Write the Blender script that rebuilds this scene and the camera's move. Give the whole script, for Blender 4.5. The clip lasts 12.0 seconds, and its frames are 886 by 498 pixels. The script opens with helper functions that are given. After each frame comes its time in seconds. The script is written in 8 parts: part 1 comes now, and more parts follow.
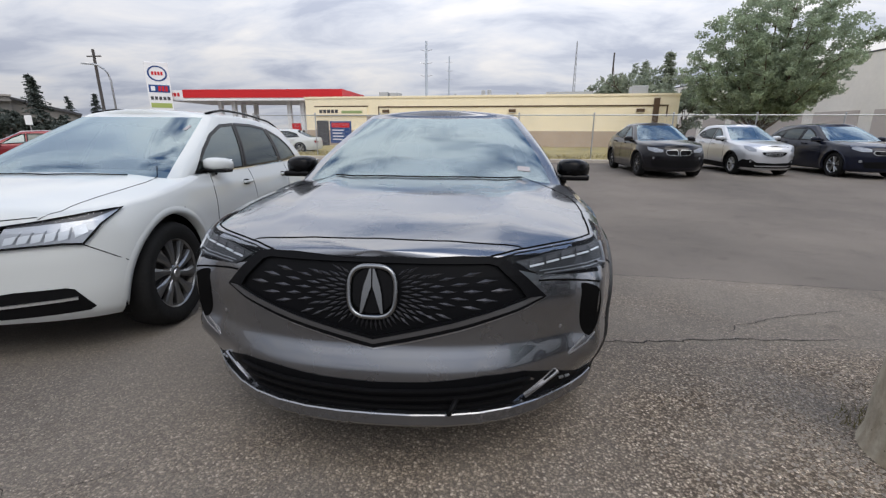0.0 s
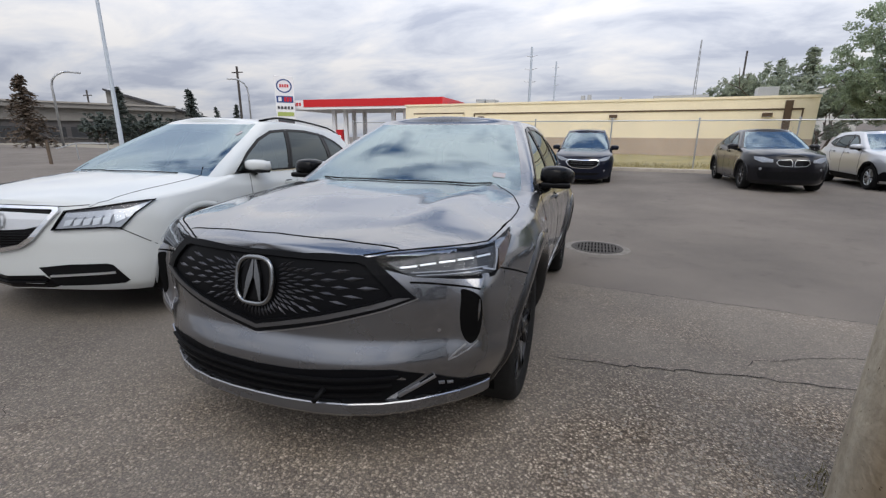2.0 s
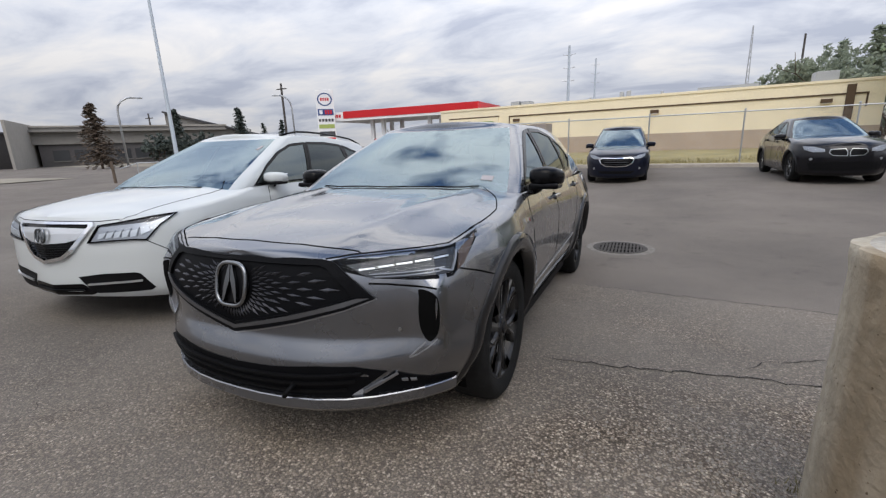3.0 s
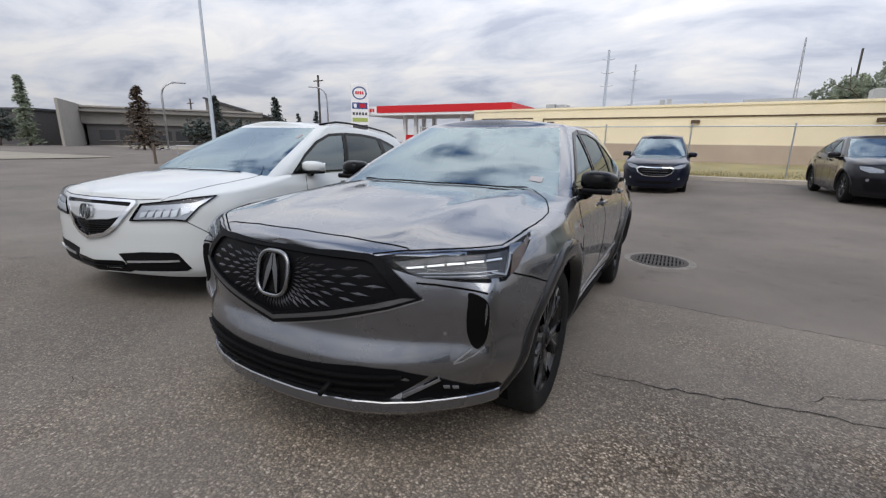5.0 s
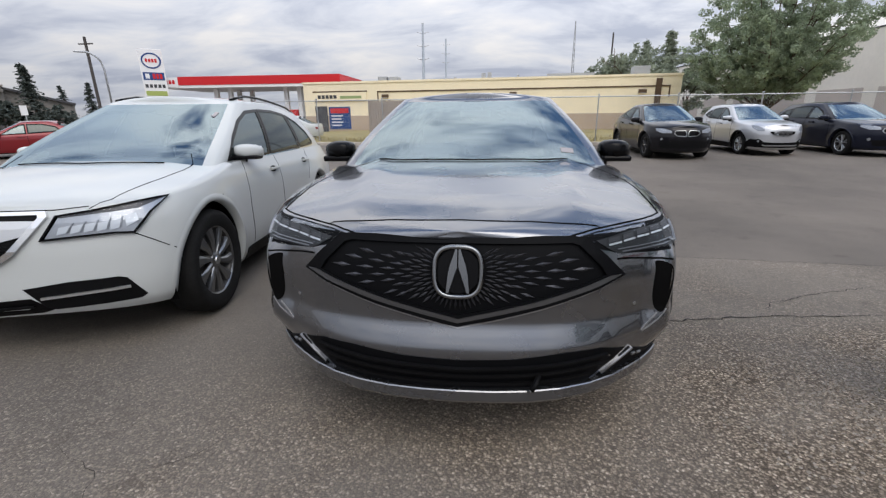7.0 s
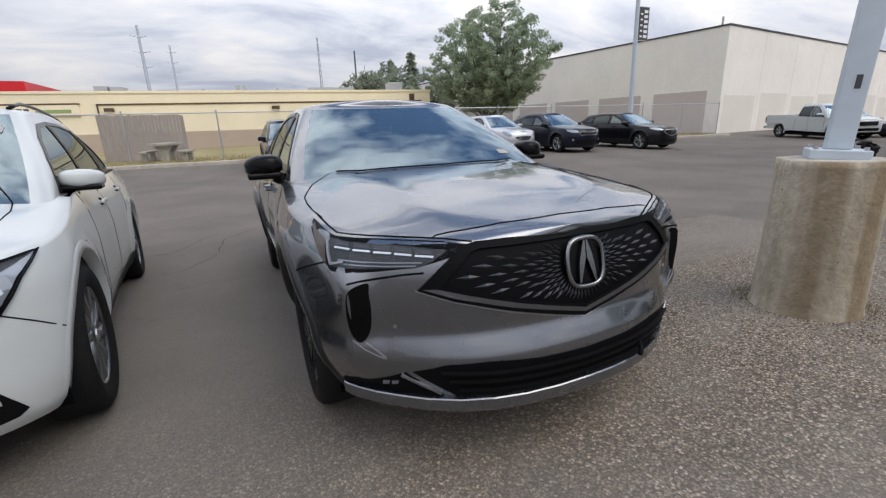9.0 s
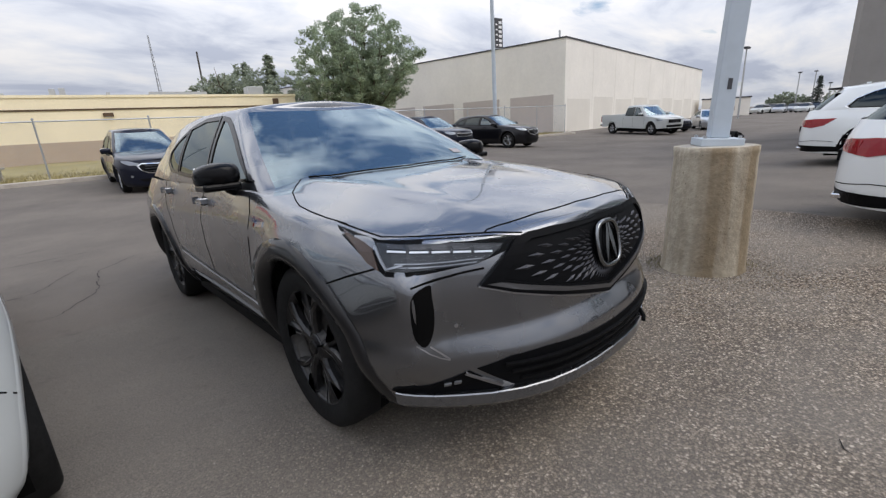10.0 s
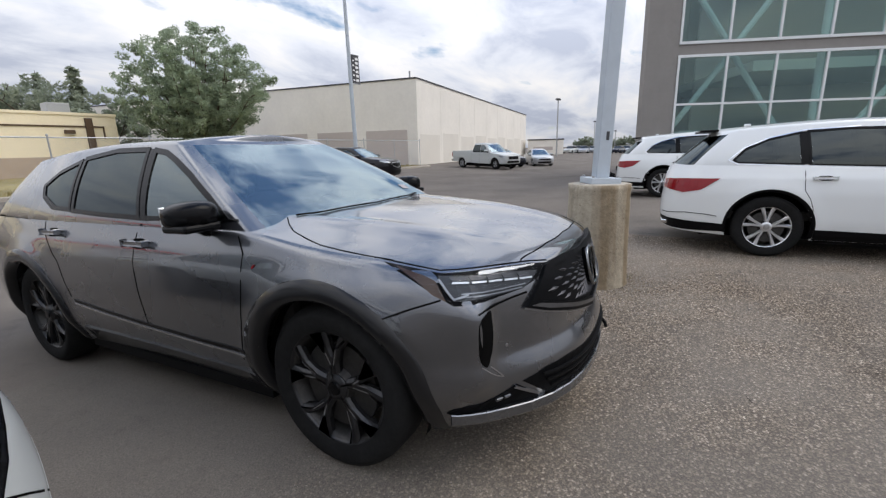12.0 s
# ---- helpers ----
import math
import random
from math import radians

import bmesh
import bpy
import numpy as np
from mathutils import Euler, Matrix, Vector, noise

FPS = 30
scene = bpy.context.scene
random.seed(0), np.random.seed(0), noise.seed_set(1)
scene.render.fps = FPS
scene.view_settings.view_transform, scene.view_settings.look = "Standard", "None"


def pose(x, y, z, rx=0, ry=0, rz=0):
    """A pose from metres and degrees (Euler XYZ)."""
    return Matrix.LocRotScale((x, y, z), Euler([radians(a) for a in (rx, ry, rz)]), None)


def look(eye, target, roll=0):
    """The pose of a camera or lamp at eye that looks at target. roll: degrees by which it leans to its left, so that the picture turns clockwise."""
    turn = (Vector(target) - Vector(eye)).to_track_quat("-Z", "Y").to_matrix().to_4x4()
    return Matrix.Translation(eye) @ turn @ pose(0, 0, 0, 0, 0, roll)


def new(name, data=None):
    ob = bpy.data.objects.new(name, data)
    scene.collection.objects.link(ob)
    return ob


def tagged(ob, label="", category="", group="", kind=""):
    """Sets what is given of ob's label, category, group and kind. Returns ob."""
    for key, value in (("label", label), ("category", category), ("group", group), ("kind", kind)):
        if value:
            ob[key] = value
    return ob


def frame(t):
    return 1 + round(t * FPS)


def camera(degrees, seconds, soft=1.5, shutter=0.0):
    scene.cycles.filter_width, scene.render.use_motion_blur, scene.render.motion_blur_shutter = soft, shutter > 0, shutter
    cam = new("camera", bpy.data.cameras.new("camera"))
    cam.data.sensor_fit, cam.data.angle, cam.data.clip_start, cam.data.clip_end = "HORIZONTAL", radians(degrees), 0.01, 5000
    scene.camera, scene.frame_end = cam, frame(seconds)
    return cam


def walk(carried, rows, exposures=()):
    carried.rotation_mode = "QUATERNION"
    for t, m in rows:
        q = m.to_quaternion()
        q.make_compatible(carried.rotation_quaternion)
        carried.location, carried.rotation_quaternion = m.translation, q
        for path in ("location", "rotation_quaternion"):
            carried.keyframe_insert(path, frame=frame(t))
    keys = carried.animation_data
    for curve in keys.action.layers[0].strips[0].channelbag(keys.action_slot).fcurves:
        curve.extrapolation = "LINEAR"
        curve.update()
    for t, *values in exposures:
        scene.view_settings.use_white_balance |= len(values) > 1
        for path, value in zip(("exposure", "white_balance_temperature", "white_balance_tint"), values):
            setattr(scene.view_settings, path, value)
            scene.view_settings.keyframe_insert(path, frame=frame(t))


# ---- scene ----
cam = camera(91.7, 12.0, soft=1.3)
PATH = [
    (0, (0.388, -2.275, 1.389), (0.189, -0.356, 0.864), 0.3),
    (0.5, (0.581, -2.264, 1.374), (0.171, -0.376, 0.855), 0.3),
    (1, (0.742, -2.288, 1.363), (0.196, -0.435, 0.844), 1.5),
    (1.5, (0.962, -2.231, 1.386), (0.345, -0.399, 0.875), 1.0),
    (2, (1.195, -2.149, 1.388), (0.56, -0.32, 0.887), 0.5),
    (2.5, (1.34, -2.145, 1.382), (0.605, -0.35, 0.895), -2.1),
    (3, (1.526, -2.09, 1.389), (0.71, -0.328, 0.912), -2.2),
    (3.2, (1.584, -2.017, 1.378), (0.74, -0.267, 0.905), -1.9),
    (4.0, (1.675, -1.905, 1.377), (0.77, -0.19, 0.900), -0.4),
    (4.8, (1.518, -1.978, 1.375), (0.606, -0.265, 0.892), 1.2),
    (5, (1.377, -2.046, 1.372), (0.466, -0.332, 0.891), 0.9),
    (5.5, (1.034, -2.134, 1.352), (0.153, -0.415, 0.837), -0.7),
    (6, (0.716, -2.174, 1.359), (0.01, -0.387, 0.802), -0.8),
    (6.5, (0.396, -2.271, 1.366), (0.018, -0.397, 0.779), -0.4),
    (6.7, (0.275, -2.301, 1.38), (-0.033, -0.416, 0.787), -0.3),
    (7.5, (-0.215, -2.345, 1.374), (-0.155, -0.45, 0.800), -1.4),
    (8.3, (-0.693, -2.228, 1.357), (-0.224, -0.365, 0.799), -2.9),
    (8.5, (-0.816, -2.158, 1.344), (-0.255, -0.319, 0.791), -4.0),
    (9, (-1.104, -2.054, 1.352), (-0.299, -0.309, 0.799), -1.9),
    (9.5, (-1.386, -1.935, 1.381), (-0.342, -0.322, 0.828), -1.2),
    (10, (-1.616, -1.716, 1.351), (-0.342, -0.279, 0.792), -3.2),
    (10.5, (-1.875, -1.574, 1.383), (-0.393, -0.353, 0.825), -3.2),
    (11, (-2.018, -1.392, 1.387), (-0.479, -0.23, 0.859), -3.1),
    (11.5, (-2.117, -1.283, 1.418), (-0.492, -0.223, 0.932), -2.0),
    (12, (-2.185, -1.249, 1.431), (-0.473, -0.319, 0.98), -1.3),
]
walk(cam, [(t, look(eye, target, roll)) for t, eye, target, roll in PATH])

# ---- light ----
SUN_DIR = Vector((0.30, -0.50, 0.81)).normalized()
world = bpy.data.worlds.new("sky")
scene.world = world
world.use_nodes = True


def build_sky():
    nt = world.node_tree
    n, l = nt.nodes, nt.links
    n.clear()
    out = n.new("ShaderNodeOutputWorld")
    bg = n.new("ShaderNodeBackground")
    sky = n.new("ShaderNodeTexSky")
    sky.sky_type, sky.sun_disc = "NISHITA", False
    sky.sun_elevation = math.asin(SUN_DIR.z)
    sky.sun_rotation = math.atan2(SUN_DIR.x, SUN_DIR.y)
    sky.air_density, sky.dust_density = 1.0, 0.4
    tc = n.new("ShaderNodeTexCoord")
    sep = n.new("ShaderNodeSeparateXYZ")
    l.new(tc.outputs["Generated"], sep.inputs[0])
    lift = n.new("ShaderNodeMath"); lift.operation = "ADD"; lift.inputs[1].default_value = 0.20
    up = n.new("ShaderNodeMath"); up.operation = "MAXIMUM"; up.inputs[1].default_value = 0.0
    l.new(sep.outputs[2], up.inputs[0]); l.new(up.outputs[0], lift.inputs[0])
    dx = n.new("ShaderNodeMath"); dx.operation = "DIVIDE"
    dy = n.new("ShaderNodeMath"); dy.operation = "DIVIDE"
    l.new(sep.outputs[0], dx.inputs[0]); l.new(lift.outputs[0], dx.inputs[1])
    l.new(sep.outputs[1], dy.inputs[0]); l.new(lift.outputs[0], dy.inputs[1])
    comb = n.new("ShaderNodeCombineXYZ")
    l.new(dx.outputs[0], comb.inputs[0]); l.new(dy.outputs[0], comb.inputs[1])

    def tex(scale, detail, rough, distort, shift):
        t = n.new("ShaderNodeTexNoise")
        t.inputs["Scale"].default_value, t.inputs["Detail"].default_value = scale, detail
        t.inputs["Roughness"].default_value, t.inputs["Distortion"].default_value = rough, distort
        add = n.new("ShaderNodeVectorMath"); add.operation = "ADD"; add.inputs[1].default_value = shift
        # the clouds lie in long streaks from west to east
        mul = n.new("ShaderNodeVectorMath"); mul.operation = "MULTIPLY"; mul.inputs[1].default_value = (0.72, 1.12, 1.0)
        l.new(comb.outputs[0], mul.inputs[0]); l.new(mul.outputs[0], add.inputs[0]); l.new(add.outputs[0], t.inputs["Vector"])
        return t

    cover = tex(1.9, 8.0, 0.54, 0.25, (3.6, 1.9, 0.0))
    tufts = tex(5.4, 6.0, 0.55, 0.3, (1.3, 4.4, 0.0))
    blend = n.new("ShaderNodeMath"); blend.operation = "MULTIPLY_ADD"; blend.inputs[1].default_value = 0.34
    rest = n.new("ShaderNodeMath"); rest.operation = "MULTIPLY"; rest.inputs[1].default_value = 0.66
    l.new(cover.outputs["Fac"], rest.inputs[0]); l.new(tufts.outputs["Fac"], blend.inputs[0]); l.new(rest.outputs[0], blend.inputs[2])
    shade = tex(1.9, 9.0, 0.55, 0.35, (7.7, 2.2, 1.0))
    ramp = n.new("ShaderNodeValToRGB")
    ramp.color_ramp.elements[0].position, ramp.color_ramp.elements[1].position = 0.41, 0.51
    # the cloud thins towards the east and overhead
    east = n.new("ShaderNodeMath"); east.operation = "MULTIPLY_ADD"; east.inputs[1].default_value = -0.06
    l.new(sep.outputs[0], east.inputs[0]); l.new(blend.outputs[0], east.inputs[2])
    thin = n.new("ShaderNodeMath"); thin.operation = "MULTIPLY_ADD"; thin.inputs[1].default_value = -0.30
    closed = n.new("ShaderNodeMath"); closed.operation = "ADD"; closed.inputs[1].default_value = 0.205
    l.new(east.outputs[0], closed.inputs[0])
    l.new(up.outputs[0], thin.inputs[0]); l.new(closed.outputs[0], thin.inputs[2])
    l.new(thin.outputs[0], ramp.inputs[0])
    tone = n.new("ShaderNodeValToRGB")
    e = tone.color_ramp.elements
    e[0].position, e[0].color = 0.36, (4.7, 5.1, 6.2, 1)
    e[1].position, e[1].color = 0.64, (8.5, 8.4, 8.5, 1)
    mid = tone.color_ramp.elements.new(0.49); mid.color = (6.7, 7.0, 7.8, 1)
    l.new(shade.outputs["Fac"], tone.inputs[0])
    mix = n.new("ShaderNodeMixRGB")
    l.new(ramp.outputs[0], mix.inputs[0]); l.new(sky.outputs[0], mix.inputs[1]); l.new(tone.outputs[0], mix.inputs[2])
    # an overcast sky brightens towards the zenith
    gain = n.new("ShaderNodeMath"); gain.operation = "MULTIPLY_ADD"; gain.inputs[1].default_value, gain.inputs[2].default_value = 2.25, 0.71
    l.new(up.outputs[0], gain.inputs[0])
    # and the cloud is thicker in the west
    west = n.new("ShaderNodeMath"); west.operation = "MULTIPLY_ADD"; west.inputs[1].default_value, west.inputs[2].default_value = 0.10, 1.0
    l.new(sep.outputs[0], west.inputs[0])
    both_ = n.new("ShaderNodeMath"); both_.operation = "MULTIPLY"
    l.new(gain.outputs[0], both_.inputs[0]); l.new(west.outputs[0], both_.inputs[1])
    lum = n.new("ShaderNodeVectorMath"); lum.operation = "SCALE"
    l.new(mix.outputs[0], lum.inputs[0]); l.new(both_.outputs[0], lum.inputs["Scale"])
    l.new(lum.outputs[0], bg.inputs[0])
    bg.inputs[1].default_value = 0.1
    l.new(bg.outputs[0], out.inputs[0])


build_sky()
sun = new("sun", bpy.data.lights.new("sun", "SUN"))
sun.data.energy, sun.data.angle, sun.data.color = 1.5, radians(45), (1.0, 0.92, 0.80)
sun.matrix_world = Matrix.Translation((0, 0, 60)) @ SUN_DIR.to_track_quat("Z", "Y").to_matrix().to_4x4()


# ---- materials ----
def surface(name, colour, rough=0.6, metal=0.0, grain=0.0, size=20.0, stain=0.0, stain_size=1.2, bump=0.0, bump_size=60.0, coat=0.0, spec=0.3, coat_rough=0.03, coat_ior=1.5):
    """A painted or mineral surface: grain and stains vary the colour at two sizes, bump gives fine relief."""
    m = bpy.data.materials.new(name)
    m.use_nodes = True
    n, l = m.node_tree.nodes, m.node_tree.links
    p = n["Principled BSDF"]
    p.inputs["Base Color"].default_value = (*colour, 1)
    p.inputs["Roughness"].default_value, p.inputs["Metallic"].default_value = rough, metal
    p.inputs["Coat Weight"].default_value, p.inputs["Coat Roughness"].default_value = coat, coat_rough
    p.inputs["Coat IOR"].default_value = coat_ior
    p.inputs["Specular IOR Level"].default_value = spec
    tc = n.new("ShaderNodeTexCoord")
    colour_out = None
    for amount, scale in ((grain, size), (stain, stain_size)):
        if amount <= 0:
            continue
        t = n.new("ShaderNodeTexNoise")
        t.inputs["Scale"].default_value, t.inputs["Detail"].default_value, t.inputs["Roughness"].default_value = scale, 6.0, 0.65
        l.new(tc.outputs["Object"], t.inputs["Vector"])
        r = n.new("ShaderNodeMapRange")
        r.inputs["From Min"].default_value, r.inputs["From Max"].default_value = 0.3, 0.7
        r.inputs["To Min"].default_value, r.inputs["To Max"].default_value = 1 - amount, 1 + amount
        l.new(t.outputs["Fac"], r.inputs["Value"])
        v = n.new("ShaderNodeVectorMath"); v.operation = "SCALE"
        if colour_out is None:
            v.inputs[0].default_value = colour
        else:
            l.new(colour_out, v.inputs[0])
        l.new(r.outputs[0], v.inputs["Scale"])
        colour_out = v.outputs[0]
    if colour_out is not None:
        l.new(colour_out, p.inputs["Base Color"])
    if bump > 0:
        t = n.new("ShaderNodeTexNoise")
        t.inputs["Scale"].default_value, t.inputs["Detail"].default_value = bump_size, 4.0
        l.new(tc.outputs["Object"], t.inputs["Vector"])
        b = n.new("ShaderNodeBump")
        b.inputs["Strength"].default_value, b.inputs["Distance"].default_value = bump, 0.01
        l.new(t.outputs["Fac"], b.inputs["Height"]); l.new(b.outputs[0], p.inputs["Normal"])
    return m


def glass(name, tint, gloss_share=0.1, gloss_tint=(1, 1, 1), gloss_most=1.0):
    """A pane: clear, tinted by what goes through, with the gloss of glass."""
    m = bpy.data.materials.new(name)
    m.use_nodes = True
    n, l = m.node_tree.nodes, m.node_tree.links
    n.remove(n["Principled BSDF"])
    thru = n.new("ShaderNodeBsdfTransparent"); thru.inputs[0].default_value = (*tint, 1)
    gloss = n.new("ShaderNodeBsdfGlossy"); gloss.inputs["Roughness"].default_value = 0.01
    gloss.inputs[0].default_value = (*gloss_tint, 1)
    lw = n.new("ShaderNodeLayerWeight"); lw.inputs[0].default_value = 0.5
    rise = n.new("ShaderNodeMath"); rise.operation = "POWER"; rise.inputs[1].default_value = 4.0
    l.new(lw.outputs["Facing"], rise.inputs[0])
    fres = n.new("ShaderNodeMapRange")
    fres.inputs["To Min"].default_value, fres.inputs["To Max"].default_value = gloss_share, gloss_most
    l.new(rise.outputs[0], fres.inputs["Value"])
    mix = n.new("ShaderNodeMixShader")
    l.new(fres.outputs[0], mix.inputs[0]); l.new(thru.outputs[0], mix.inputs[1]); l.new(gloss.outputs[0], mix.inputs[2])
    l.new(mix.outputs[0], n["Material Output"].inputs[0])
    return m


def car_paint(name, colour, flake=0.5, rough=0.32, coat_ior=1.45):
    m = surface(name, colour, rough, flake, coat=1.0, spec=0.1, coat_ior=coat_ior)
    n, l = m.node_tree.nodes, m.node_tree.links
    p = n["Principled BSDF"]
    tc = n.new("ShaderNodeTexCoord")
    t = n.new("ShaderNodeTexNoise")
    t.inputs["Scale"].default_value, t.inputs["Detail"].default_value = 3.0, 5.0
    l.new(tc.outputs["Object"], t.inputs["Vector"])
    r = n.new("ShaderNodeMapRange")
    r.inputs["To Min"].default_value, r.inputs["To Max"].default_value = rough - 0.05, rough + 0.08
    l.new(t.outputs["Fac"], r.inputs["Value"]); l.new(r.outputs[0], p.inputs["Roughness"])
    r2 = n.new("ShaderNodeMapRange")
    r2.inputs["To Min"].default_value, r2.inputs["To Max"].default_value = 0.02, 0.09
    l.new(t.outputs["Fac"], r2.inputs["Value"]); l.new(r2.outputs[0], p.inputs["Coat Roughness"])
    return m


GREY_PAINT = car_paint("grey_metallic_paint", (0.132, 0.139, 0.155), 0.92, 0.26, 1.78)
WHITE_PAINT = car_paint("white_paint", (0.49, 0.51, 0.505), 0.0, 0.4)
# white raised in the colour for the rear cars, whose sides get little light
BRIGHT_WHITE_PAINT = car_paint("bright_white_paint", (0.70, 0.72, 0.72), 0.0, 0.4)
BLACK_PAINT = car_paint("black_paint", (0.004, 0.004, 0.006), 0.1, 0.35, 1.36)
NAVY_PAINT = car_paint("dark_blue_paint", (0.006, 0.008, 0.018), 0.2, 0.35, 1.30)
SILVER_PAINT = car_paint("silver_paint", (0.50, 0.51, 0.53), 0.7, 0.35)
RED_PAINT = car_paint("red_paint", (0.20, 0.014, 0.018), 0.2, 0.35)
GLOSS_BLACK = surface("gloss_black_plastic", (0.003, 0.003, 0.0035), 0.22, spec=0.14)
DARK_PLASTIC = surface("dark_plastic", (0.005, 0.005, 0.0055), 0.55, spec=0.08, grain=0.15, size=90, bump=0.1, bump_size=300)
RUBBER = surface("tyre_rubber", (0.011, 0.011, 0.011), 0.8, spec=0.15, grain=0.2, size=40, stain=0.25, stain_size=5, bump=0.2, bump_size=120)
CHROME = surface("chrome", (0.75, 0.76, 0.78), 0.08, 1.0)
BRIGHT_ALLOY = surface("bright_alloy_wheel", (0.66, 0.67, 0.68), 0.3, 0.85)
ALLOY = surface("alloy_wheel", (0.42, 0.43, 0.44), 0.3, 0.9)
DARK_ALLOY = surface("dark_alloy_wheel", (0.035, 0.035, 0.037), 0.34, 0.7, coat=0.2)
CABIN = surface("cabin_trim", (0.03, 0.028, 0.026), 0.8, grain=0.2, size=30)
SEAM = surface("panel_gap", (0.004, 0.004, 0.004), 0.9, spec=0.03)
LENS = glass("lamp_lens", (0.88, 0.90, 0.92), 0.006, (1, 1, 1), 0.04)
PANE = glass("car_glass", (0.40, 0.46, 0.46), 0.21, (0.76, 0.92, 1.0))
SIDE_PANE = glass("side_glass", (0.05, 0.06, 0.057), 0.13, (0.85, 0.97, 1.0), 0.7)
PRIVACY = glass("privacy_glass", (0.018, 0.02, 0.02), 0.06, (0.9, 1, 1), 0.5)
LAMP_RED = surface("tail_lamp_red", (0.23, 0.004, 0.009), 0.12, spec=0.3, coat=0.25)
LAMP_AMBER = surface("side_marker_amber", (0.055, 0.032, 0.022), 0.15, coat=0.4)
LAMP_WHITE = surface("lamp_reflector", (0.66, 0.68, 0.70), 0.3, 0.6)
LAMP_GREY = surface("lamp_housing", (0.30, 0.31, 0.33), 0.35, 0.6)
GREY_ALLOY = surface("grey_alloy_wheel", (0.24, 0.245, 0.25), 0.32, 0.9)
LAMP_SILVER = surface("lamp_silver", (0.40, 0.41, 0.43), 0.28, 0.75)
LAMP_BOWL = surface("lamp_bowl", (0.055, 0.057, 0.061), 0.3, 0.6, spec=0.15)
LAMP_SHADE = surface("lamp_shade", (0.07, 0.07, 0.075), 0.35, 0.4)
POLE_GREY = surface("weathered_pole", (0.075, 0.068, 0.064), 0.95, grain=0.3, size=6)
LED_CELL = surface("led_cell", (0.29, 0.30, 0.32), 0.3, 0.8)
BRAKE_IRON = surface("brake_iron", (0.06, 0.058, 0.056), 0.5, 0.8, grain=0.2, size=30)
CONCRETE = surface("old_concrete", (0.36, 0.33, 0.28), 0.9, grain=0.25, size=14, stain=0.3, stain_size=2.2, bump=0.7, bump_size=45)
WHITE_STEEL = surface("painted_steel_pole", (0.46, 0.51, 0.56), 0.45, grain=0.05, size=6, stain=0.06)
GALV = surface("galvanised_steel", (0.42, 0.43, 0.44), 0.45, 0.7, grain=0.12, size=20)
CREAM = surface("cream_stucco", (0.86, 0.76, 0.55), 0.9, grain=0.04, size=8, stain=0.06, stain_size=0.4, bump=0.15)
BROWN = surface("brown_stucco", (0.44, 0.35, 0.27), 0.9, grain=0.06, size=8, stain=0.1, stain_size=0.4)
STRIPE = surface("brown_trim", (0.10, 0.065, 0.04), 0.7)
OFFWHITE = surface("offwhite_concrete_panel", (0.80, 0.76, 0.69), 0.9, grain=0.03, size=3, stain=0.06, stain_size=0.25)
TAUPE = surface("taupe_panel", (0.52, 0.46, 0.42), 0.9, grain=0.03, size=3, stain=0.05, stain_size=0.3)
GREY_CLAD = surface("grey_cladding", (0.25, 0.235, 0.22), 0.6, grain=0.04, size=5, stain=0.05)
DARK_ROOF = surface("dark_coping", (0.06, 0.06, 0.065), 0.6)
SIGN_RED = surface("red_fascia", (0.55, 0.02, 0.025), 0.4)
SIGN_WHITE = surface("white_fascia", (0.78, 0.78, 0.78), 0.4)
SIGN_BLUE = surface("blue_sign", (0.02, 0.06, 0.2), 0.4)
GRASS = surface("dry_lawn", (0.27, 0.225, 0.10), 0.95, grain=0.35, size=9, stain=0.3, stain_size=0.5, bump=0.6, bump_size=30)
KERB = surface("kerb_concrete", (0.40, 0.36, 0.31), 0.9, grain=0.15, size=10, stain=0.15, bump=0.3)
BARK = surface("bark", (0.10, 0.075, 0.055), 0.95, grain=0.3, size=12, bump=0.8, bump_size=20)


def leaf_material(name, colour):
    """Leaves: they let part of the light through."""
    m = surface(name, colour, 0.55, grain=0.35, size=1.6, stain=0.2, stain_size=0.5)
    n, l = m.node_tree.nodes, m.node_tree.links
    p = n["Principled BSDF"]
    thru = n.new("ShaderNodeBsdfTranslucent")
    l.new(p.inputs["Base Color"].links[0].from_socket, thru.inputs[0])
    mix = n.new("ShaderNodeMixShader"); mix.inputs[0].default_value = 0.5
    l.new(p.outputs[0], mix.inputs[1]); l.new(thru.outputs[0], mix.inputs[2])
    l.new(mix.outputs[0], n["Material Output"].inputs[0])
    return m


LEAF = leaf_material("leaf", (0.30, 0.36, 0.245))
FAR_LEAF = leaf_material("dark_leaf", (0.28, 0.315, 0.235))
NEEDLE = surface("spruce_needles", (0.07, 0.085, 0.075), 0.75, grain=0.3, size=2.0)
WOOD_GREY = surface("weathered_boards", (0.30, 0.26, 0.23), 0.9, grain=0.2, size=10, stain=0.12)


# ---- building blocks ----
def part(name, bm, material, parent=None, label="", smooth=False):
    """Links a bmesh as one mesh object under a thing or a part."""
    me = bpy.data.meshes.new(name)
    bm.to_mesh(me)
    bm.free()
    for m in (material if isinstance(material, (list, tuple)) else (material,)):
        me.materials.append(m)
    if smooth:
        me.polygons.foreach_set("use_smooth", [True] * len(me.polygons))
    ob = new(name, me)
    if parent is not None:
        ob.parent = parent
    if label:
        ob["label"] = label
    return ob


def thing(name, m, label, category, group=""):
    ob = new(name)
    ob.matrix_world = m
    ob.empty_display_size = 0.2
    return tagged(ob, label, category, group)


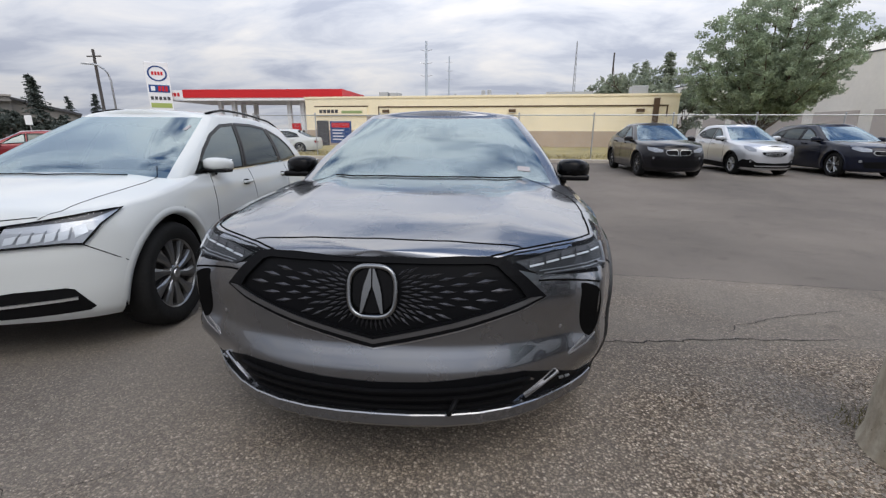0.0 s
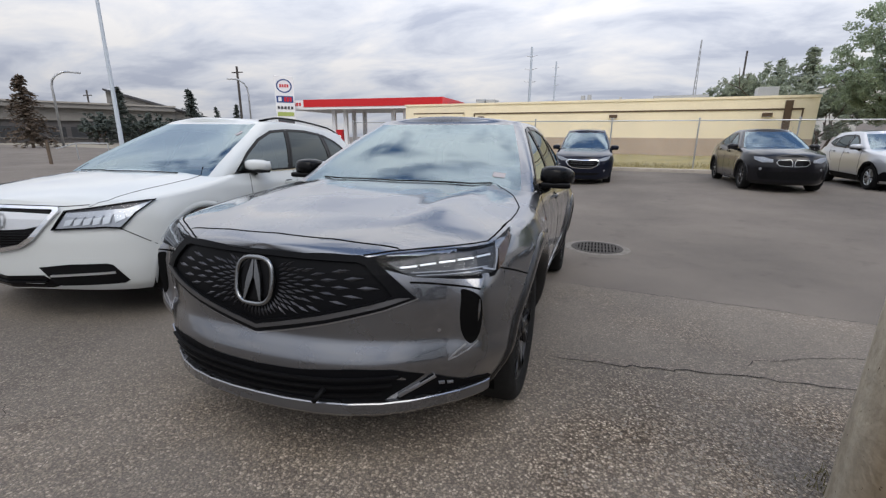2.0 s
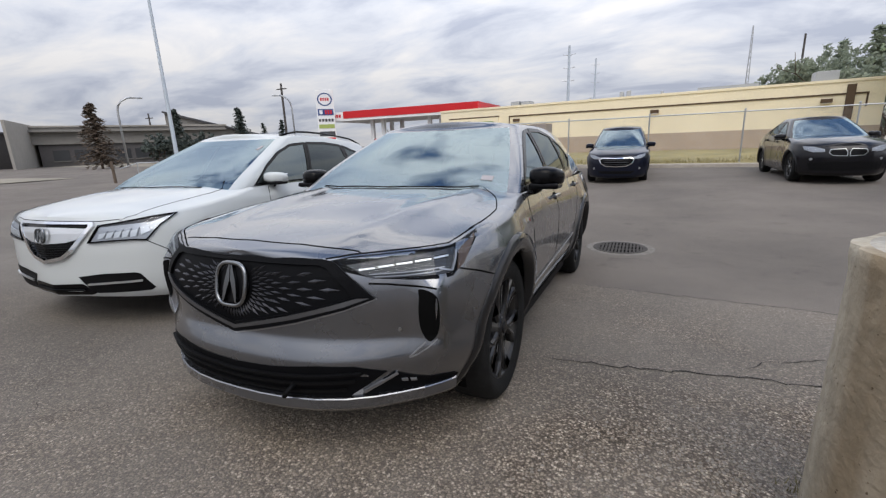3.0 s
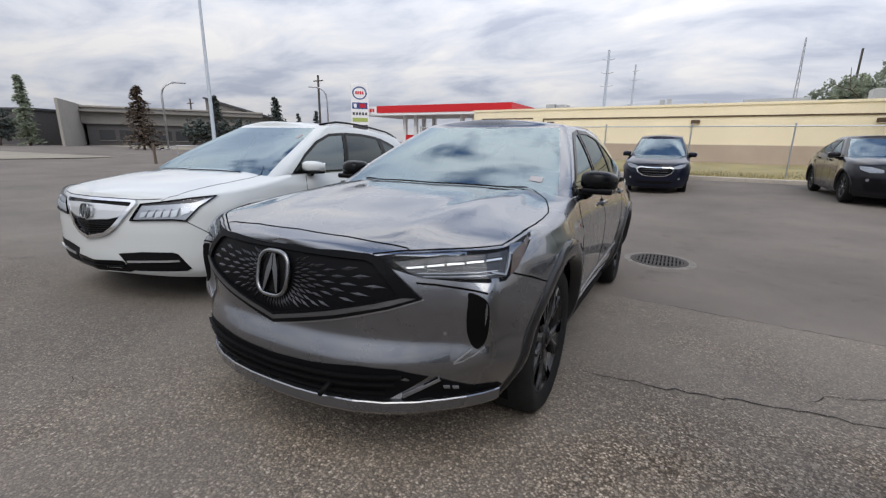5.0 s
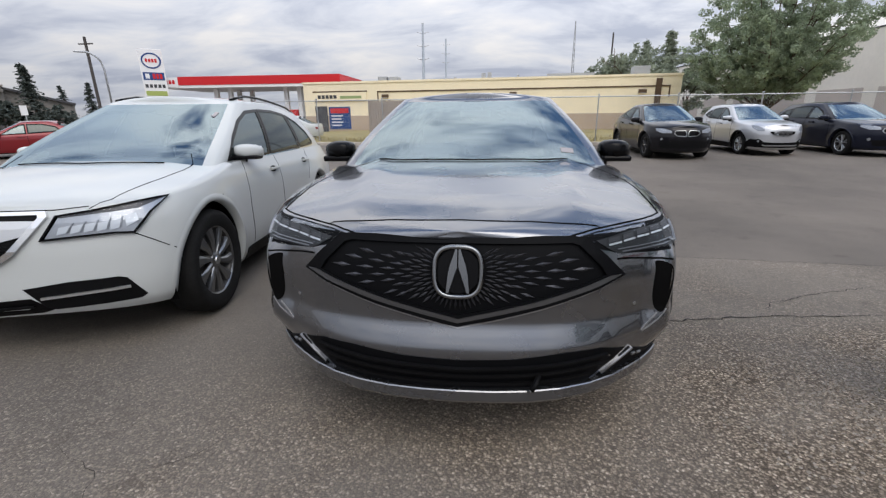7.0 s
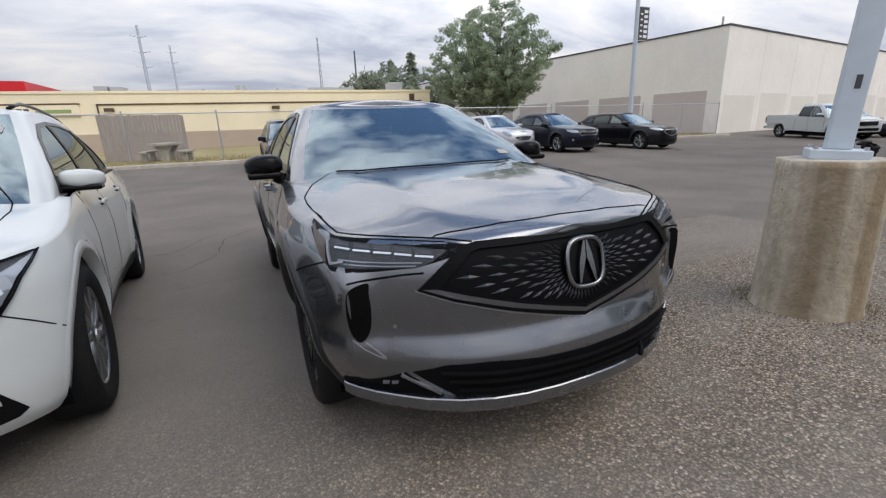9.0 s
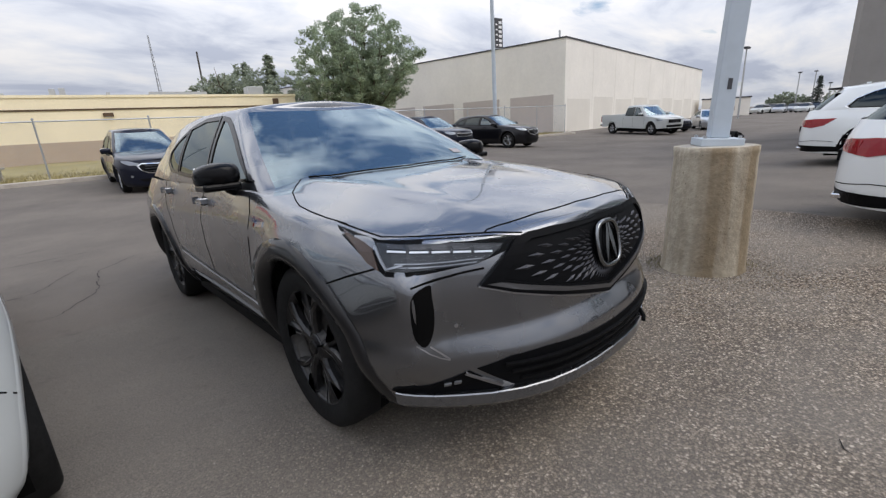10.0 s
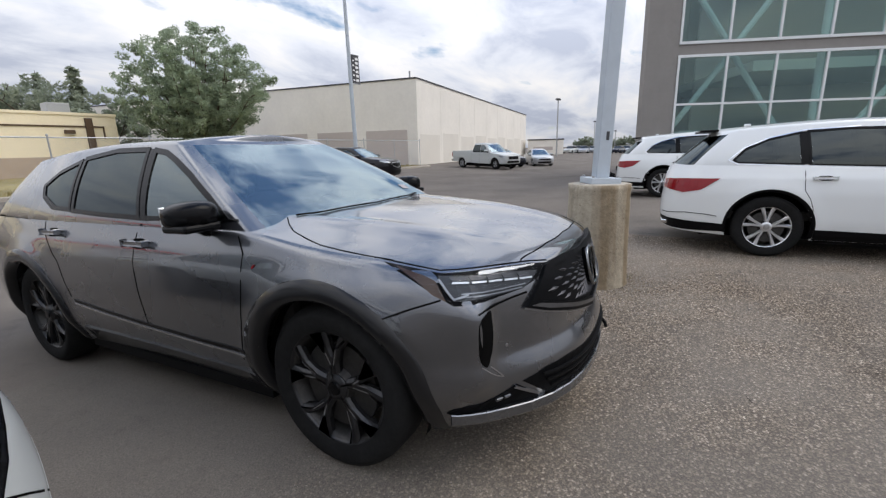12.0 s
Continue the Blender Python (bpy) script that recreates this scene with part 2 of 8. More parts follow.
def add_box(bm, lo, hi, m=None, bevel=0.0):
    v = bmesh.ops.create_cube(bm, size=1.0)["verts"]
    lo, hi = Vector(lo), Vector(hi)
    for p in v:
        p.co = Vector((lo[i] + (p.co[i] + 0.5) * (hi[i] - lo[i]) for i in range(3)))
    if bevel > 0:
        es = list({e for p in v for e in p.link_edges})
        r = bmesh.ops.bevel(bm, geom=es, offset=bevel, segments=2, profile=0.5, affect="EDGES")
        v = list({w for f in r["faces"] for w in f.verts} | {w for w in v if w.is_valid})
    if m is not None:
        for p in v:
            p.co = m @ p.co
    return v


def add_tube(bm, a, b, r0, r1=None, sides=12, caps=True):
    a, b = Vector(a), Vector(b)
    r1 = r0 if r1 is None else r1
    q = (b - a).to_track_quat("Z", "Y").to_matrix()
    rings = []
    for c, r in ((a, r0), (b, r1)):
        rings.append([bm.verts.new(c + q @ Vector((r * math.cos(k * math.tau / sides), r * math.sin(k * math.tau / sides), 0))) for k in range(sides)])
    for k in range(sides):
        bm.faces.new((rings[0][k], rings[0][(k + 1) % sides], rings[1][(k + 1) % sides], rings[1][k]))
    if caps:
        bm.faces.new(rings[0][::-1])
        bm.faces.new(rings[1])
    return rings


def add_lathe(bm, profile, axis_m, sides=32, close=False):
    """Turns a profile of (radius, along) about the local z axis of axis_m."""
    rows = []
    for r, h in profile:
        rows.append([bm.verts.new(axis_m @ Vector((r * math.cos(k * math.tau / sides), r * math.sin(k * math.tau / sides), h))) for k in range(sides)])
    for a, b in zip(rows, rows[1:]):
        for k in range(sides):
            bm.faces.new((a[k], a[(k + 1) % sides], b[(k + 1) % sides], b[k]))
    if close:
        bm.faces.new(rows[0][::-1])
        bm.faces.new(rows[-1])
    return rows


def box_part(name, lo, hi, material, parent=None, label="", bevel=0.0, m=None):
    bm = bmesh.new()
    add_box(bm, lo, hi, m, bevel)
    return part(name, bm, material, parent, label)


def ease(x, keys):
    """A smooth curve through (x, value) keys, level outside them."""
    xs, ys = [k[0] for k in keys], [k[1] for k in keys]
    if x <= xs[0]:
        return ys[0]
    if x >= xs[-1]:
        return ys[-1]
    i = max(k for k in range(len(xs) - 1) if xs[k] <= x)
    slopes = [(ys[k + 1] - ys[k]) / (xs[k + 1] - xs[k]) for k in range(len(xs) - 1)]

    def tangent(k):
        if k == 0 or k == len(xs) - 1:
            return slopes[0] if k == 0 else slopes[-1]
        a, b = slopes[k - 1], slopes[k]
        return 0.0 if a * b <= 0 else 2 * a * b / (a + b)

    h = xs[i + 1] - xs[i]
    t = (x - xs[i]) / h
    t2, t3 = t * t, t * t * t
    return (2 * t3 - 3 * t2 + 1) * ys[i] + (t3 - 2 * t2 + t) * h * tangent(i) + (-2 * t3 + 3 * t2) * ys[i + 1] + (t3 - t2) * h * tangent(i + 1)


# ---- ground ----
def row_height(x):
    return ease(x, [(0.5, -0.1), (6.0, 0.08), (12.0, 0.08), (18.0, 0.02), (30, -0.02)])


def gz(x, y):
    """Height of the lot: it falls gently to the drain and rises again to the kerb."""
    dip = 0.09 * ease(x, [(3.0, 0), (4.4, 1), (8.0, 1), (10.5, 0)]) * ease(y, [(-2.2, 1), (0.2, 0)])
    return -dip + ease(y, [(-8, 0.14), (-3.2, 0.125), (3.0, -0.115), (4.4, -0.145), (7.0, -0.13), (13.0, row_height(x)), (18.0, 0.1), (60.0, 0.1)])


def build_ground():
    xs = sorted(set([-3000, -1200, -500, -250, -120, -80, -60, -45] + [i * 1.0 for i in range(-36, 41)] + [i * 0.4 for i in range(-12, 20)] + [45, 60, 80, 120, 250, 500, 1200, 3000]))
    ys = sorted(set([-3000, -1000, -300, -100, -50, -30] + [i * 1.0 for i in range(-20, 61)] + [i * 0.4 for i in range(-12, 20)] + [70, 90, 130, 250, 500, 1200, 3000]))
    bm = bmesh.new()
    grid = [[bm.verts.new((x, y, gz(x, y))) for x in xs] for y in ys]
    for j in range(len(ys) - 1):
        for i in range(len(xs) - 1):
            bm.faces.new((grid[j][i], grid[j][i + 1], grid[j + 1][i + 1], grid[j + 1][i]))
    ob = part("ground", bm, ASPHALT, smooth=True)
    return tagged(ob, "worn grey asphalt car park with cracks", "ground", kind="structure")


def asphalt():
    """Coarse worn surfacing by the near bays, smoother darker asphalt over the drive, with an irregular joint between them."""
    m = bpy.data.materials.new("asphalt")
    m.use_nodes = True
    n, l = m.node_tree.nodes, m.node_tree.links
    p = n["Principled BSDF"]
    tc = n.new("ShaderNodeTexCoord")
    co = tc.outputs["Object"]

    def math2(op, a, b):
        t = n.new("ShaderNodeMath"); t.operation = op
        for k, v in enumerate((a, b)):
            if isinstance(v, (int, float)):
                t.inputs[k].default_value = v
            else:
                l.new(v, t.inputs[k])
        return t.outputs[0]

    def noise_tex(scale, detail=5.0, rough=0.6, vec=None):
        t = n.new("ShaderNodeTexNoise")
        t.inputs["Scale"].default_value, t.inputs["Detail"].default_value, t.inputs["Roughness"].default_value = scale, detail, rough
        l.new(vec or co, t.inputs["Vector"])
        return t.outputs["Fac"]

    def ramp(fac, *stops):
        r = n.new("ShaderNodeValToRGB")
        e = r.color_ramp.elements
        e[0].position, e[0].color = stops[0][0], (*stops[0][1], 1)
        e[1].position, e[1].color = stops[-1][0], (*stops[-1][1], 1)
        for pos, c in stops[1:-1]:
            e.new(pos).color = (*c, 1)
        l.new(fac, r.inputs[0])
        return r.outputs[0]

    def mixc(fac, a, b, mode="MIX"):
        t = n.new("ShaderNodeMixRGB"); t.blend_type = mode
        for k, v in enumerate((fac, a, b)):
            if isinstance(v, (int, float)):
                t.inputs[k].default_value = v
            elif isinstance(v, tuple):
                t.inputs[k].default_value = (*v, 1)
            else:
                l.new(v, t.inputs[k])
        return t.outputs[0]

    sep = n.new("ShaderNodeSeparateXYZ"); l.new(co, sep.inputs[0])
    wob = math2("MULTIPLY", math2("SUBTRACT", noise_tex(1.1), 0.5), 0.5)
    slant = math2("ADD", sep.outputs[1], math2("MULTIPLY", sep.outputs[0], 0.09))
    joint = math2("MINIMUM", math2("SUBTRACT", 2.47, slant), math2("SUBTRACT", 5.3, sep.outputs[0]))
    soft = math2("MULTIPLY_ADD", math2("ADD", joint, math2("MULTIPLY", wob, 0.2)), 14.0)
    n_soft = soft.node; n_soft.inputs[2].default_value = 0.5; n_soft.use_clamp = True
    wear = math2("ADD", math2("MULTIPLY", math2("SUBTRACT", noise_tex(0.55, 4.0), 0.45), 5.0), math2("MULTIPLY", math2("SUBTRACT", noise_tex(2.3), 0.5), 1.5))
    wear.node.use_clamp = True
    # the near bays are stony to the east of the cars and smoother between them
    east = math2("MULTIPLY_ADD", sep.outputs[0], 0.40)
    east.node.inputs[2].default_value = 0.38; east.node.use_clamp = True
    south = math2("MULTIPLY_ADD", sep.outputs[1], -0.8)
    south.node.inputs[2].default_value = 0.4; south.node.use_clamp = True
    south = math2("MULTIPLY", south, 0.55)
    near_row = math2("MULTIPLY_ADD", math2("ADD", sep.outputs[1], wob), -1.5)
    near_row.node.inputs[2].default_value = 1.5; near_row.node.use_clamp = True
    near_row = math2("MAXIMUM", near_row, 0.4)
    patchy = math2("MULTIPLY_ADD", wear, 0.5)
    patchy.node.inputs[2].default_value = 0.5
    stony = math2("MULTIPLY", math2("MULTIPLY", soft, patchy), math2("MULTIPLY", near_row, math2("MAXIMUM", east, south)))
    vor = n.new("ShaderNodeTexVoronoi"); vor.inputs["Scale"].default_value = 80.0
    # the stones are angular and of uneven size
    warp = n.new("ShaderNodeTexNoise"); warp.inputs["Scale"].default_value, warp.inputs["Detail"].default_value = 75.0, 3.0
    l.new(co, warp.inputs["Vector"])
    bent = n.new("ShaderNodeVectorMath"); bent.operation = "MULTIPLY_ADD"; bent.inputs[1].default_value = (0.022, 0.022, 0.022)
    l.new(warp.outputs["Color"], bent.inputs[0]); l.new(co, bent.inputs[2])
    l.new(bent.outputs[0], vor.inputs["Vector"])
    hsv = n.new("ShaderNodeSeparateColor"); l.new(vor.outputs["Color"], hsv.inputs[0])
    stone = ramp(hsv.outputs[0], (0.0, (0.135, 0.108, 0.080)), (0.5, (0.285, 0.232, 0.178)), (0.84, (0.46, 0.382, 0.298)), (1.0, (0.76, 0.655, 0.535)))
    gaps = ramp(vor.outputs["Distance"], (0.30, (1, 1, 1)), (0.64, (0.17, 0.15, 0.13)))
    coarse = mixc(0.9, stone, gaps, "MULTIPLY")
    fine = ramp(noise_tex(150.0, 3.0), (0.3, (0.108, 0.096, 0.083)), (0.7, (0.212, 0.190, 0.165)))
    drive = ramp(noise_tex(170.0, 3.0), (0.3, (0.122, 0.107, 0.092)), (0.7, (0.176, 0.154, 0.134)))
    base = mixc(stony, mixc(soft, drive, fine), coarse)
    large = ramp(noise_tex(0.35, 6.0, 0.62), (0.3, (0.74, 0.74, 0.74)), (0.7, (1.2, 1.19, 1.17)))
    base = mixc(1.0, base, large, "MULTIPLY")
    spots = ramp(noise_tex(3.1, 6.0, 0.7), (0.30, (0.62, 0.61, 0.60)), (0.42, (1, 1, 1)))
    base = mixc(0.55, base, spots, "MULTIPLY")
    # the near bays turn darker towards the west and paler towards the east
    pale = n.new("ShaderNodeMapRange")
    pale.inputs["From Min"].default_value, pale.inputs["From Max"].default_value = -2.6, 2.0
    pale.inputs["To Min"].default_value, pale.inputs["To Max"].default_value = 0.92, 1.06
    l.new(math2("ADD", sep.outputs[0], math2("MULTIPLY", wob, 3.0)), pale.inputs["Value"])
    tone_ = n.new("ShaderNodeMix")
    tone_.inputs[2].default_value = 1.0
    l.new(soft, tone_.inputs[0]); l.new(pale.outputs[0], tone_.inputs[3])
    shade_ = n.new("ShaderNodeVectorMath"); shade_.operation = "SCALE"
    l.new(base, shade_.inputs[0]); l.new(tone_.outputs[0], shade_.inputs["Scale"])
    l.new(shade_.outputs[0], p.inputs["Base Color"])
    p.inputs["Roughness"].default_value = 0.88
    p.inputs["Specular IOR Level"].default_value = 0.2
    b = n.new("ShaderNodeBump"); b.inputs["Strength"].default_value, b.inputs["Distance"].default_value = 1.0, 0.010
    h = math2("ADD", math2("MULTIPLY", math2("SUBTRACT", 0.7, vor.outputs["Distance"]), stony), math2("MULTIPLY", noise_tex(110.0, 3.0), 0.35))
    l.new(h, b.inputs["Height"]); l.new(b.outputs[0], p.inputs["Normal"])
    return m


ASPHALT = asphalt()
build_ground()


# ---- cars ----
def inside(p, poly):
    c, j = False, len(poly) - 1
    for i in range(len(poly)):
        (xi, yi), (xj, yj) = poly[i], poly[j]
        if (yi > p[1]) != (yj > p[1]) and p[0] < (xj - xi) * (p[1] - yi) / (yj - yi) + xi:
            c = not c
        j = i
    return c


def inset(poly, d):
    """The polygon moved inwards by d."""
    n = len(poly)
    area = sum(poly[i][0] * poly[(i + 1) % n][1] - poly[(i + 1) % n][0] * poly[i][1] for i in range(n))
    s = 1 if area > 0 else -1
    out = []
    for i in range(n):
        p, a, b = Vector(poly[i]), Vector(poly[i - 1]), Vector(poly[(i + 1) % n])
        e1, e2 = (p - a).normalized(), (b - p).normalized()
        n1, n2 = Vector((-e1.y, e1.x)) * s, Vector((-e2.y, e2.x)) * s
        v = n1 + n2
        k = max(0.35, v.length_squared / 2)
        out.append(tuple(p + v / k * d * 1.0))
    return out


def rounded(poly, r=0.3, steps=4):
    """The polygon with its corners rounded: each corner is drawn in over the share r of its two edges."""
    out = []
    n = len(poly)
    for i in range(n):
        p, a, b = Vector(poly[i]), Vector(poly[i - 1]), Vector(poly[(i + 1) % n])
        p0, p1 = p.lerp(a, r), p.lerp(b, r)
        for k in range(steps + 1):
            t = k / steps
            out.append(tuple(p0.lerp(p, t).lerp(p.lerp(p1, t), t)))
    return out


class Skin:
    """The outer surface of a car, to which panels are fitted."""

    def __init__(self, verts, faces):
        from mathutils import bvhtree
        self.tree = bvhtree.BVHTree.FromPolygons(verts, faces)

    def at(self, frame_, a, b):
        o, u, v, w = frame_
        p = o + u * a + v * b
        hit = self.tree.ray_cast(p + w * 4, -w)
        if hit[0] is None:
            hit = self.tree.find_nearest(p)
        nrm = hit[1] if hit[1].dot(w) > 0 else -hit[1]
        return hit[0], nrm


FRONT = (Vector((0, 0, 0)), Vector((1, 0, 0)), Vector((0, 0, 1)), Vector((0, -1, 0)))
BACK = (Vector((0, 0, 0)), Vector((1, 0, 0)), Vector((0, 0, 1)), Vector((0, 1, 0)))
TOP = (Vector((0, 0, 0)), Vector((1, 0, 0)), Vector((0, 1, 0)), Vector((0, 0, 1)))


def side_frame(s):
    return (Vector((0, 0, 0)), Vector((0, 1, 0)), Vector((0, 0, 1)), Vector((s, 0, 0)))


def panel(name, skin, frame_, poly, material, parent, out=0.003, thick=0.012, step=0.06, label="", hole=None, smooth=False):
    """A panel of the outline poly, laid on the skin."""
    bm = bmesh.new()
    vs = [bm.verts.new((a, b, 0)) for a, b in poly]
    if hole is None:
        bm.faces.new(vs)
    else:
        ws = [bm.verts.new((a, b, 0)) for a, b in hole]
        k = len(vs)
        for i in range(k):
            bm.faces.new((vs[i], vs[(i + 1) % k], ws[(i + 1) % k], ws[i]))
    for ax in (0, 1):
        lo, hi = min(q[ax] for q in poly), max(q[ax] for q in poly)
        no = Vector((1, 0, 0)) if ax == 0 else Vector((0, 1, 0))
        c = math.ceil(lo / step) * step
        while c < hi:
            if c - lo > 1e-4 and hi - c > 1e-4:
                bmesh.ops.bisect_plane(bm, geom=list(bm.verts) + list(bm.edges) + list(bm.faces), plane_co=no * c, plane_no=no, dist=1e-5)
            c += step
    area = sum(poly[i][0] * poly[(i + 1) % len(poly)][1] - poly[(i + 1) % len(poly)][0] * poly[i][1] for i in range(len(poly)))
    flip = frame_[1].cross(frame_[2]).dot(frame_[3]) * area < 0
    inner = {}
    for v in list(bm.verts):
        p, nrm = skin.at(frame_, v.co.x, v.co.y)
        v.co = p + nrm * out
        inner[v] = p + nrm * (out - thick)
    if flip:
        bmesh.ops.reverse_faces(bm, faces=list(bm.faces))
    if thick > 0:
        rim = [e for e in bm.edges if len(e.link_faces) == 1]
        low = {}
        for e in rim:
            for v in e.verts:
                if v not in low:
                    low[v] = bm.verts.new(inner[v])
        for e in rim:
            lp = e.link_loops[0]
            a, b = lp.vert, lp.link_loop_next.vert
            bm.faces.new((b, a, low[a], low[b]))
    return part(name, bm, material, parent, label, smooth)


def stroke(name, skin, frame_, pts, width, material, parent, out=0.0015, thick=0.004, step=0.05, label=""):
    """A thin strip along a line on the skin: a panel gap or a trim."""
    bm = bmesh.new()
    line = []
    for (a0, b0), (a1, b1) in zip(pts, pts[1:]):
        k = max(1, int(math.hypot(a1 - a0, b1 - b0) / step))
        line += [(a0 + (a1 - a0) * i / k, b0 + (b1 - b0) * i / k) for i in range(k)]
    line.append(pts[-1])
    on = [skin.at(frame_, a, b) for a, b in line]
    rows = []
    for i, (p, nrm) in enumerate(on):
        d = on[min(len(on) - 1, i + 1)][0] - on[max(0, i - 1)][0]
        across = d.cross(nrm).normalized() * width / 2
        row = []
        for s in (-1, 1):
            row += [bm.verts.new(p + across * s + nrm * out)] if thick <= 0 else [bm.verts.new(p + across * s + nrm * out), bm.verts.new(p + across * s + nrm * (out - thick))]
        rows.append(row)
    for r, q in zip(rows, rows[1:]):
        if thick <= 0:
            bm.faces.new((r[0], q[0], q[1], r[1]))
        else:
            for f in ((r[0], q[0], q[2], r[2]), (r[1], q[1], q[0], r[0]), (r[2], q[2], q[3], r[3])):
                bm.faces.new(f)
    bmesh.ops.recalc_face_normals(bm, faces=list(bm.faces))
    return part(name, bm, material, parent, label)


def power(v, e):
    return math.copysign(abs(v) ** e, v)


def car_skin(S, fine):
    """Tub with bonnet, and cabin, as two grids of points; S holds the lines of the car."""
    nf, ns, nr, nz = (44, 84, 22, 40) if fine else (18, 44, 14, 18)
    nose, tail = -S["fo"], S["wb"] + S["ro"]
    d, dr, n = S["D"], S["Dr"], S["n"]
    th = [(j / nf) ** 0.9 * math.pi / 2 for j in range(nf)]
    thr = [(1 - (j / nr)) ** 0.9 * math.pi / 2 for j in range(nr + 1)]

    def plan(k, yf, yr, w):
        if k < nf:
            across = power(math.sin(th[k]), 2 / n)
            return w * across, yf + S["vee"] * across + (d - S["vee"]) * (1 - power(math.cos(th[k]), 2 / n))
        if k < nf + ns:
            return w, (yf + d) + (k - nf) / ns * (yr - dr - yf - d)
        t = thr[k - nf - ns]
        return w * power(math.sin(t), 2 / S["nr"]), yr - dr * (1 - power(max(0.0, math.cos(t)), 2 / S["nr"]))

    count = nf + ns + nr + 1
    verts, faces, tags = [], [], []
    wheels = ((S["fa"], S["R"]), (S["wb"], S["R"]))
    grid = []
    for k in range(count):
        col = []
        y0 = plan(k, nose, tail, S["W"])[1]
        zt = ease(y0, S["edge"])
        zb = ease(y0, S["sill"])
        for i in range(nz + 1):
            z = zb + (zt - zb) * i / nz
            w = ease(z, S["flank"]) * ease(y0, S["waist"])
            x, y = plan(k, nose + ease(z, S["nose"]), tail + ease(z, S["tail"]), w)
            for wy, r in wheels:
                q = math.hypot(y - wy, z - r)
                if z < 1.0:
                    x += S["flare"] * math.exp(-((q - S["arch"] - 0.03) / 0.09) ** 2) * min(1.0, x / 0.7)
            # the square shoulder of the front corner
            if S["corner"] and y < 0.0 and x > 0.5:
                b = S["corner"] * ease(y, [(-0.82, 0), (-0.60, 1), (-0.45, 0.75), (-0.10, 0)]) * ease(z, [(0.28, 0.6), (0.5, 1), (0.86, 1), (1.02, 0.4)]) * ease(x, [(0.64, 0), (0.82, 1)])
                x, y = x + 0.45 * b, y - 0.89 * b
                y -= 0.060 * ease(x, [(0.73, 0), (0.84, 1)]) * ease(y, [(-0.64, 1), (-0.46, 0.3), (-0.25, 0)]) * ease(z, [(0.42, 0), (0.57, 1), (0.77, 1), (0.87, 0.1)])
            col.append((x, y, z))
        grid.append(col)

    def add(p):
        verts.append(Vector(p))
        return len(verts) - 1

    tub = {}
    for s in (1, -1):
        for k in range(count):
            for i in range(nz + 1):
                x, y, z = grid[k][i]
                tub[s, k, i] = tub[1, k, i] if s < 0 and x < 1e-6 else add((s * x, y, z))

    def quad(a, b, c, e, tag, s):
        f = [a, b, c, e] if s > 0 else [e, c, b, a]
        f = [q for i, q in enumerate(f) if q != f[i - 1]]
        if len(f) > 2:
            faces.append(f)
            tags.append(tag)

    for s in (1, -1):
        for k in range(count - 1):
            for i in range(nz):
                quad(tub[s, k, i], tub[s, k + 1, i], tub[s, k + 1, i + 1], tub[s, k, i + 1], "tub", s)
    # bonnet: from the top edge of the tub across to the middle line
    ncap = 16 if fine else 8
    cap = {}
    last = max(k for k in range(count) if grid[k][nz][1] < S["cowl"] + 0.3)
    for s in (1, -1):
        for k in range(last + 1):
            x0, y0, z0 = grid[k][nz]
            hc = max(z0, ease(y0, S["hood"]))
            for c in range(ncap + 1):
                x = x0 * (1 - c / ncap)
                if c == 0:
                    cap[s, k, c] = tub[s, k, nz]
                    continue
                z = z0 + (hc - z0) * (1 - (x / max(x0, 1e-6)) ** S["crown"])
                z += S["crease"] * math.exp(-((x - ease(y0, S["crease_x"])) / 0.07) ** 2) * min(1, max(0, (y0 - nose - 0.15) / 0.5)) * (1 - (x / max(x0, 1e-6)) ** 6)
                cap[s, k, c] = cap[1, k, c] if s < 0 and c == ncap else add((s * x, y0, z))
        for k in range(last):
            for c in range(ncap):
                quad(cap[s, k, c], cap[s, k + 1, c], cap[s, k + 1, c + 1], cap[s, k, c + 1], "bonnet", s)
    # cabin
    gf, gs, gr, gv = (26, 84, 14, 22) if fine else (14, 44, 10, 12)
    tw = [(j / gf) ** 0.8 * math.pi / 2 for j in range(gf)]
    twr = [(1 - j / gr) ** 0.9 * math.pi / 2 for j in range(gr + 1)]
    gcount = gf + gs + gr + 1
    cab, gtag = {}, {}
    for k in range(gcount):
        for i in range(gv + 1):
            v = i / gv
            ya = S["ws0"] + (S["ws1"] - S["ws0"]) * v - S["ws_bow"] * math.sin(math.pi * v)
            yr = S["rg0"] + (S["rg1"] - S["rg0"]) * v + 0.03 * math.sin(math.pi * v)
            w = S["gw0"] + (S["gw1"] - S["gw0"]) * v ** 1.2 + 0.015 * math.sin(math.pi * v)
            dw = S["ws_d"]
            if k < gf:
                x, y = w * power(math.sin(tw[k]), 2 / S["gn"]), ya + dw * (1 - power(math.cos(tw[k]), 2 / S["gn"]))
            elif k < gf + gs:
                x, y = w, ya + dw + (k - gf) / gs * (yr - 0.28 - ya - dw)
            else:
                t = twr[k - gf - gs]
                x, y = w * power(math.sin(t), 0.8), yr - 0.28 * (1 - power(max(0.0, math.cos(t)), 0.8))
            taper = ease(y, S["cab_taper"])
            x *= taper
            zlo = ease(y, S["edge"]) - 0.015
            zhi = ease(y, S["roof_edge"])
            cab[k, i] = (x, y, zlo + (zhi - zlo) * v)
    gid = {}
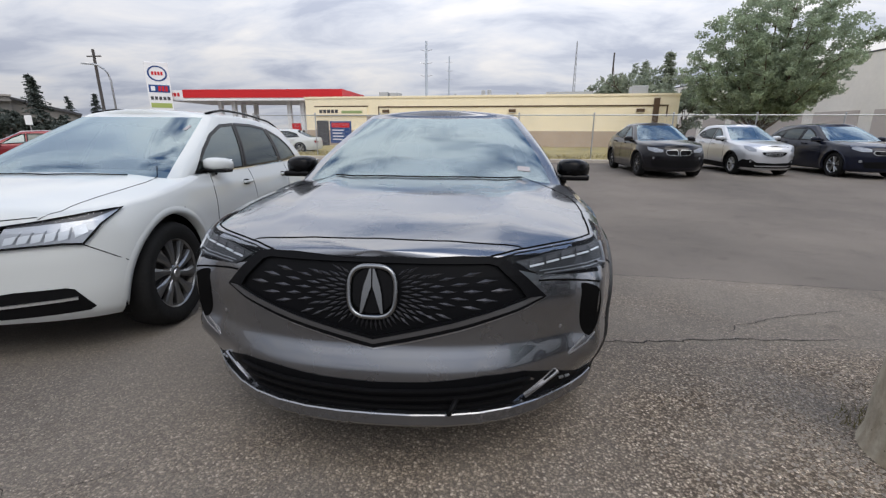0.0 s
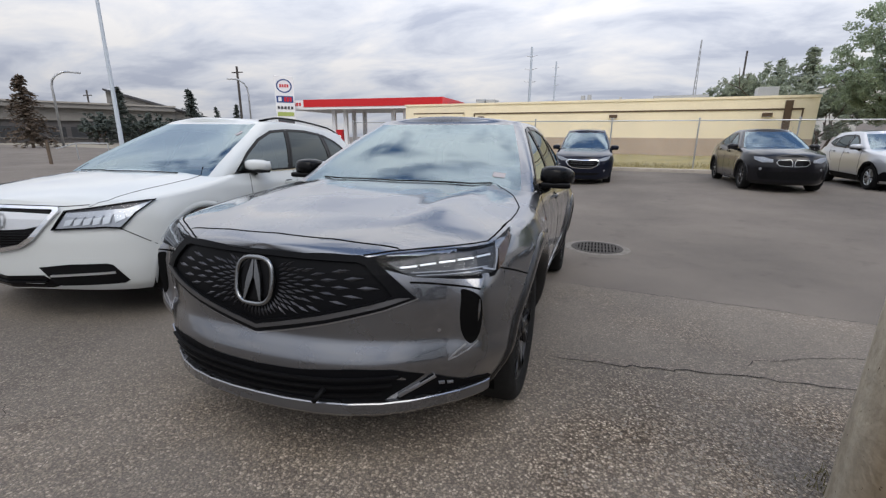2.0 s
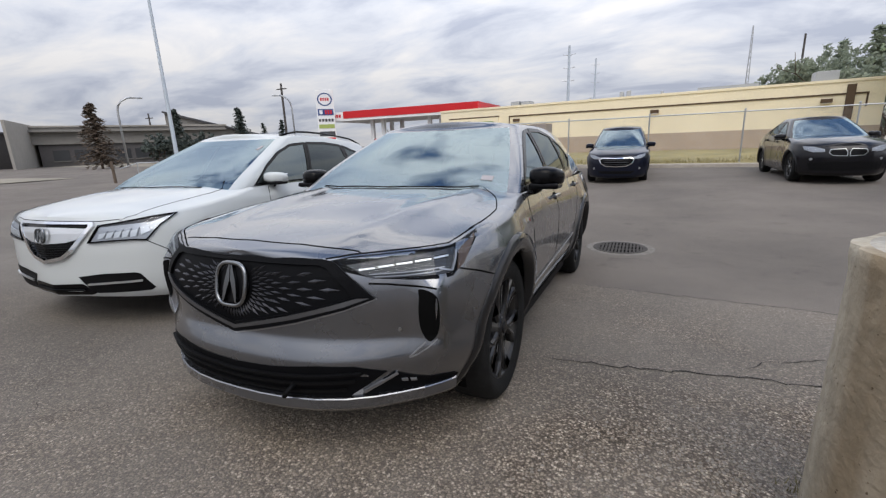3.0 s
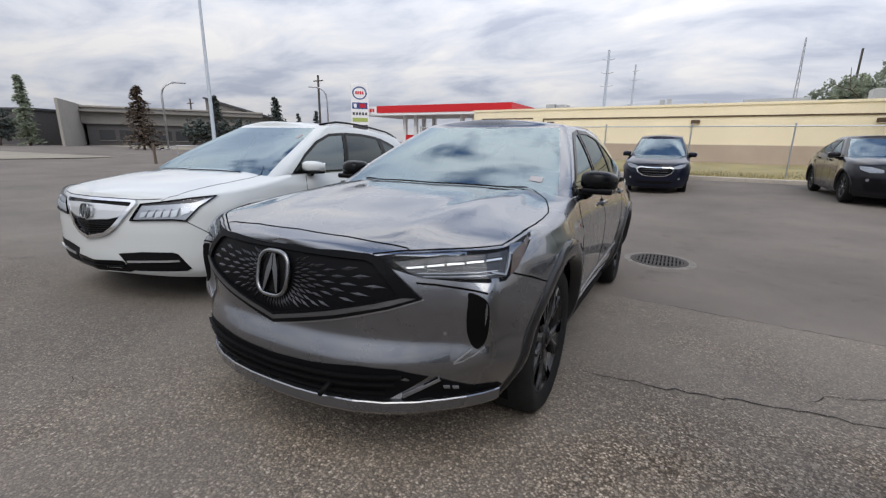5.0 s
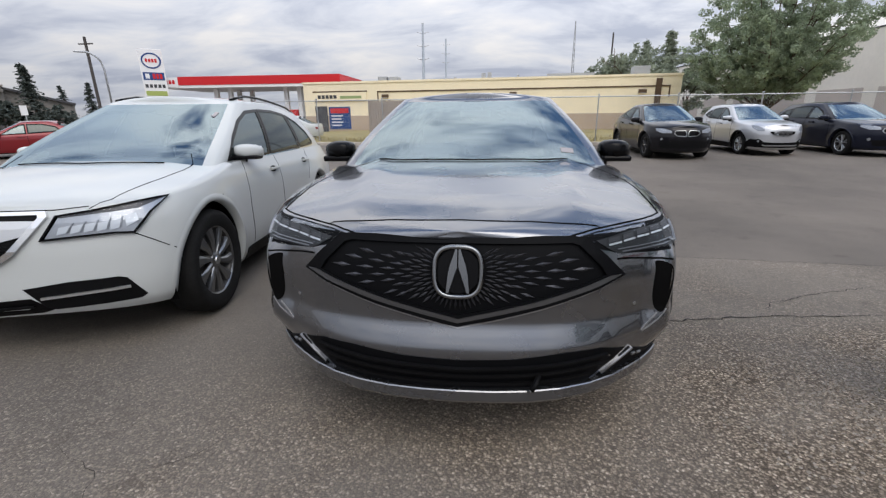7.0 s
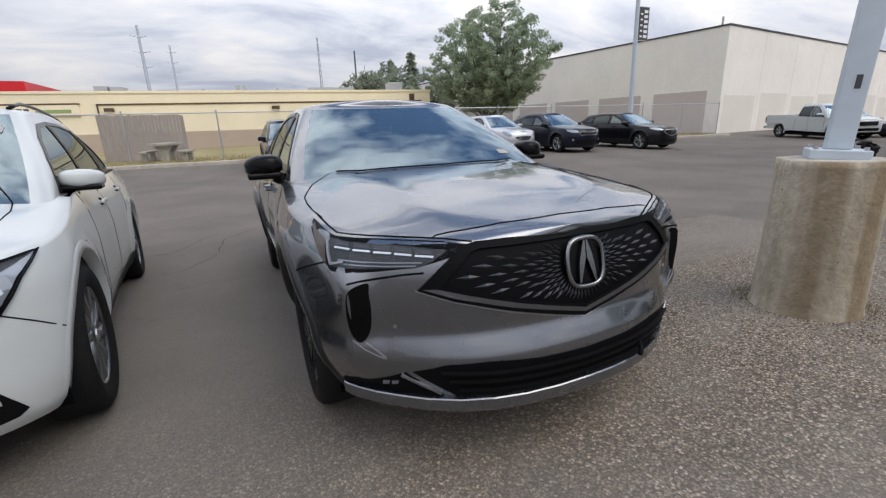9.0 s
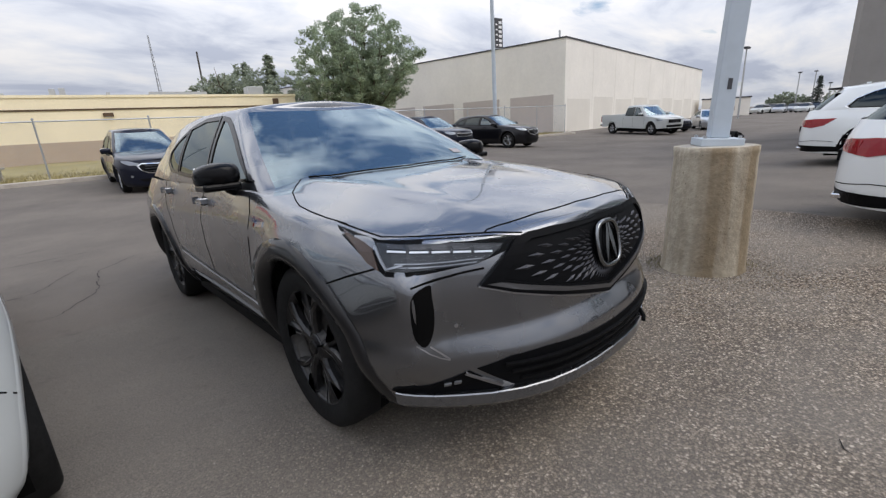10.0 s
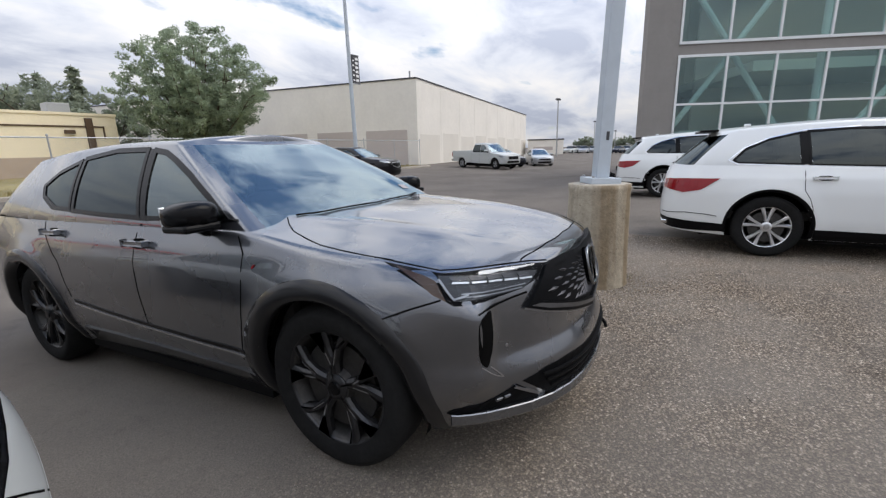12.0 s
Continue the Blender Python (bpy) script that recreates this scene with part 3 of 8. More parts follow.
    for s in (1, -1):
        for k in range(gcount):
            for i in range(gv + 1):
                x, y, z = cab[k, i]
                gid[s, k, i] = gid[1, k, i] if s < 0 and x < 1e-6 else add((s * x, y, z))
        for k in range(gcount - 1):
            for i in range(gv):
                pane = "cabin"
                if tw[-1] and k < gf and tw[k] < S["ws_end"] and 1 <= i < gv - 1:
                    pane = "windscreen"
                elif k >= gf + gs + 2 and 1 <= i < gv - 2:
                    pane = "rear_glass"
                quad(gid[s, k, i], gid[s, k + 1, i], gid[s, k + 1, i + 1], gid[s, k, i + 1], pane, s)
    nroof = 10 if fine else 6
    roof = {}
    for s in (1, -1):
        for k in range(gcount):
            x0, y0, z0 = cab[k, gv]
            for c in range(nroof + 1):
                if c == 0:
                    roof[s, k, c] = gid[s, k, gv]
                    continue
                x = x0 * (1 - c / nroof)
                crown = S["roof_crown"] * min(1.0, x0 / (0.5 * S["gw1"]))
                z = z0 + crown * (1 - (x / max(x0, 1e-6)) ** 2.4)
                roof[s, k, c] = roof[1, k, c] if s < 0 and c == nroof else add((s * x, y0, z))
        for k in range(gcount - 1):
            for c in range(nroof):
                quad(roof[s, k, c], roof[s, k + 1, c], roof[s, k + 1, c + 1], roof[s, k, c + 1], "roof", s)
    return verts, faces, tags


def mesh_of(name, verts, faces, material, parent, label=""):
    used = sorted({i for f in faces for i in f})
    at = {i: n for n, i in enumerate(used)}
    me = bpy.data.meshes.new(name)
    me.from_pydata([verts[i] for i in used], [], [[at[i] for i in f] for f in faces])
    me.polygons.foreach_set("use_smooth", [True] * len(me.polygons))
    me.materials.append(material)
    ob = new(name, me)
    ob.parent = parent
    if label:
        ob["label"] = label
    return ob


SMOKED_FACE = surface("machined_alloy", (0.46, 0.46, 0.47), 0.45, 0.8)


def build_wheel(parent, x, y, r, side, rim_r, material, spokes, twin, width=0.24, fine=True, kind="spokes"):
    """Brake disc and hub, with the tyre and the rim under it."""
    m = Matrix.Translation((x, y, r)) @ Matrix.Rotation(radians(90) * side, 4, "Y")
    sides = 48 if fine else 28
    bm = bmesh.new()
    add_lathe(bm, [(0.01, -0.07), (rim_r * 0.72, -0.07), (rim_r * 0.72, -0.05), (0.01, -0.05)], m, 32)
    add_lathe(bm, [(0.09, -0.06), (0.07, -0.02), (0.01, -0.02)], m, 20)
    wheel = part("wheel", bm, BRAKE_IRON, parent)
    bm = bmesh.new()
    h = width / 2
    prof = [(rim_r - 0.012, -h * 0.8), (rim_r + 0.01, -h * 0.92), ((rim_r + r) / 2, -h), (r - 0.03, -h * 0.95), (r - 0.008, -h * 0.8), (r, -h * 0.5), (r, h * 0.5), (r - 0.008, h * 0.8), (r - 0.03, h * 0.95), ((rim_r + r) / 2 + 0.01, h * 1.0), (rim_r + 0.012, h * 0.92), (rim_r - 0.012, h * 0.82)]
    m2 = m @ Matrix.Translation((0, 0, -h + 0.02))
    add_lathe(bm, prof, m2, sides)
    part("tyre", bm, RUBBER, wheel, smooth=True)
    bm = bmesh.new()
    add_lathe(bm, [(rim_r - 0.03, -width * 0.8), (rim_r - 0.035, -0.025), (rim_r - 0.022, -0.014)], m, sides)
    part("rim_barrel", bm, BRAKE_IRON, wheel, smooth=True)
    bm = bmesh.new()
    add_lathe(bm, [(rim_r - 0.022, -0.014), (rim_r - 0.016, -0.006), (rim_r - 0.004, 0.002), (rim_r + 0.004, -0.008)], m, sides)
    add_lathe(bm, [(0.07, -0.03), (0.06, -0.014), (0.045, -0.006), (0.002, -0.004)], m, 20)

    def arm(line):
        """A spoke with sloping flanks along (radius, angle, width, height)."""
        q = []
        for rr, aa, ww, zz in line:
            c = Vector((rr * math.cos(aa), rr * math.sin(aa), zz))
            t = Vector((-math.sin(aa), math.cos(aa), 0))
            q.append([bm.verts.new(m @ (c + t * ww * u - Vector((0, 0, h)))) for u, h in ((0.5, 0.012), (0.24, 0), (-0.24, 0), (-0.5, 0.012), (-0.5, 0.035), (0.5, 0.035))])
        for a, b in zip(q, q[1:]):
            for i in range(6):
                bm.faces.new((a[i], a[(i + 1) % 6], b[(i + 1) % 6], b[i]))

    faces = []
    for k in range(spokes):
        b = k * math.tau / spokes
        if kind == "forked":
            arm([(0.045, b, 0.060, -0.020), (rim_r * 0.30, b, 0.048, -0.016), (rim_r * 0.52, b, 0.056, -0.014)])
            arm([(rim_r * 0.36, b, 0.034, -0.015), (rim_r * 0.66, b + 0.15, 0.040, -0.010), (rim_r - 0.018, b + 0.25, 0.088, -0.005)])
            arm([(rim_r * 0.36, b, 0.034, -0.015), (rim_r * 0.66, b - 0.17, 0.032, -0.010), (rim_r - 0.018, b - 0.31, 0.060, -0.005)])
            faces += [[(rim_r * 0.60, b + 0.17, 0.010), (rim_r * 0.72, b + 0.20, 0.034), (rim_r - 0.020, b + 0.27, 0.074)],
                      [(rim_r * 0.16, b + 0.10, 0.006), (rim_r * 0.40, b + 0.05, 0.007), (rim_r * 0.60, b + 0.13, 0.008)],
                      [(rim_r * 0.40, b - 0.09, 0.004), (rim_r * 0.70, b - 0.20, 0.006), (rim_r - 0.020, b - 0.38, 0.012)]]
        elif kind == "broad":
            arm([(0.05, b, 0.030, -0.014), (rim_r * 0.55, b + twin * 0.5, 0.052, -0.006), (rim_r - 0.02, b + twin, 0.100, -0.010)])
        else:
            for off in (-twin, twin):
                arm([(0.05, b + off * 0.45, 0.028, -0.014), (rim_r * 0.55, b + off * 0.72, 0.031, -0.012), (rim_r - 0.02, b + off, 0.046, -0.006)])
    bmesh.ops.recalc_face_normals(bm, faces=list(bm.faces))
    part("rim", bm, material, wheel)
    for line in faces:
        bm = bmesh.new()
        q = []
        for rr, aa, ww in line:
            c = Vector((rr * math.cos(aa), rr * math.sin(aa), 0.0015 if rr > rim_r * 0.5 else -0.006))
            t = Vector((-math.sin(aa), math.cos(aa), 0))
            q.append([bm.verts.new(m @ (c + t * ww * 0.5)), bm.verts.new(m @ (c - t * ww * 0.5))])
        for a, b in zip(q, q[1:]):
            bm.faces.new((a[0], a[1], b[1], b[0]))
        bmesh.ops.solidify(bm, geom=list(bm.faces), thickness=0.004)
        bmesh.ops.recalc_face_normals(bm, faces=list(bm.faces))
        part("machined_face", bm, SMOKED_FACE, wheel)
    bm = bmesh.new()
    add_lathe(bm, [(0.034, -0.006), (0.030, 0.002), (0.002, 0.004)], m, 20)
    part("hub_cap", bm, GLOSS_BLACK if kind == "forked" else ALLOY, wheel)
    return wheel


def mirror_of(poly):
    return [(-a, b) for a, b in poly][::-1]


def make_car(name, m, label, S, paint, fine=False, group=""):
    """A car with its body, glass, wheels, cabin and the parts that all cars have. Returns it with its skin."""
    car = thing(name, m, label, "car", group)
    verts, faces, tags = car_skin(S, fine)
    skin = Skin(verts, faces)
    wins = S["windows"]
    holes = wins

    def keep(f, tag):
        c = sum((verts[i] for i in f), Vector()) / len(f)
        if tag == "tub":
            for wy in (S["fa"], S["wb"]):
                if abs(c.x) > 0.55 and math.hypot(c.y - wy, c.z - S["R"]) < S["arch"] + min(0.018, 0.4 * S["arch_trim"]):
                    return False
        if tag == "cabin" and abs(c.x) > 0.3:
            return not any(inside((c.y, c.z), h) for h in holes)
        return True

    groups = {}
    for f, tag in zip(faces, tags):
        if keep(f, tag):
            groups.setdefault(tag if tag in ("windscreen", "rear_glass") else ("roof" if tag == "roof" and S.get("roof_mat") else "body"), []).append(f)
    mesh_of("body", verts, groups["body"], paint, car)
    if "roof" in groups:
        mesh_of("roof_panel", verts, groups["roof"], S["roof_mat"], car, S.get("roof_label", ""))
    ws = mesh_of("windscreen", verts, groups["windscreen"], PANE, car, "clear windscreen reflecting the cloudy sky")
    ws.visible_shadow = False
    rg = mesh_of("rear_window", verts, groups["rear_glass"], PRIVACY, car)
    # side glass with its black surround
    for s in (1, -1):
        fr = side_frame(s)
        for i, p in enumerate(wins):
            panel("side_window", skin, fr, inset(p, 0.006), SIDE_PANE if i == 0 else PRIVACY, car, out=-0.001, thick=0.0, step=0.06 if fine else 0.12, smooth=True)
            panel("window_surround", skin, fr, inset(p, -0.015), GLOSS_BLACK, car, out=0.005, thick=0.010, step=0.05 if fine else 0.12, hole=inset(p, S["surround"]))
    # floor, cabin and wheel housings
    bm = bmesh.new()
    add_box(bm, (-S["W"] + 0.5, -S["fo"] + 0.3, 0.27), (S["W"] - 0.5, -0.4, 0.33))
    add_box(bm, (-S["W"] + 0.16, 0.5, 0.19), (S["W"] - 0.16, S["wb"] - 0.5, 0.25))
    add_box(bm, (-S["W"] + 0.40, S["wb"] - 0.5, 0.19), (S["W"] - 0.40, S["wb"] + S["ro"] - 0.5, 0.25))
    add_box(bm, (-S["W"] + 0.32, -0.5, 0.25), (S["W"] - 0.32, S["wb"] + 0.5, 0.5))
    part("underbody", bm, DARK_PLASTIC, car)
    bm = bmesh.new()
    y0 = S["ws0"]
    add_box(bm, (-S["gw0"] + 0.06, y0 - 0.05, 0.5), (S["gw0"] - 0.06, y0 + 0.55, S["edge"][2][1] - 0.06 if len(S["edge"]) > 2 else 1.0), bevel=0.04)
    add_box(bm, (-S["gw0"] + 0.05, y0 + 0.5, 0.45), (S["gw0"] - 0.05, S["rg0"] - 0.2, 0.55))
    part("dashboard", bm, CABIN, car)
    for row, yy in enumerate((y0 + 1.15, y0 + 2.05)):
        for sx in (-0.38, 0.38):
            bm = bmesh.new()
            add_box(bm, (sx - 0.25, yy - 0.25, 0.5), (sx + 0.25, yy + 0.25, 0.72), bevel=0.06)
            add_box(bm, (sx - 0.24, yy + 0.16, 0.66), (sx + 0.24, yy + 0.32, 1.18), bevel=0.06)
            add_box(bm, (sx - 0.12, yy + 0.2, 1.2), (sx + 0.12, yy + 0.3, 1.36), bevel=0.04)
            part("seat", bm, CABIN, car)
    bm = bmesh.new()
    wc = Vector((0.38, y0 + 0.72, 0.98))
    q = Matrix.Translation(wc) @ Matrix.Rotation(radians(65), 4, "X")
    ring = [[bm.verts.new(q @ Vector(((0.18 + 0.016 * math.cos(b)) * math.cos(a), (0.18 + 0.016 * math.cos(b)) * math.sin(a), 0.016 * math.sin(b)))) for b in (0, 2.1, 4.2)] for a in [k * math.tau / 20 for k in range(20)]]
    for a in range(20):
        for b in range(3):
            bm.faces.new((ring[a][b], ring[(a + 1) % 20][b], ring[(a + 1) % 20][(b + 1) % 3], ring[a][(b + 1) % 3]))
    add_box(bm, (-0.17, -0.04, -0.01), (0.17, 0.04, 0.01), q)
    part("steering_wheel", bm, DARK_PLASTIC, car)
    for wy in (S["fa"], S["wb"]):
        for s in (1, -1):
            bm = bmesh.new()
            a0 = Matrix.Translation((s * (S["track"] - 0.075), wy, S["R"])) @ Matrix.Rotation(radians(90) * s, 4, "Y")
            add_lathe(bm, [(S["arch"] + 0.02, 0.02), (S["arch"] + 0.01, -0.30), (0.05, -0.30)], a0, 32)
            bmesh.ops.bisect_plane(bm, geom=list(bm.verts) + list(bm.edges) + list(bm.faces), plane_co=(0, 0, 0.24), plane_no=(0, 0, -1), clear_outer=True)
            part("wheel_arch_liner", bm, SEAM, car)
            # arch trim
            bm = bmesh.new()
            rows = []
            for k in range(45):
                a = radians(-16 + 212 * k / 44)
                row = []
                for rr in (S["arch"] - 0.012, S["arch"] - 0.004, S["arch"] + 0.02, S["arch"] + S["arch_trim"] - 0.006, S["arch"] + S["arch_trim"]):
                    yy, zz = wy + rr * math.cos(a), S["R"] + rr * math.sin(a)
                    zz = max(zz, 0.21)
                    p, nrm = skin.at(side_frame(s), wy + max(rr, S["arch"] + 0.015) * math.cos(a), max(0.21, S["R"] + max(rr, S["arch"] + 0.015) * math.sin(a)))
                    lift = S.get("arch_lift", 0.012) if S["arch"] < rr < S["arch"] + S["arch_trim"] - 0.003 else (-0.05 if rr < S["arch"] - 0.008 else 0.006 if rr < S["arch"] else -0.003)
                    row.append(bm.verts.new((p.x + s * lift, yy, zz)))
                rows.append(row)
            for a, b in zip(rows, rows[1:]):
                for i in range(4):
                    bm.faces.new((a[i], b[i], b[i + 1], a[i + 1]))
            bmesh.ops.recalc_face_normals(bm, faces=list(bm.faces))
            part("wheel_arch_trim", bm, S.get("arch_mat") or paint, car, smooth=True)
    for wy in (S["fa"], S["wb"]):
        for s in (1, -1):
            build_wheel(car, s * S["track"], wy, S["R"], s, S["rim"], S["rim_mat"], S["spokes"], S["twin"], fine=fine, kind=S["rim_kind"])
    # doors: gaps and handles
    gap = 0.007 if fine else 0.012
    for s in (1, -1):
        fr = side_frame(s)
        for line in S["gaps"]:
            stroke("panel_gap", skin, fr, line, gap, SEAM, car)
        for hy, hz in S["handles"]:
            bm = bmesh.new()
            p, nrm = skin.at(fr, hy, hz)
            add_box(bm, (p.x + s * 0.012, hy - 0.11, hz - 0.014), (p.x + s * 0.035, hy + 0.11, hz + 0.014), bevel=0.008)
            add_box(bm, (p.x - s * 0.01, hy - 0.095, hz - 0.01), (p.x + s * 0.02, hy - 0.07, hz + 0.01))
            add_box(bm, (p.x - s * 0.01, hy + 0.07, hz - 0.01), (p.x + s * 0.02, hy + 0.095, hz + 0.01))
            grip = part("door_handle", bm, S.get("handle_mat") or paint, car)
            # the shaded hollow behind the grip is drawn as a flat black patch
            if fine:
                panel("handle_cup", skin, fr, rounded([(hy - 0.085, hz - 0.030), (hy + 0.06, hz - 0.034), (hy + 0.075, hz + 0.022), (hy - 0.07, hz + 0.026)], 0.4), SEAM, grip, out=0.0015, thick=0.003, step=0.04)
        # door mirror
        my, mz, mx = S["mirror"]
        lx, ly, lz = S["mirror_size"]
        bm = bmesh.new()
        bmesh.ops.create_uvsphere(bm, u_segments=20, v_segments=12, radius=1.0)
        for v in bm.verts:
            x, y, z = v.co
            f = 1.0 - 0.30 * max(0, x)
            x, y, z = power(x, 0.6), power(y, 0.75), power(z, 0.55)
            v.co = (s * (mx + lx * x), my + ly * y * f + 0.03 * (x > 0) * x, mz + lz * (z * f if z > 0 else 0.8 * z * (1 - 0.25 * max(0, -x))))
        bmesh.ops.recalc_face_normals(bm, faces=list(bm.faces))
        mir = part("door_mirror", bm, S.get("mirror_mat") or paint, car, smooth=True)
        bm = bmesh.new()
        add_tube(bm, (s * (mx - 0.05), my + 0.02, mz - 0.06), (s * (S["gw0"] - 0.03), my + 0.03, mz - 0.10), 0.035, 0.045, 10)
        part("mirror_arm", bm, GLOSS_BLACK, mir)
        bm = bmesh.new()
        add_box(bm, (s * mx - 0.75 * lx, my + 0.85 * ly, mz - 0.7 * lz), (s * mx + 0.75 * lx, my + 1.03 * ly, mz + 0.7 * lz), bevel=0.005)
        part("mirror_glass", bm, CHROME, mir)
        bm = bmesh.new()
        add_box(bm, (s * mx - 0.90 * lx, my - 0.88 * ly, mz - 1.04 * lz), (s * mx + 0.84 * lx, my + 0.80 * ly, mz - 0.48 * lz), bevel=0.014)
        part("mirror_base", bm, GLOSS_BLACK, mir)
    return car, skin


def suv_lines(**changes):
    """The lines of a mid-size car; changes replace single ones. Lengths in metres from the front axle on the ground."""
    S = dict(
        fo=0.955, wb=2.89, ro=1.19, W=1.0, D=0.94, Dr=0.55, n=2.5, nr=3.0, vee=0.0, R=0.378, arch=0.425, arch_trim=0.05, flare=0.022, corner=0.0,  fa=0.0, surround=0.028, rim_kind="spokes", mirror_size=(0.135, 0.085, 0.078),
        edge=[(-0.95, 0.90), (-0.5, 0.955), (0.0, 1.02), (0.45, 1.075), (1.2, 1.085), (2.6, 1.11), (4.1, 1.14)],
        sill=[(-0.95, 0.20), (-0.4, 0.20), (0.4, 0.22), (3.0, 0.24), (4.1, 0.30)],
        flank=[(0.18, 0.86), (0.3, 0.925), (0.5, 0.95), (0.75, 0.955), (0.95, 0.935), (1.05, 0.90), (1.15, 0.86)],
        waist=[(-0.95, 1.0), (0.0, 1.0), (1.4, 0.985), (2.9, 1.01), (4.1, 0.95)],
        nose=[(0.18, 0.10), (0.26, 0.01), (0.45, 0.0), (0.63, 0.0), (0.80, 0.03), (0.92, 0.09), (1.0, 0.14)],
        tail=[(0.25, -0.06), (0.5, 0.0), (0.9, -0.03), (1.15, -0.12)],
        hood=[(-0.95, 0.90), (-0.8, 0.955), (-0.5, 1.02), (0.0, 1.085), (0.6, 1.13), (1.0, 1.15)], cowl=0.45, crown=2.6, crease=0.012, crease_x=[(-0.8, 0.42), (0.6, 0.62)],
        ws0=0.36, ws1=1.36, ws_bow=0.05, ws_d=0.30, rg0=3.98, rg1=3.55, gw0=0.86, gw1=0.60, gn=2.8, ws_end=1.02,
        cab_taper=[(0.3, 1.0), (2.4, 1.0), (4.0, 0.90)],
        roof_edge=[(0.5, 1.50), (1.3, 1.545), (2.2, 1.575), (3.2, 1.535), (3.9, 1.46)], roof_crown=0.045,
        windows=[[(0.93, 1.10), (1.30, 1.34), (1.62, 1.465), (1.80, 1.50), (1.80, 1.105)], [(1.87, 1.105), (1.87, 1.505), (2.4, 1.505), (2.80, 1.455), (2.86, 1.125)], [(2.92, 1.13), (2.87, 1.445), (3.2, 1.36), (3.42, 1.22), (3.40, 1.15)]],
        track=0.905, rim=0.265, rim_mat=DARK_ALLOY, spokes=5, twin=0.30,
        gaps=[[(0.62, 0.30), (0.60, 0.7), (0.66, 1.06)], [(1.835, 0.32), (1.835, 1.09)], [(2.36, 0.72), (2.86, 1.0), (2.9, 1.1)]],
        handles=[(1.47, 0.99), (2.52, 1.02)], mirror=(0.83, 1.14, 1.0),
    )
    S.update(changes)
    return S


def placed(x, y, heading=0.0):
    """Stands a car with its front axle at x, y on the ground; heading 0 faces -y, turned anticlockwise."""
    a = radians(heading)
    back = Vector((-math.sin(a), math.cos(a)))
    z0, z1 = gz(x, y), gz(x + back.x * 2.8, y + back.y * 2.8)
    return Matrix.Translation((x, y, z0)) @ Matrix.Rotation(a, 4, "Z") @ Matrix.Rotation(math.atan2(z1 - z0, 2.8), 4, "X")



SMOKED = surface("smoked_chrome", (0.070, 0.070, 0.076), 0.45, 0.6, spec=0.15)
BADGE = surface("badge_chrome", (0.21, 0.215, 0.22), 0.18, 1.0)
GRILLE_BLACK = surface("grille_black", (0.004, 0.0042, 0.005), 0.5, spec=0.06)
BLADE = surface("dark_satin_blade", (0.12, 0.12, 0.125), 0.38, 0.8)
SATIN = surface("satin_trim", (0.30, 0.30, 0.31), 0.35, 0.85)
STICKER = surface("paper_sticker", (0.34, 0.32, 0.32), 0.6)
ARCH_GREY = car_paint("dark_grey_arch_paint", (0.012, 0.012, 0.013), 0.2, 0.5, 1.35)


def oblique(s):
    """A view on to the front corner of a car, half from the front and half from the side."""
    return (Vector((0, 0, 0)), Vector((s * 0.77, 0.64, 0)), Vector((0, 0, 1)), Vector((s * 0.64, -0.77, 0)))


def both(poly):
    """Half an outline, from the middle line outwards and back, closed by its mirror image."""
    return poly + [(-a, b) for a, b in poly[::-1] if a > 1e-6]


def strip(name, pts, material, parent, r=0.006, sides=6, label=""):
    """A thin round bar along points in space."""
    bm = bmesh.new()
    k = len(pts)
    rings = []
    for i in range(k):
        d = (pts[min(i + 1, k - 1)] - pts[max(i - 1, 0)]).normalized()
        u = d.cross(Vector((0, 0, 1)) if abs(d.z) < 0.9 else Vector((0, 1, 0))).normalized()
        w = d.cross(u)
        rings.append([bm.verts.new(pts[i] + u * r * math.cos(a * math.tau / sides) + w * r * math.sin(a * math.tau / sides)) for a in range(sides)])
    for a, b in zip(rings, rings[1:]):
        for j in range(sides):
            bm.faces.new((a[j], a[(j + 1) % sides], b[(j + 1) % sides], b[j]))
    bm.faces.new(rings[0])
    bm.faces.new(rings[-1])
    bmesh.ops.recalc_face_normals(bm, faces=list(bm.faces))
    return part(name, bm, material, parent, label, smooth=True)


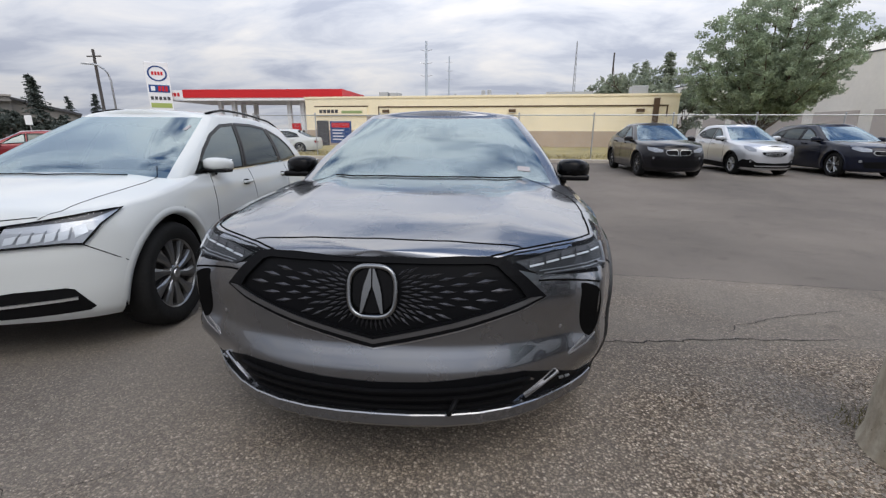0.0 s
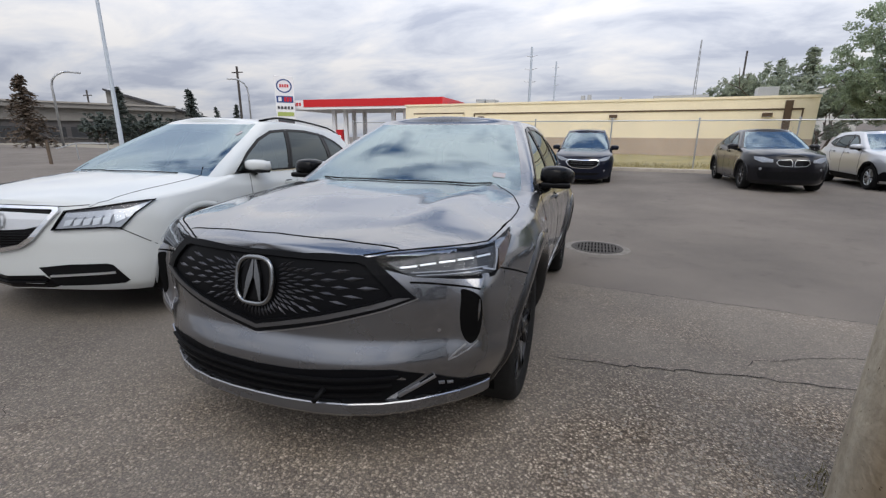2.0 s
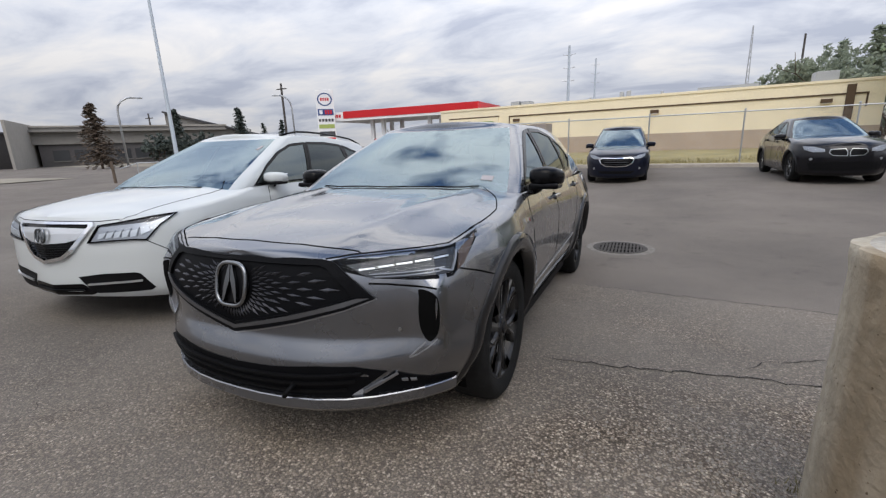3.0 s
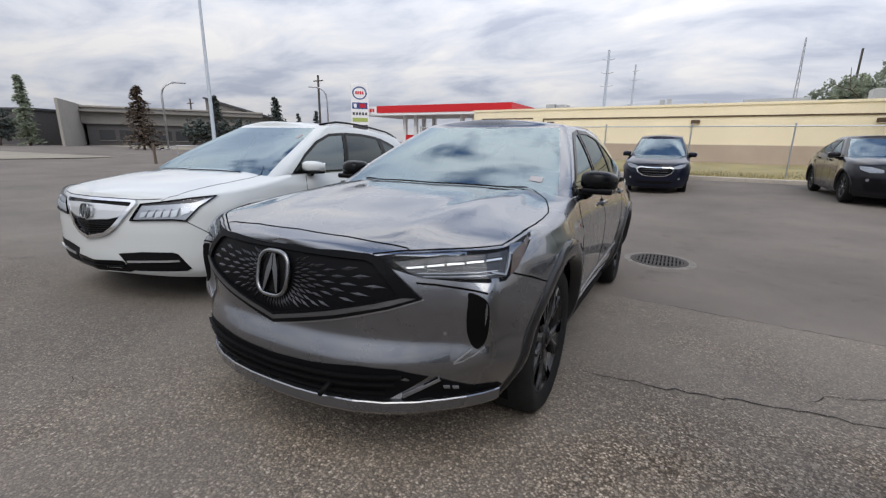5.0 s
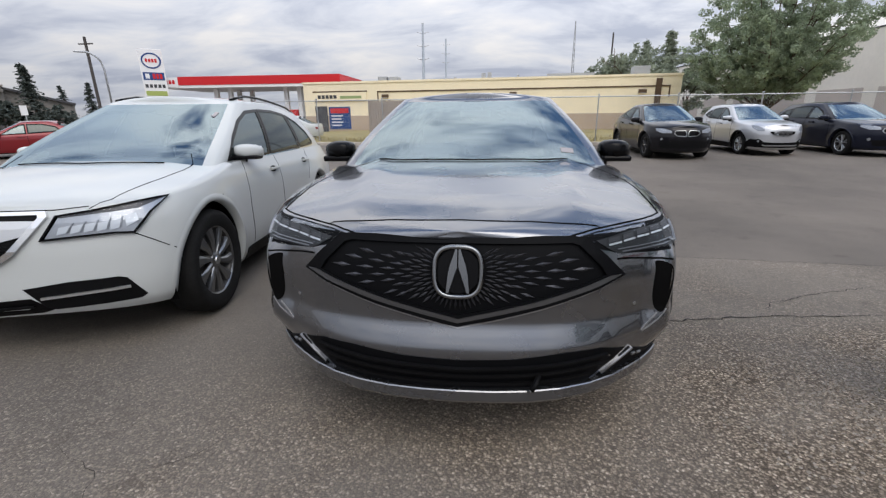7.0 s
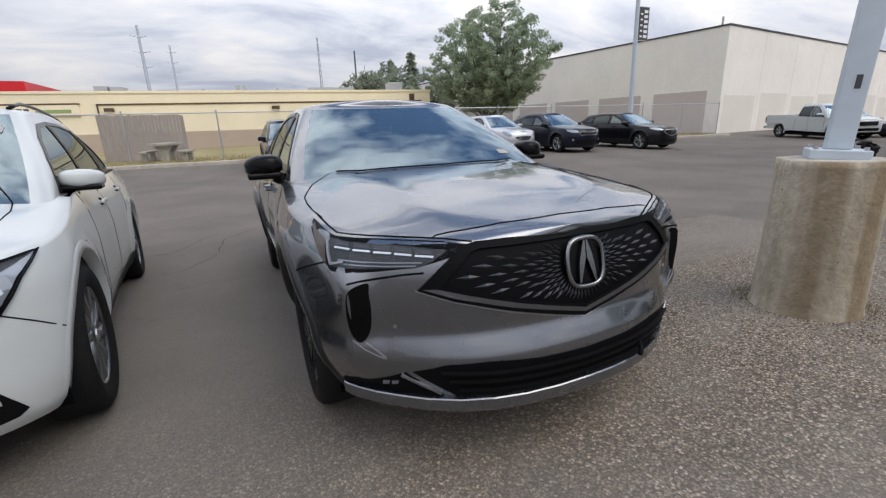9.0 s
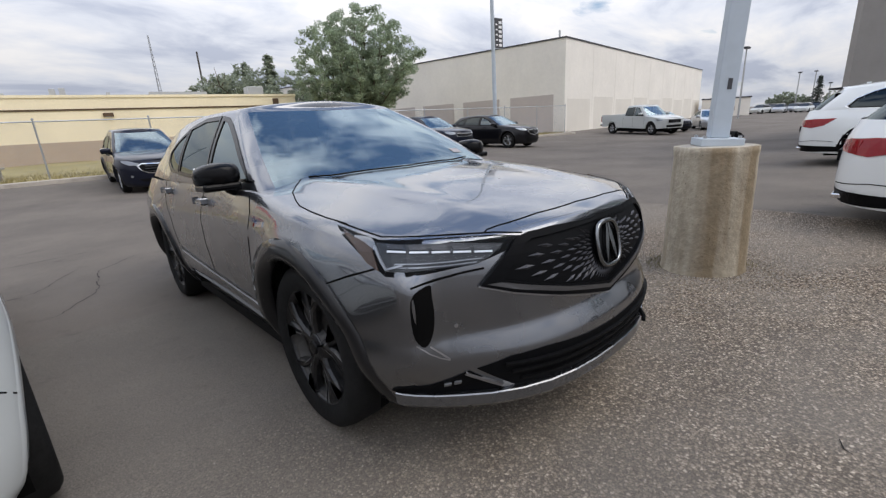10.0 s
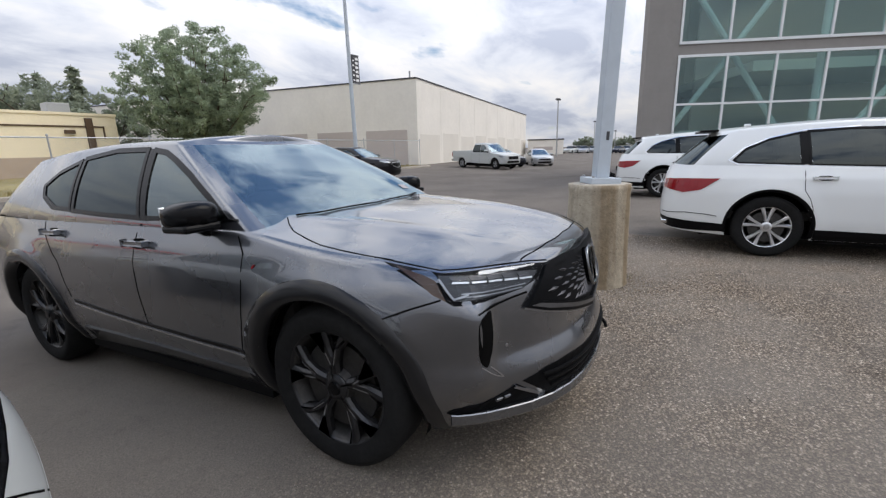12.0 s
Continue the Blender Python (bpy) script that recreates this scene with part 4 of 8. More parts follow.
def lead_emblem(parent, centre, w, h, tilt=0.0):
    """The oval badge: a ring with two legs that lean together."""
    q = Matrix.Translation(centre) @ Matrix.Rotation(tilt, 4, "X") @ Matrix.Rotation(radians(90), 4, "X")
    bm = bmesh.new()
    rows = []
    for k in range(40):
        a = k * math.tau / 40
        c, t = Vector((w * power(math.cos(a), 0.66), h * power(math.sin(a), 0.66), 0)), Vector((math.cos(a), math.sin(a), 0))
        rows.append([bm.verts.new(q @ (c + t * 0.011 * w / 0.09 * math.cos(b) + Vector((0, 0, 0.010 * math.sin(b))))) for b in (0, 1.05, 2.1, 3.14, 4.2, 5.2)])
    for k in range(40):
        for b in range(6):
            bm.faces.new((rows[k][b], rows[(k + 1) % 40][b], rows[(k + 1) % 40][(b + 1) % 6], rows[k][(b + 1) % 6]))
    ring = part("emblem", bm, BADGE, parent, "chrome oval badge", smooth=True)
    for s in (1, -1):
        bm = bmesh.new()
        pts = [(s * a * w, b * h) for a, b in ((0.03, 0.93), (0.11, 0.93), (0.35, 0.25), (0.43, -0.1), (0.51, -0.88), (0.40, -0.84), (0.10, 0.02), (0.03, 0.20))]
        lo = [bm.verts.new(q @ Vector((a, b, -0.004))) for a, b in pts]
        hi = [bm.verts.new(q @ Vector((a * 0.98, b * 0.98, 0.008))) for a, b in pts]
        bm.faces.new(hi)
        for i in range(8):
            bm.faces.new((lo[i], lo[(i + 1) % 8], hi[(i + 1) % 8], hi[i]))
        bmesh.ops.recalc_face_normals(bm, faces=list(bm.faces))
        part("emblem_leg", bm, BADGE, ring)
    return ring


SLOT = [(0.752, 0.790), (0.80, 0.782), (0.834, 0.762), (0.840, 0.69), (0.832, 0.61), (0.806, 0.566), (0.775, 0.585), (0.758, 0.63), (0.756, 0.70), (0.760, 0.755)]
GREY_LINES = suv_lines(
    ro=1.12,
    corner=0.055, mirror_mat=GLOSS_BLACK, surround=0.014, rim_kind="forked", mirror_size=(0.108, 0.112, 0.070), ws0=0.355, ws1=1.25, ws_d=0.13, crease=0.017, arch=0.440, arch_trim=0.086, arch_mat=ARCH_GREY, rim=0.284, R=0.385, twin=0.24,
    flank=[(0.18, 0.79), (0.30, 0.86), (0.44, 0.920), (0.56, 0.938), (0.75, 0.955), (0.86, 0.955), (0.95, 0.937), (1.05, 0.90), (1.15, 0.86)],
    sill=[(-0.95, 0.30), (-0.75, 0.27), (-0.35, 0.22), (0.4, 0.22), (3.0, 0.24), (4.1, 0.30)],
    nose=[(0.24, 0.06), (0.30, 0.018), (0.38, 0.006), (0.44, -0.010), (0.49, -0.012), (0.54, 0.004), (0.60, 0.026), (0.68, 0.026), (0.80, 0.038), (0.90, 0.075), (0.96, 0.13)],
    roof_edge=[(0.5, 1.51), (1.3, 1.555), (2.2, 1.585), (3.2, 1.545), (3.9, 1.46)],
    windows=[[(0.63, 1.130), (0.84, 1.245), (1.05, 1.355), (1.25, 1.445), (1.38, 1.495), (1.505, 1.515), (1.375, 1.130)],
             [(1.44, 1.132), (1.59, 1.525), (1.95, 1.54), (2.335, 1.51), (2.245, 1.170), (1.9, 1.150)],
             [(2.30, 1.180), (2.39, 1.495), (2.65, 1.43), (2.82, 1.345), (2.75, 1.265), (2.52, 1.190)]],
    gaps=[[(0.575, 0.43), (0.50, 0.65), (0.456, 0.853), (0.446, 0.984), (0.50, 1.06)], [(1.42, 0.46), (1.40, 1.1)], [(2.28, 0.60), (2.33, 0.85), (2.52, 1.02), (2.56, 1.1)],
          [(-0.33, 0.772), (-0.45, 0.815), (-0.56, 0.848)]],
    handles=[(1.365, 0.999), (2.409, 1.039)], mirror=(0.73, 1.165, 0.965),
)
grey, grey_skin = make_car("suv", placed(0, 0), "dark grey metallic SUV with black mesh grille and dark wheels", GREY_LINES, GREY_PAINT, True)


def grey_details():
    car, sk = grey, grey_skin
    outer = both([(0.0, 0.585), (0.30, 0.660), (0.50, 0.717), (0.605, 0.757), (0.53, 0.83), (0.452, 0.892), (0.40, 0.903), (0.0, 0.905)])
    blade = both([(0.0, 0.598), (0.30, 0.671), (0.50, 0.726), (0.588, 0.760), (0.524, 0.825), (0.447, 0.885), (0.40, 0.894), (0.0, 0.896)])
    inner = both([(0.0, 0.632), (0.26, 0.690), (0.44, 0.737), (0.528, 0.765), (0.505, 0.800), (0.425, 0.872), (0.395, 0.880), (0.0, 0.882)])
    net = panel("grille", sk, FRONT, outer, GRILLE_BLACK, car, out=0.009, thick=0.011, step=0.03, label="black grille with a radiating pattern")
    panel("grille_surround", sk, FRONT, outer, GRILLE_BLACK, net, out=0.022, thick=0.022, hole=inner)
    low = [(0.0, 0.604), (0.30, 0.675), (0.50, 0.729), (0.585, 0.760), (0.545, 0.761), (0.45, 0.733), (0.27, 0.685), (0.0, 0.620)]
    for s in (1, -1):
        panel("grille_blade", sk, FRONT, [(s * a, b) for a, b in low], BLADE, net, out=0.026, thick=0.01)
    edge_line = [(-0.61, 0.755), (-0.50, 0.712), (-0.30, 0.653), (0.0, 0.578), (0.30, 0.653), (0.50, 0.712), (0.61, 0.755)]
    stroke("grille_edge", sk, FRONT, edge_line, 0.006, SATIN, net, out=0.012)
    # radiating points of the grille
    bm = bmesh.new()
    c0 = Vector((0.0, 0.792))
    limit = inset(inner, 0.012)
    r, ring_no = 0.118, 0
    while r < 0.56:
        size = 0.026 + 0.085 * r
        count = 46 if r < 0.2 else 38
        for k in range(count):
            a = (k + 0.5 * (ring_no % 2)) * math.tau / count
            d, t = Vector((math.cos(a), math.sin(a))), Vector((-math.sin(a), math.cos(a)))
            p = c0 + d * r
            if not (inside(tuple(p + d * size * 0.4), limit) and inside(tuple(p - d * size * 0.4), limit)):
                continue
            half_w = 0.0030 + 0.0125 * r
            tip = p + d * size * 0.75
            tail_, l_, r_ = p - d * size * 0.55, p + t * half_w, p - t * half_w
            vs = []
            for q, h in ((tip, 0.0095), (l_, 0.0105), (tail_, 0.0095), (r_, 0.0105), (p + d * size * 0.1, 0.019)):
                loc, nrm = sk.at(FRONT, q.x, q.y)
                vs.append(bm.verts.new(loc + nrm * h))
            for i in range(4):
                bm.faces.new((vs[i], vs[(i + 1) % 4], vs[4]))
        r += size * 0.86
        ring_no += 1
    bmesh.ops.recalc_face_normals(bm, faces=list(bm.faces))
    part("grille_mesh", bm, SMOKED, net)
    p, nrm = sk.at(FRONT, 0.0, 0.795)
    lead_emblem(car, p + Vector((0, -0.027, 0)), 0.083, 0.089, radians(-10))
    bm = bmesh.new()
    q = Matrix.Translation(p + Vector((0, -0.014, 0))) @ Matrix.Rotation(radians(80), 4, "X")
    add_lathe(bm, [(0.088, -0.03), (0.088, 0.0), (0.08, 0.006), (0.001, 0.006)], q, 32)
    part("emblem_plate", bm, GLOSS_BLACK, car)
    # bonnet gaps
    stroke("panel_gap", sk, FRONT, [(-0.565, 0.906), (-0.508, 0.930), (-0.46, 0.936), (-0.258, 0.950), (0.0, 0.955), (0.258, 0.950), (0.46, 0.936), (0.508, 0.930), (0.565, 0.906)], 0.006, SEAM, car)
    for s in (1, -1):
        stroke("panel_gap", sk, TOP, [(s * 0.63, 0.455), (s * 0.70, 0.37), (s * 0.761, 0.277), (s * 0.81, 0.14), (s * 0.838, 0.04), (s * 0.845, -0.08), (s * 0.842, -0.2), (s * 0.826, -0.33)], 0.006, SEAM, car)
        ob = oblique(s)
        stroke("panel_gap", sk, ob, [(0.459, 0.982), (0.284, 0.944), (0.087, 0.933), (-0.114, 0.921), (-0.215, 0.907)], 0.007, SEAM, car)
        # headlamp
        lamp = [(0.459, 0.974), (0.284, 0.936), (0.087, 0.926), (-0.114, 0.914), (-0.205, 0.900), (-0.154, 0.862), (-0.036, 0.832), (0.10, 0.822), (0.275, 0.826), (0.331, 0.867)]
        head = panel("headlamp", sk, ob, lamp, GRILLE_BLACK, car, out=0.002, thick=0.012, step=0.05, label="headlamp with a row of clear LED cells")
        panel("lamp_bowl", sk, ob, [(-0.135, 0.884), (-0.02, 0.900), (0.10, 0.910), (0.235, 0.920), (0.30, 0.928), (0.292, 0.880), (0.272, 0.842), (0.16, 0.836), (0.06, 0.832), (-0.04, 0.832), (-0.085, 0.850)], LAMP_BOWL, head, out=0.005, thick=0.004, step=0.05)
        for k in range(5):
            a0 = -0.092 + 0.073 * k
            z0 = 0.865 + 0.0075 * k
            stroke("light_guide", sk, ob, [(a0, z0), (a0 + 0.062, z0 + 0.0055)], 0.007, LAMP_WHITE, head, out=0.011, thick=0.008)
            panel("lamp_cell", sk, ob, [(a0 + 0.004, z0 + 0.008), (a0 + 0.060, z0 + 0.013), (a0 + 0.066, z0 + 0.027), (a0 + 0.010, z0 + 0.022)], LAMP_SHADE, head, out=0.007, thick=0.005, step=0.05)
        stroke("light_guide", sk, ob, [(-0.055, 0.848), (0.06, 0.850), (0.16, 0.856), (0.24, 0.862)], 0.004, LED_CELL, head, out=0.009, thick=0.006)
        stroke("light_guide", sk, ob, [(-0.035, 0.838), (0.07, 0.839), (0.17, 0.845), (0.25, 0.851)], 0.004, LED_CELL, head, out=0.009, thick=0.006)
        stroke("lamp_hook", sk, ob, [(0.215, 0.856), (0.268, 0.847), (0.283, 0.872), (0.303, 0.915)], 0.008, LAMP_GREY, head, out=0.012, thick=0.009, step=0.02)
        panel("side_marker", sk, ob, [(0.316, 0.912), (0.345, 0.930), (0.43, 0.964), (0.372, 0.908), (0.335, 0.866), (0.296, 0.842), (0.302, 0.868)], LAMP_AMBER, head, out=0.006, thick=0.006, step=0.03)
        lens = panel("lens", sk, ob, inset(lamp, 0.004), LENS, head, out=0.016, thick=0.0, step=0.05)
        lens.visible_shadow = False
        # ledge under the headlamp
        stroke("bumper_ledge", sk, ob, [(-0.06, 0.814), (0.01, 0.809), (0.084, 0.800), (0.15, 0.796), (0.195, 0.789)], 0.007, SEAM, car, out=0.003)
        # air curtain: a deep opening at the corner, its depth drawn as flat black
        slot = [(s * a, b) for a, b in SLOT]
        panel("air_slot", sk, FRONT, rounded(slot, 0.45), SEAM, car, out=0.0015, thick=0.004, step=0.02, label="black air opening")
        # satin strips stand for the highlights on the crease under the opening
        stroke("crease_highlight", sk, FRONT, [(s * 0.784, 0.570), (s * 0.752, 0.538), (s * 0.722, 0.506)], 0.006, SATIN, car, out=0.003, thick=0.004, step=0.03)
        stroke("crease_highlight", sk, FRONT, [(s * 0.826, 0.582), (s * 0.79, 0.545), (s * 0.753, 0.518), (s * 0.722, 0.503)], 0.004, SATIN, car, out=0.003, thick=0.004, step=0.03)
        # lower corner with the fog lamp
        fog = panel("fog_lamp_bezel", sk, ob, [(0.020, 0.450), (0.090, 0.424), (0.169, 0.398), (0.228, 0.396), (0.285, 0.389), (0.308, 0.370), (0.261, 0.345), (0.188, 0.328), (0.092, 0.325), (-0.024, 0.332), (-0.108, 0.345), (-0.06, 0.39)], GRILLE_BLACK, car, out=0.004, thick=0.01)
        stroke("bezel_edge", sk, ob, [(-0.108, 0.341), (-0.024, 0.328), (0.092, 0.321), (0.188, 0.324), (0.250, 0.338)], 0.004, SATIN, fog, out=0.008, thick=0.008)
        for k in range(2):
            a0 = 0.050 + 0.036 * k
            panel("fog_lamp", sk, ob, [(a0, 0.414 - 0.004 * k), (a0 + 0.026, 0.412 - 0.004 * k), (a0 + 0.028, 0.402 - 0.004 * k), (a0 + 0.004, 0.404 - 0.004 * k)], LED_CELL, fog, out=0.012, thick=0.008)
        stroke("bumper_spear", sk, FRONT, [(s * 0.678, 0.445), (s * 0.61, 0.402), (s * 0.55, 0.363)], 0.010, SATIN, car, out=0.012, thick=0.012)
        # parking sensor
        p, nrm = sk.at(FRONT, s * 0.683, 0.620)
        bm = bmesh.new()
        add_tube(bm, p - nrm * 0.004, p + nrm * 0.002, 0.008, 0.007, 14)
        part("parking_sensor", bm, SATIN, car)
        # side badge, black and bright trim along the doors
        sf = side_frame(s)
        panel("side_badge", sk, sf, [(0.25, 0.955), (0.345, 0.948), (0.345, 0.925), (0.25, 0.932)], CHROME, car, out=0.005, thick=0.005)
        panel("side_badge_slash", sk, sf, [(0.355, 0.942), (0.362, 0.942), (0.376, 0.924), (0.369, 0.924)], LAMP_RED, car, out=0.005, thick=0.005)
        line = [(2.25, 0.555), (1.9, 0.518), (1.474, 0.486), (0.92, 0.465), (0.535, 0.460)]
        stroke("door_trim", sk, sf, [(a, b + 0.017) for a, b in line], 0.028, GLOSS_BLACK, car, out=0.004)
        stroke("door_trim_edge", sk, sf, line, 0.010, CHROME, car, out=0.008)
        panel("sill_trim", sk, sf, [(0.52, 0.23), (0.52, 0.345), (1.2, 0.352), (2.30, 0.372), (2.30, 0.25)], ARCH_GREY, car, out=0.010, thick=0.012)
        panel("pillar_cover", sk, sf, [(1.365, 1.125), (1.495, 1.525), (1.605, 1.53), (1.455, 1.125)], GLOSS_BLACK, car, out=0.002, thick=0.004)
        panel("pillar_cover", sk, sf, [(2.235, 1.17), (2.325, 1.505), (2.405, 1.485), (2.315, 1.18)], GLOSS_BLACK, car, out=0.002, thick=0.004)
        stroke("window_trim", sk, sf, [(0.56, 1.125), (1.4, 1.125), (2.24, 1.165), (2.55, 1.183), (2.76, 1.26), (2.83, 1.335)], 0.012, GLOSS_BLACK, car, out=0.006)
    # lower grille with slats
    lowg = both([(0.0, 0.464), (0.20, 0.471), (0.40, 0.489), (0.54, 0.486), (0.645, 0.455), (0.575, 0.400), (0.475, 0.325), (0.22, 0.318), (0.0, 0.318)])
    mouth = panel("lower_grille", sk, FRONT, lowg, GRILLE_BLACK, car, out=0.003, thick=0.006, label="black lower grille with slats")
    for zc, ze, w in ((0.432, 0.458, 0.56), (0.398, 0.424, 0.535), (0.362, 0.382, 0.495)):
        stroke("slat", sk, FRONT, [(-w, ze), (-0.35, (zc + ze) / 2), (0.0, zc), (0.35, (zc + ze) / 2), (w, ze)], 0.009, DARK_PLASTIC, mouth, out=0.016, thick=0.014)
    # front lip
    bm = bmesh.new()
    pts = []
    for k in range(-10, 11):
        x = 0.83 * math.sin(k / 10 * math.pi / 2)
        q, nn = sk.at(FRONT, x, 0.345)
        q = q + nn * 0.030
        pts.append((q.x, q.y, 0.322 + 0.022 * abs(k / 10) ** 2.5))
    rows = []
    for x, y, z in pts:
        inw = Vector((-x * 0.9, 0.5, 0)).normalized()
        rows.append([bm.verts.new(Vector((x, y, z + d)) + inw * e) for d, e in ((0.020, 0.004), (0.016, 0.0), (-0.024, 0.002), (-0.040, 0.016), (-0.046, 0.12), (0.020, 0.070))])
    for a, b in zip(rows, rows[1:]):
        for i in range(6):
            bm.faces.new((a[i], a[(i + 1) % 6], b[(i + 1) % 6], b[i]))
    bmesh.ops.recalc_face_normals(bm, faces=list(bm.faces))
    part("front_lip", bm, GREY_PAINT, car)
    # cable with plug that hangs from the lower grille
    strip("block_heater_plug", [Vector((0.30, -0.948, 0.405)), Vector((0.285, -0.975, 0.38)), Vector((0.272, -0.980, 0.360))], DARK_PLASTIC, car, 0.010, 8, "black heater plug on a short cable")
    # wipers and cowl
    for a, b in (((-0.60, 0.405), (0.02, 0.315)), ((0.0, 0.32), (0.60, 0.42))):
        n_ = 10
        pts = []
        for k in range(n_ + 1):
            x, y = a[0] + (b[0] - a[0]) * k / n_, a[1] + (b[1] - a[1]) * k / n_
            h = sk.at(TOP, x, y + 0.02)
            pts.append(h[0] + Vector((0, -0.004, 0.007)))
        strip("wiper", pts, DARK_PLASTIC, car, 0.005)
    p = [sk.at(FRONT, a, b) for a, b in ((0.575, 1.157), (0.655, 1.150), (0.655, 1.178), (0.575, 1.185))]
    bm = bmesh.new()
    bm.faces.new([bm.verts.new(q + nn * 0.003) for q, nn in p])
    part("windscreen_sticker", bm, STICKER, car, "small pale paper sticker")
    bm = bmesh.new()
    add_box(bm, (-0.055, 1.22, 1.455), (0.055, 1.30, 1.50), bevel=0.012)
    part("camera_housing", bm, DARK_PLASTIC, car)
    bm = bmesh.new()
    add_box(bm, (-0.12, 1.16, 1.40), (0.12, 1.19, 1.46), bevel=0.012)
    part("rear_view_mirror", bm, DARK_PLASTIC, car)


grey_details()
WHITE_LINES = suv_lines(
    fa=-0.09, mirror_size=(0.115, 0.095, 0.064),
    fo=0.915, D=0.95, n=5.0, vee=0.19,
    flank=[(0.18, 0.87), (0.3, 0.94), (0.5, 0.975), (0.75, 0.98), (0.95, 0.955), (1.05, 0.915), (1.15, 0.87)], wb=2.82, ro=1.2, rim_mat=GREY_ALLOY, rim_kind="broad", spokes=10, twin=0.12, arch=0.447, arch_trim=0.046, arch_lift=0.0015, surround=0.012, flare=0.015, track=0.962,
    sill=[(-0.95, 0.27), (-0.5, 0.24), (0.4, 0.22), (3.0, 0.24), (4.1, 0.30)],
    nose=[(0.24, 0.06), (0.32, 0.01), (0.45, 0.0), (0.60, 0.0), (0.78, 0.02), (0.86, 0.05), (0.95, 0.12)],
    hood=[(-0.95, 0.88), (-0.8, 0.93), (-0.5, 1.0), (0.0, 1.075), (0.4, 1.11), (1.0, 1.13)], cowl=0.16, crease=0.004,
    edge=[(-0.95, 0.875), (-0.5, 0.93), (0.0, 1.0), (0.45, 1.065), (1.2, 1.075), (2.6, 1.12), (4.1, 1.15)],
    ws0=0.05, ws1=1.16, ws_d=0.34, gw1=0.625, rg0=3.88, rg1=3.45,
    roof_edge=[(0.3, 1.54), (1.1, 1.59), (2.0, 1.63), (3.1, 1.58), (3.9, 1.49)], roof_crown=0.05,
    windows=[[(0.52, 1.085), (0.78, 1.26), (1.05, 1.40), (1.35, 1.50), (1.64, 1.53), (1.42, 1.095)],
             [(1.48, 1.097), (1.70, 1.535), (2.1, 1.545), (2.48, 1.525), (2.45, 1.135)],
             [(2.53, 1.14), (2.56, 1.515), (2.88, 1.44), (3.10, 1.33), (3.22, 1.20), (3.18, 1.165)]],
    gaps=[[(0.62, 0.34), (0.58, 0.7), (0.60, 0.95), (0.64, 1.06)], [(1.46, 0.34), (1.45, 1.08)], [(2.36, 0.75), (2.48, 0.95), (2.5, 1.1)]],
    handles=[(1.28, 0.955), (2.32, 0.985)], mirror=(0.72, 1.138, 0.945),
)


def tail_details(car, sk, S):
    """Lamps, bumper and glass trim at the back of a car."""
    end = S["wb"] + S["ro"]
    for s in (1, -1):
        sf = side_frame(s)
        panel("tail_lamp", sk, sf, [(end - 0.66, 0.975), (end - 0.30, 0.975), (end - 0.04, 0.955), (end - 0.05, 0.83), (end - 0.26, 0.795), (end - 0.46, 0.835)], LAMP_RED, car, out=0.010, thick=0.014, step=0.08)
        bf = [(s * 0.40, 0.945), (s * 0.62, 0.955), (s * 0.80, 0.945), (s * 0.80, 0.84), (s * 0.60, 0.84)]
        panel("tail_lamp", sk, BACK, bf, LAMP_RED, car, out=0.010, thick=0.012)
        stroke("panel_gap", sk, sf, [(end - 0.04, 0.50), (end - 0.30, 0.535), (end - 0.52, 0.52), (end - 0.66, 0.50)], 0.008, SEAM, car, out=0.006)
        bm = bmesh.new()
        add_box(bm, (s * 0.56 - 0.10, end - 0.22, 0.335), (s * 0.56 + 0.10, end - 0.02, 0.39), bevel=0.015)
        part("exhaust_tip", bm, CHROME, car)
        panel("lower_cladding", sk, sf, [(S["wb"] + 0.44, 0.30), (S["wb"] + 0.46, 0.40), (end - 0.20, 0.43), (end - 0.02, 0.42), (end - 0.05, 0.30)], DARK_PLASTIC, car, out=0.008, thick=0.01)
    panel("rear_valance", sk, BACK, [(-0.85, 0.31), (-0.85, 0.43), (0.85, 0.43), (0.85, 0.31)], DARK_PLASTIC, car, out=0.008, thick=0.01)
    bm = bmesh.new()
    add_box(bm, (-0.52, S["rg1"] - 0.06, S["roof_edge"][-2][1] - 0.02), (0.52, S["rg1"] + 0.16, S["roof_edge"][-2][1] + 0.012), bevel=0.01)
    part("rear_spoiler", bm, GLOSS_BLACK, car)
    bm = bmesh.new()
    add_box(bm, (-0.26, end - 0.06, 0.70), (0.26, end + 0.012, 0.82), bevel=0.01)
    part("plate_recess", bm, DARK_PLASTIC, car)


def roof_rails(car, sk, y0, y1, material):
    for s in (1, -1):
        pts = []
        for k in range(13):
            t = k / 12
            p = sk.at(TOP, s * 0.56, y0 + (y1 - y0) * t)[0]
            pts.append(p + Vector((0, 0, 0.006 + 0.038 * min(1, 6 * t, 6 * (1 - t)))))
        strip("roof_rail", pts, material, car, 0.013, 8)


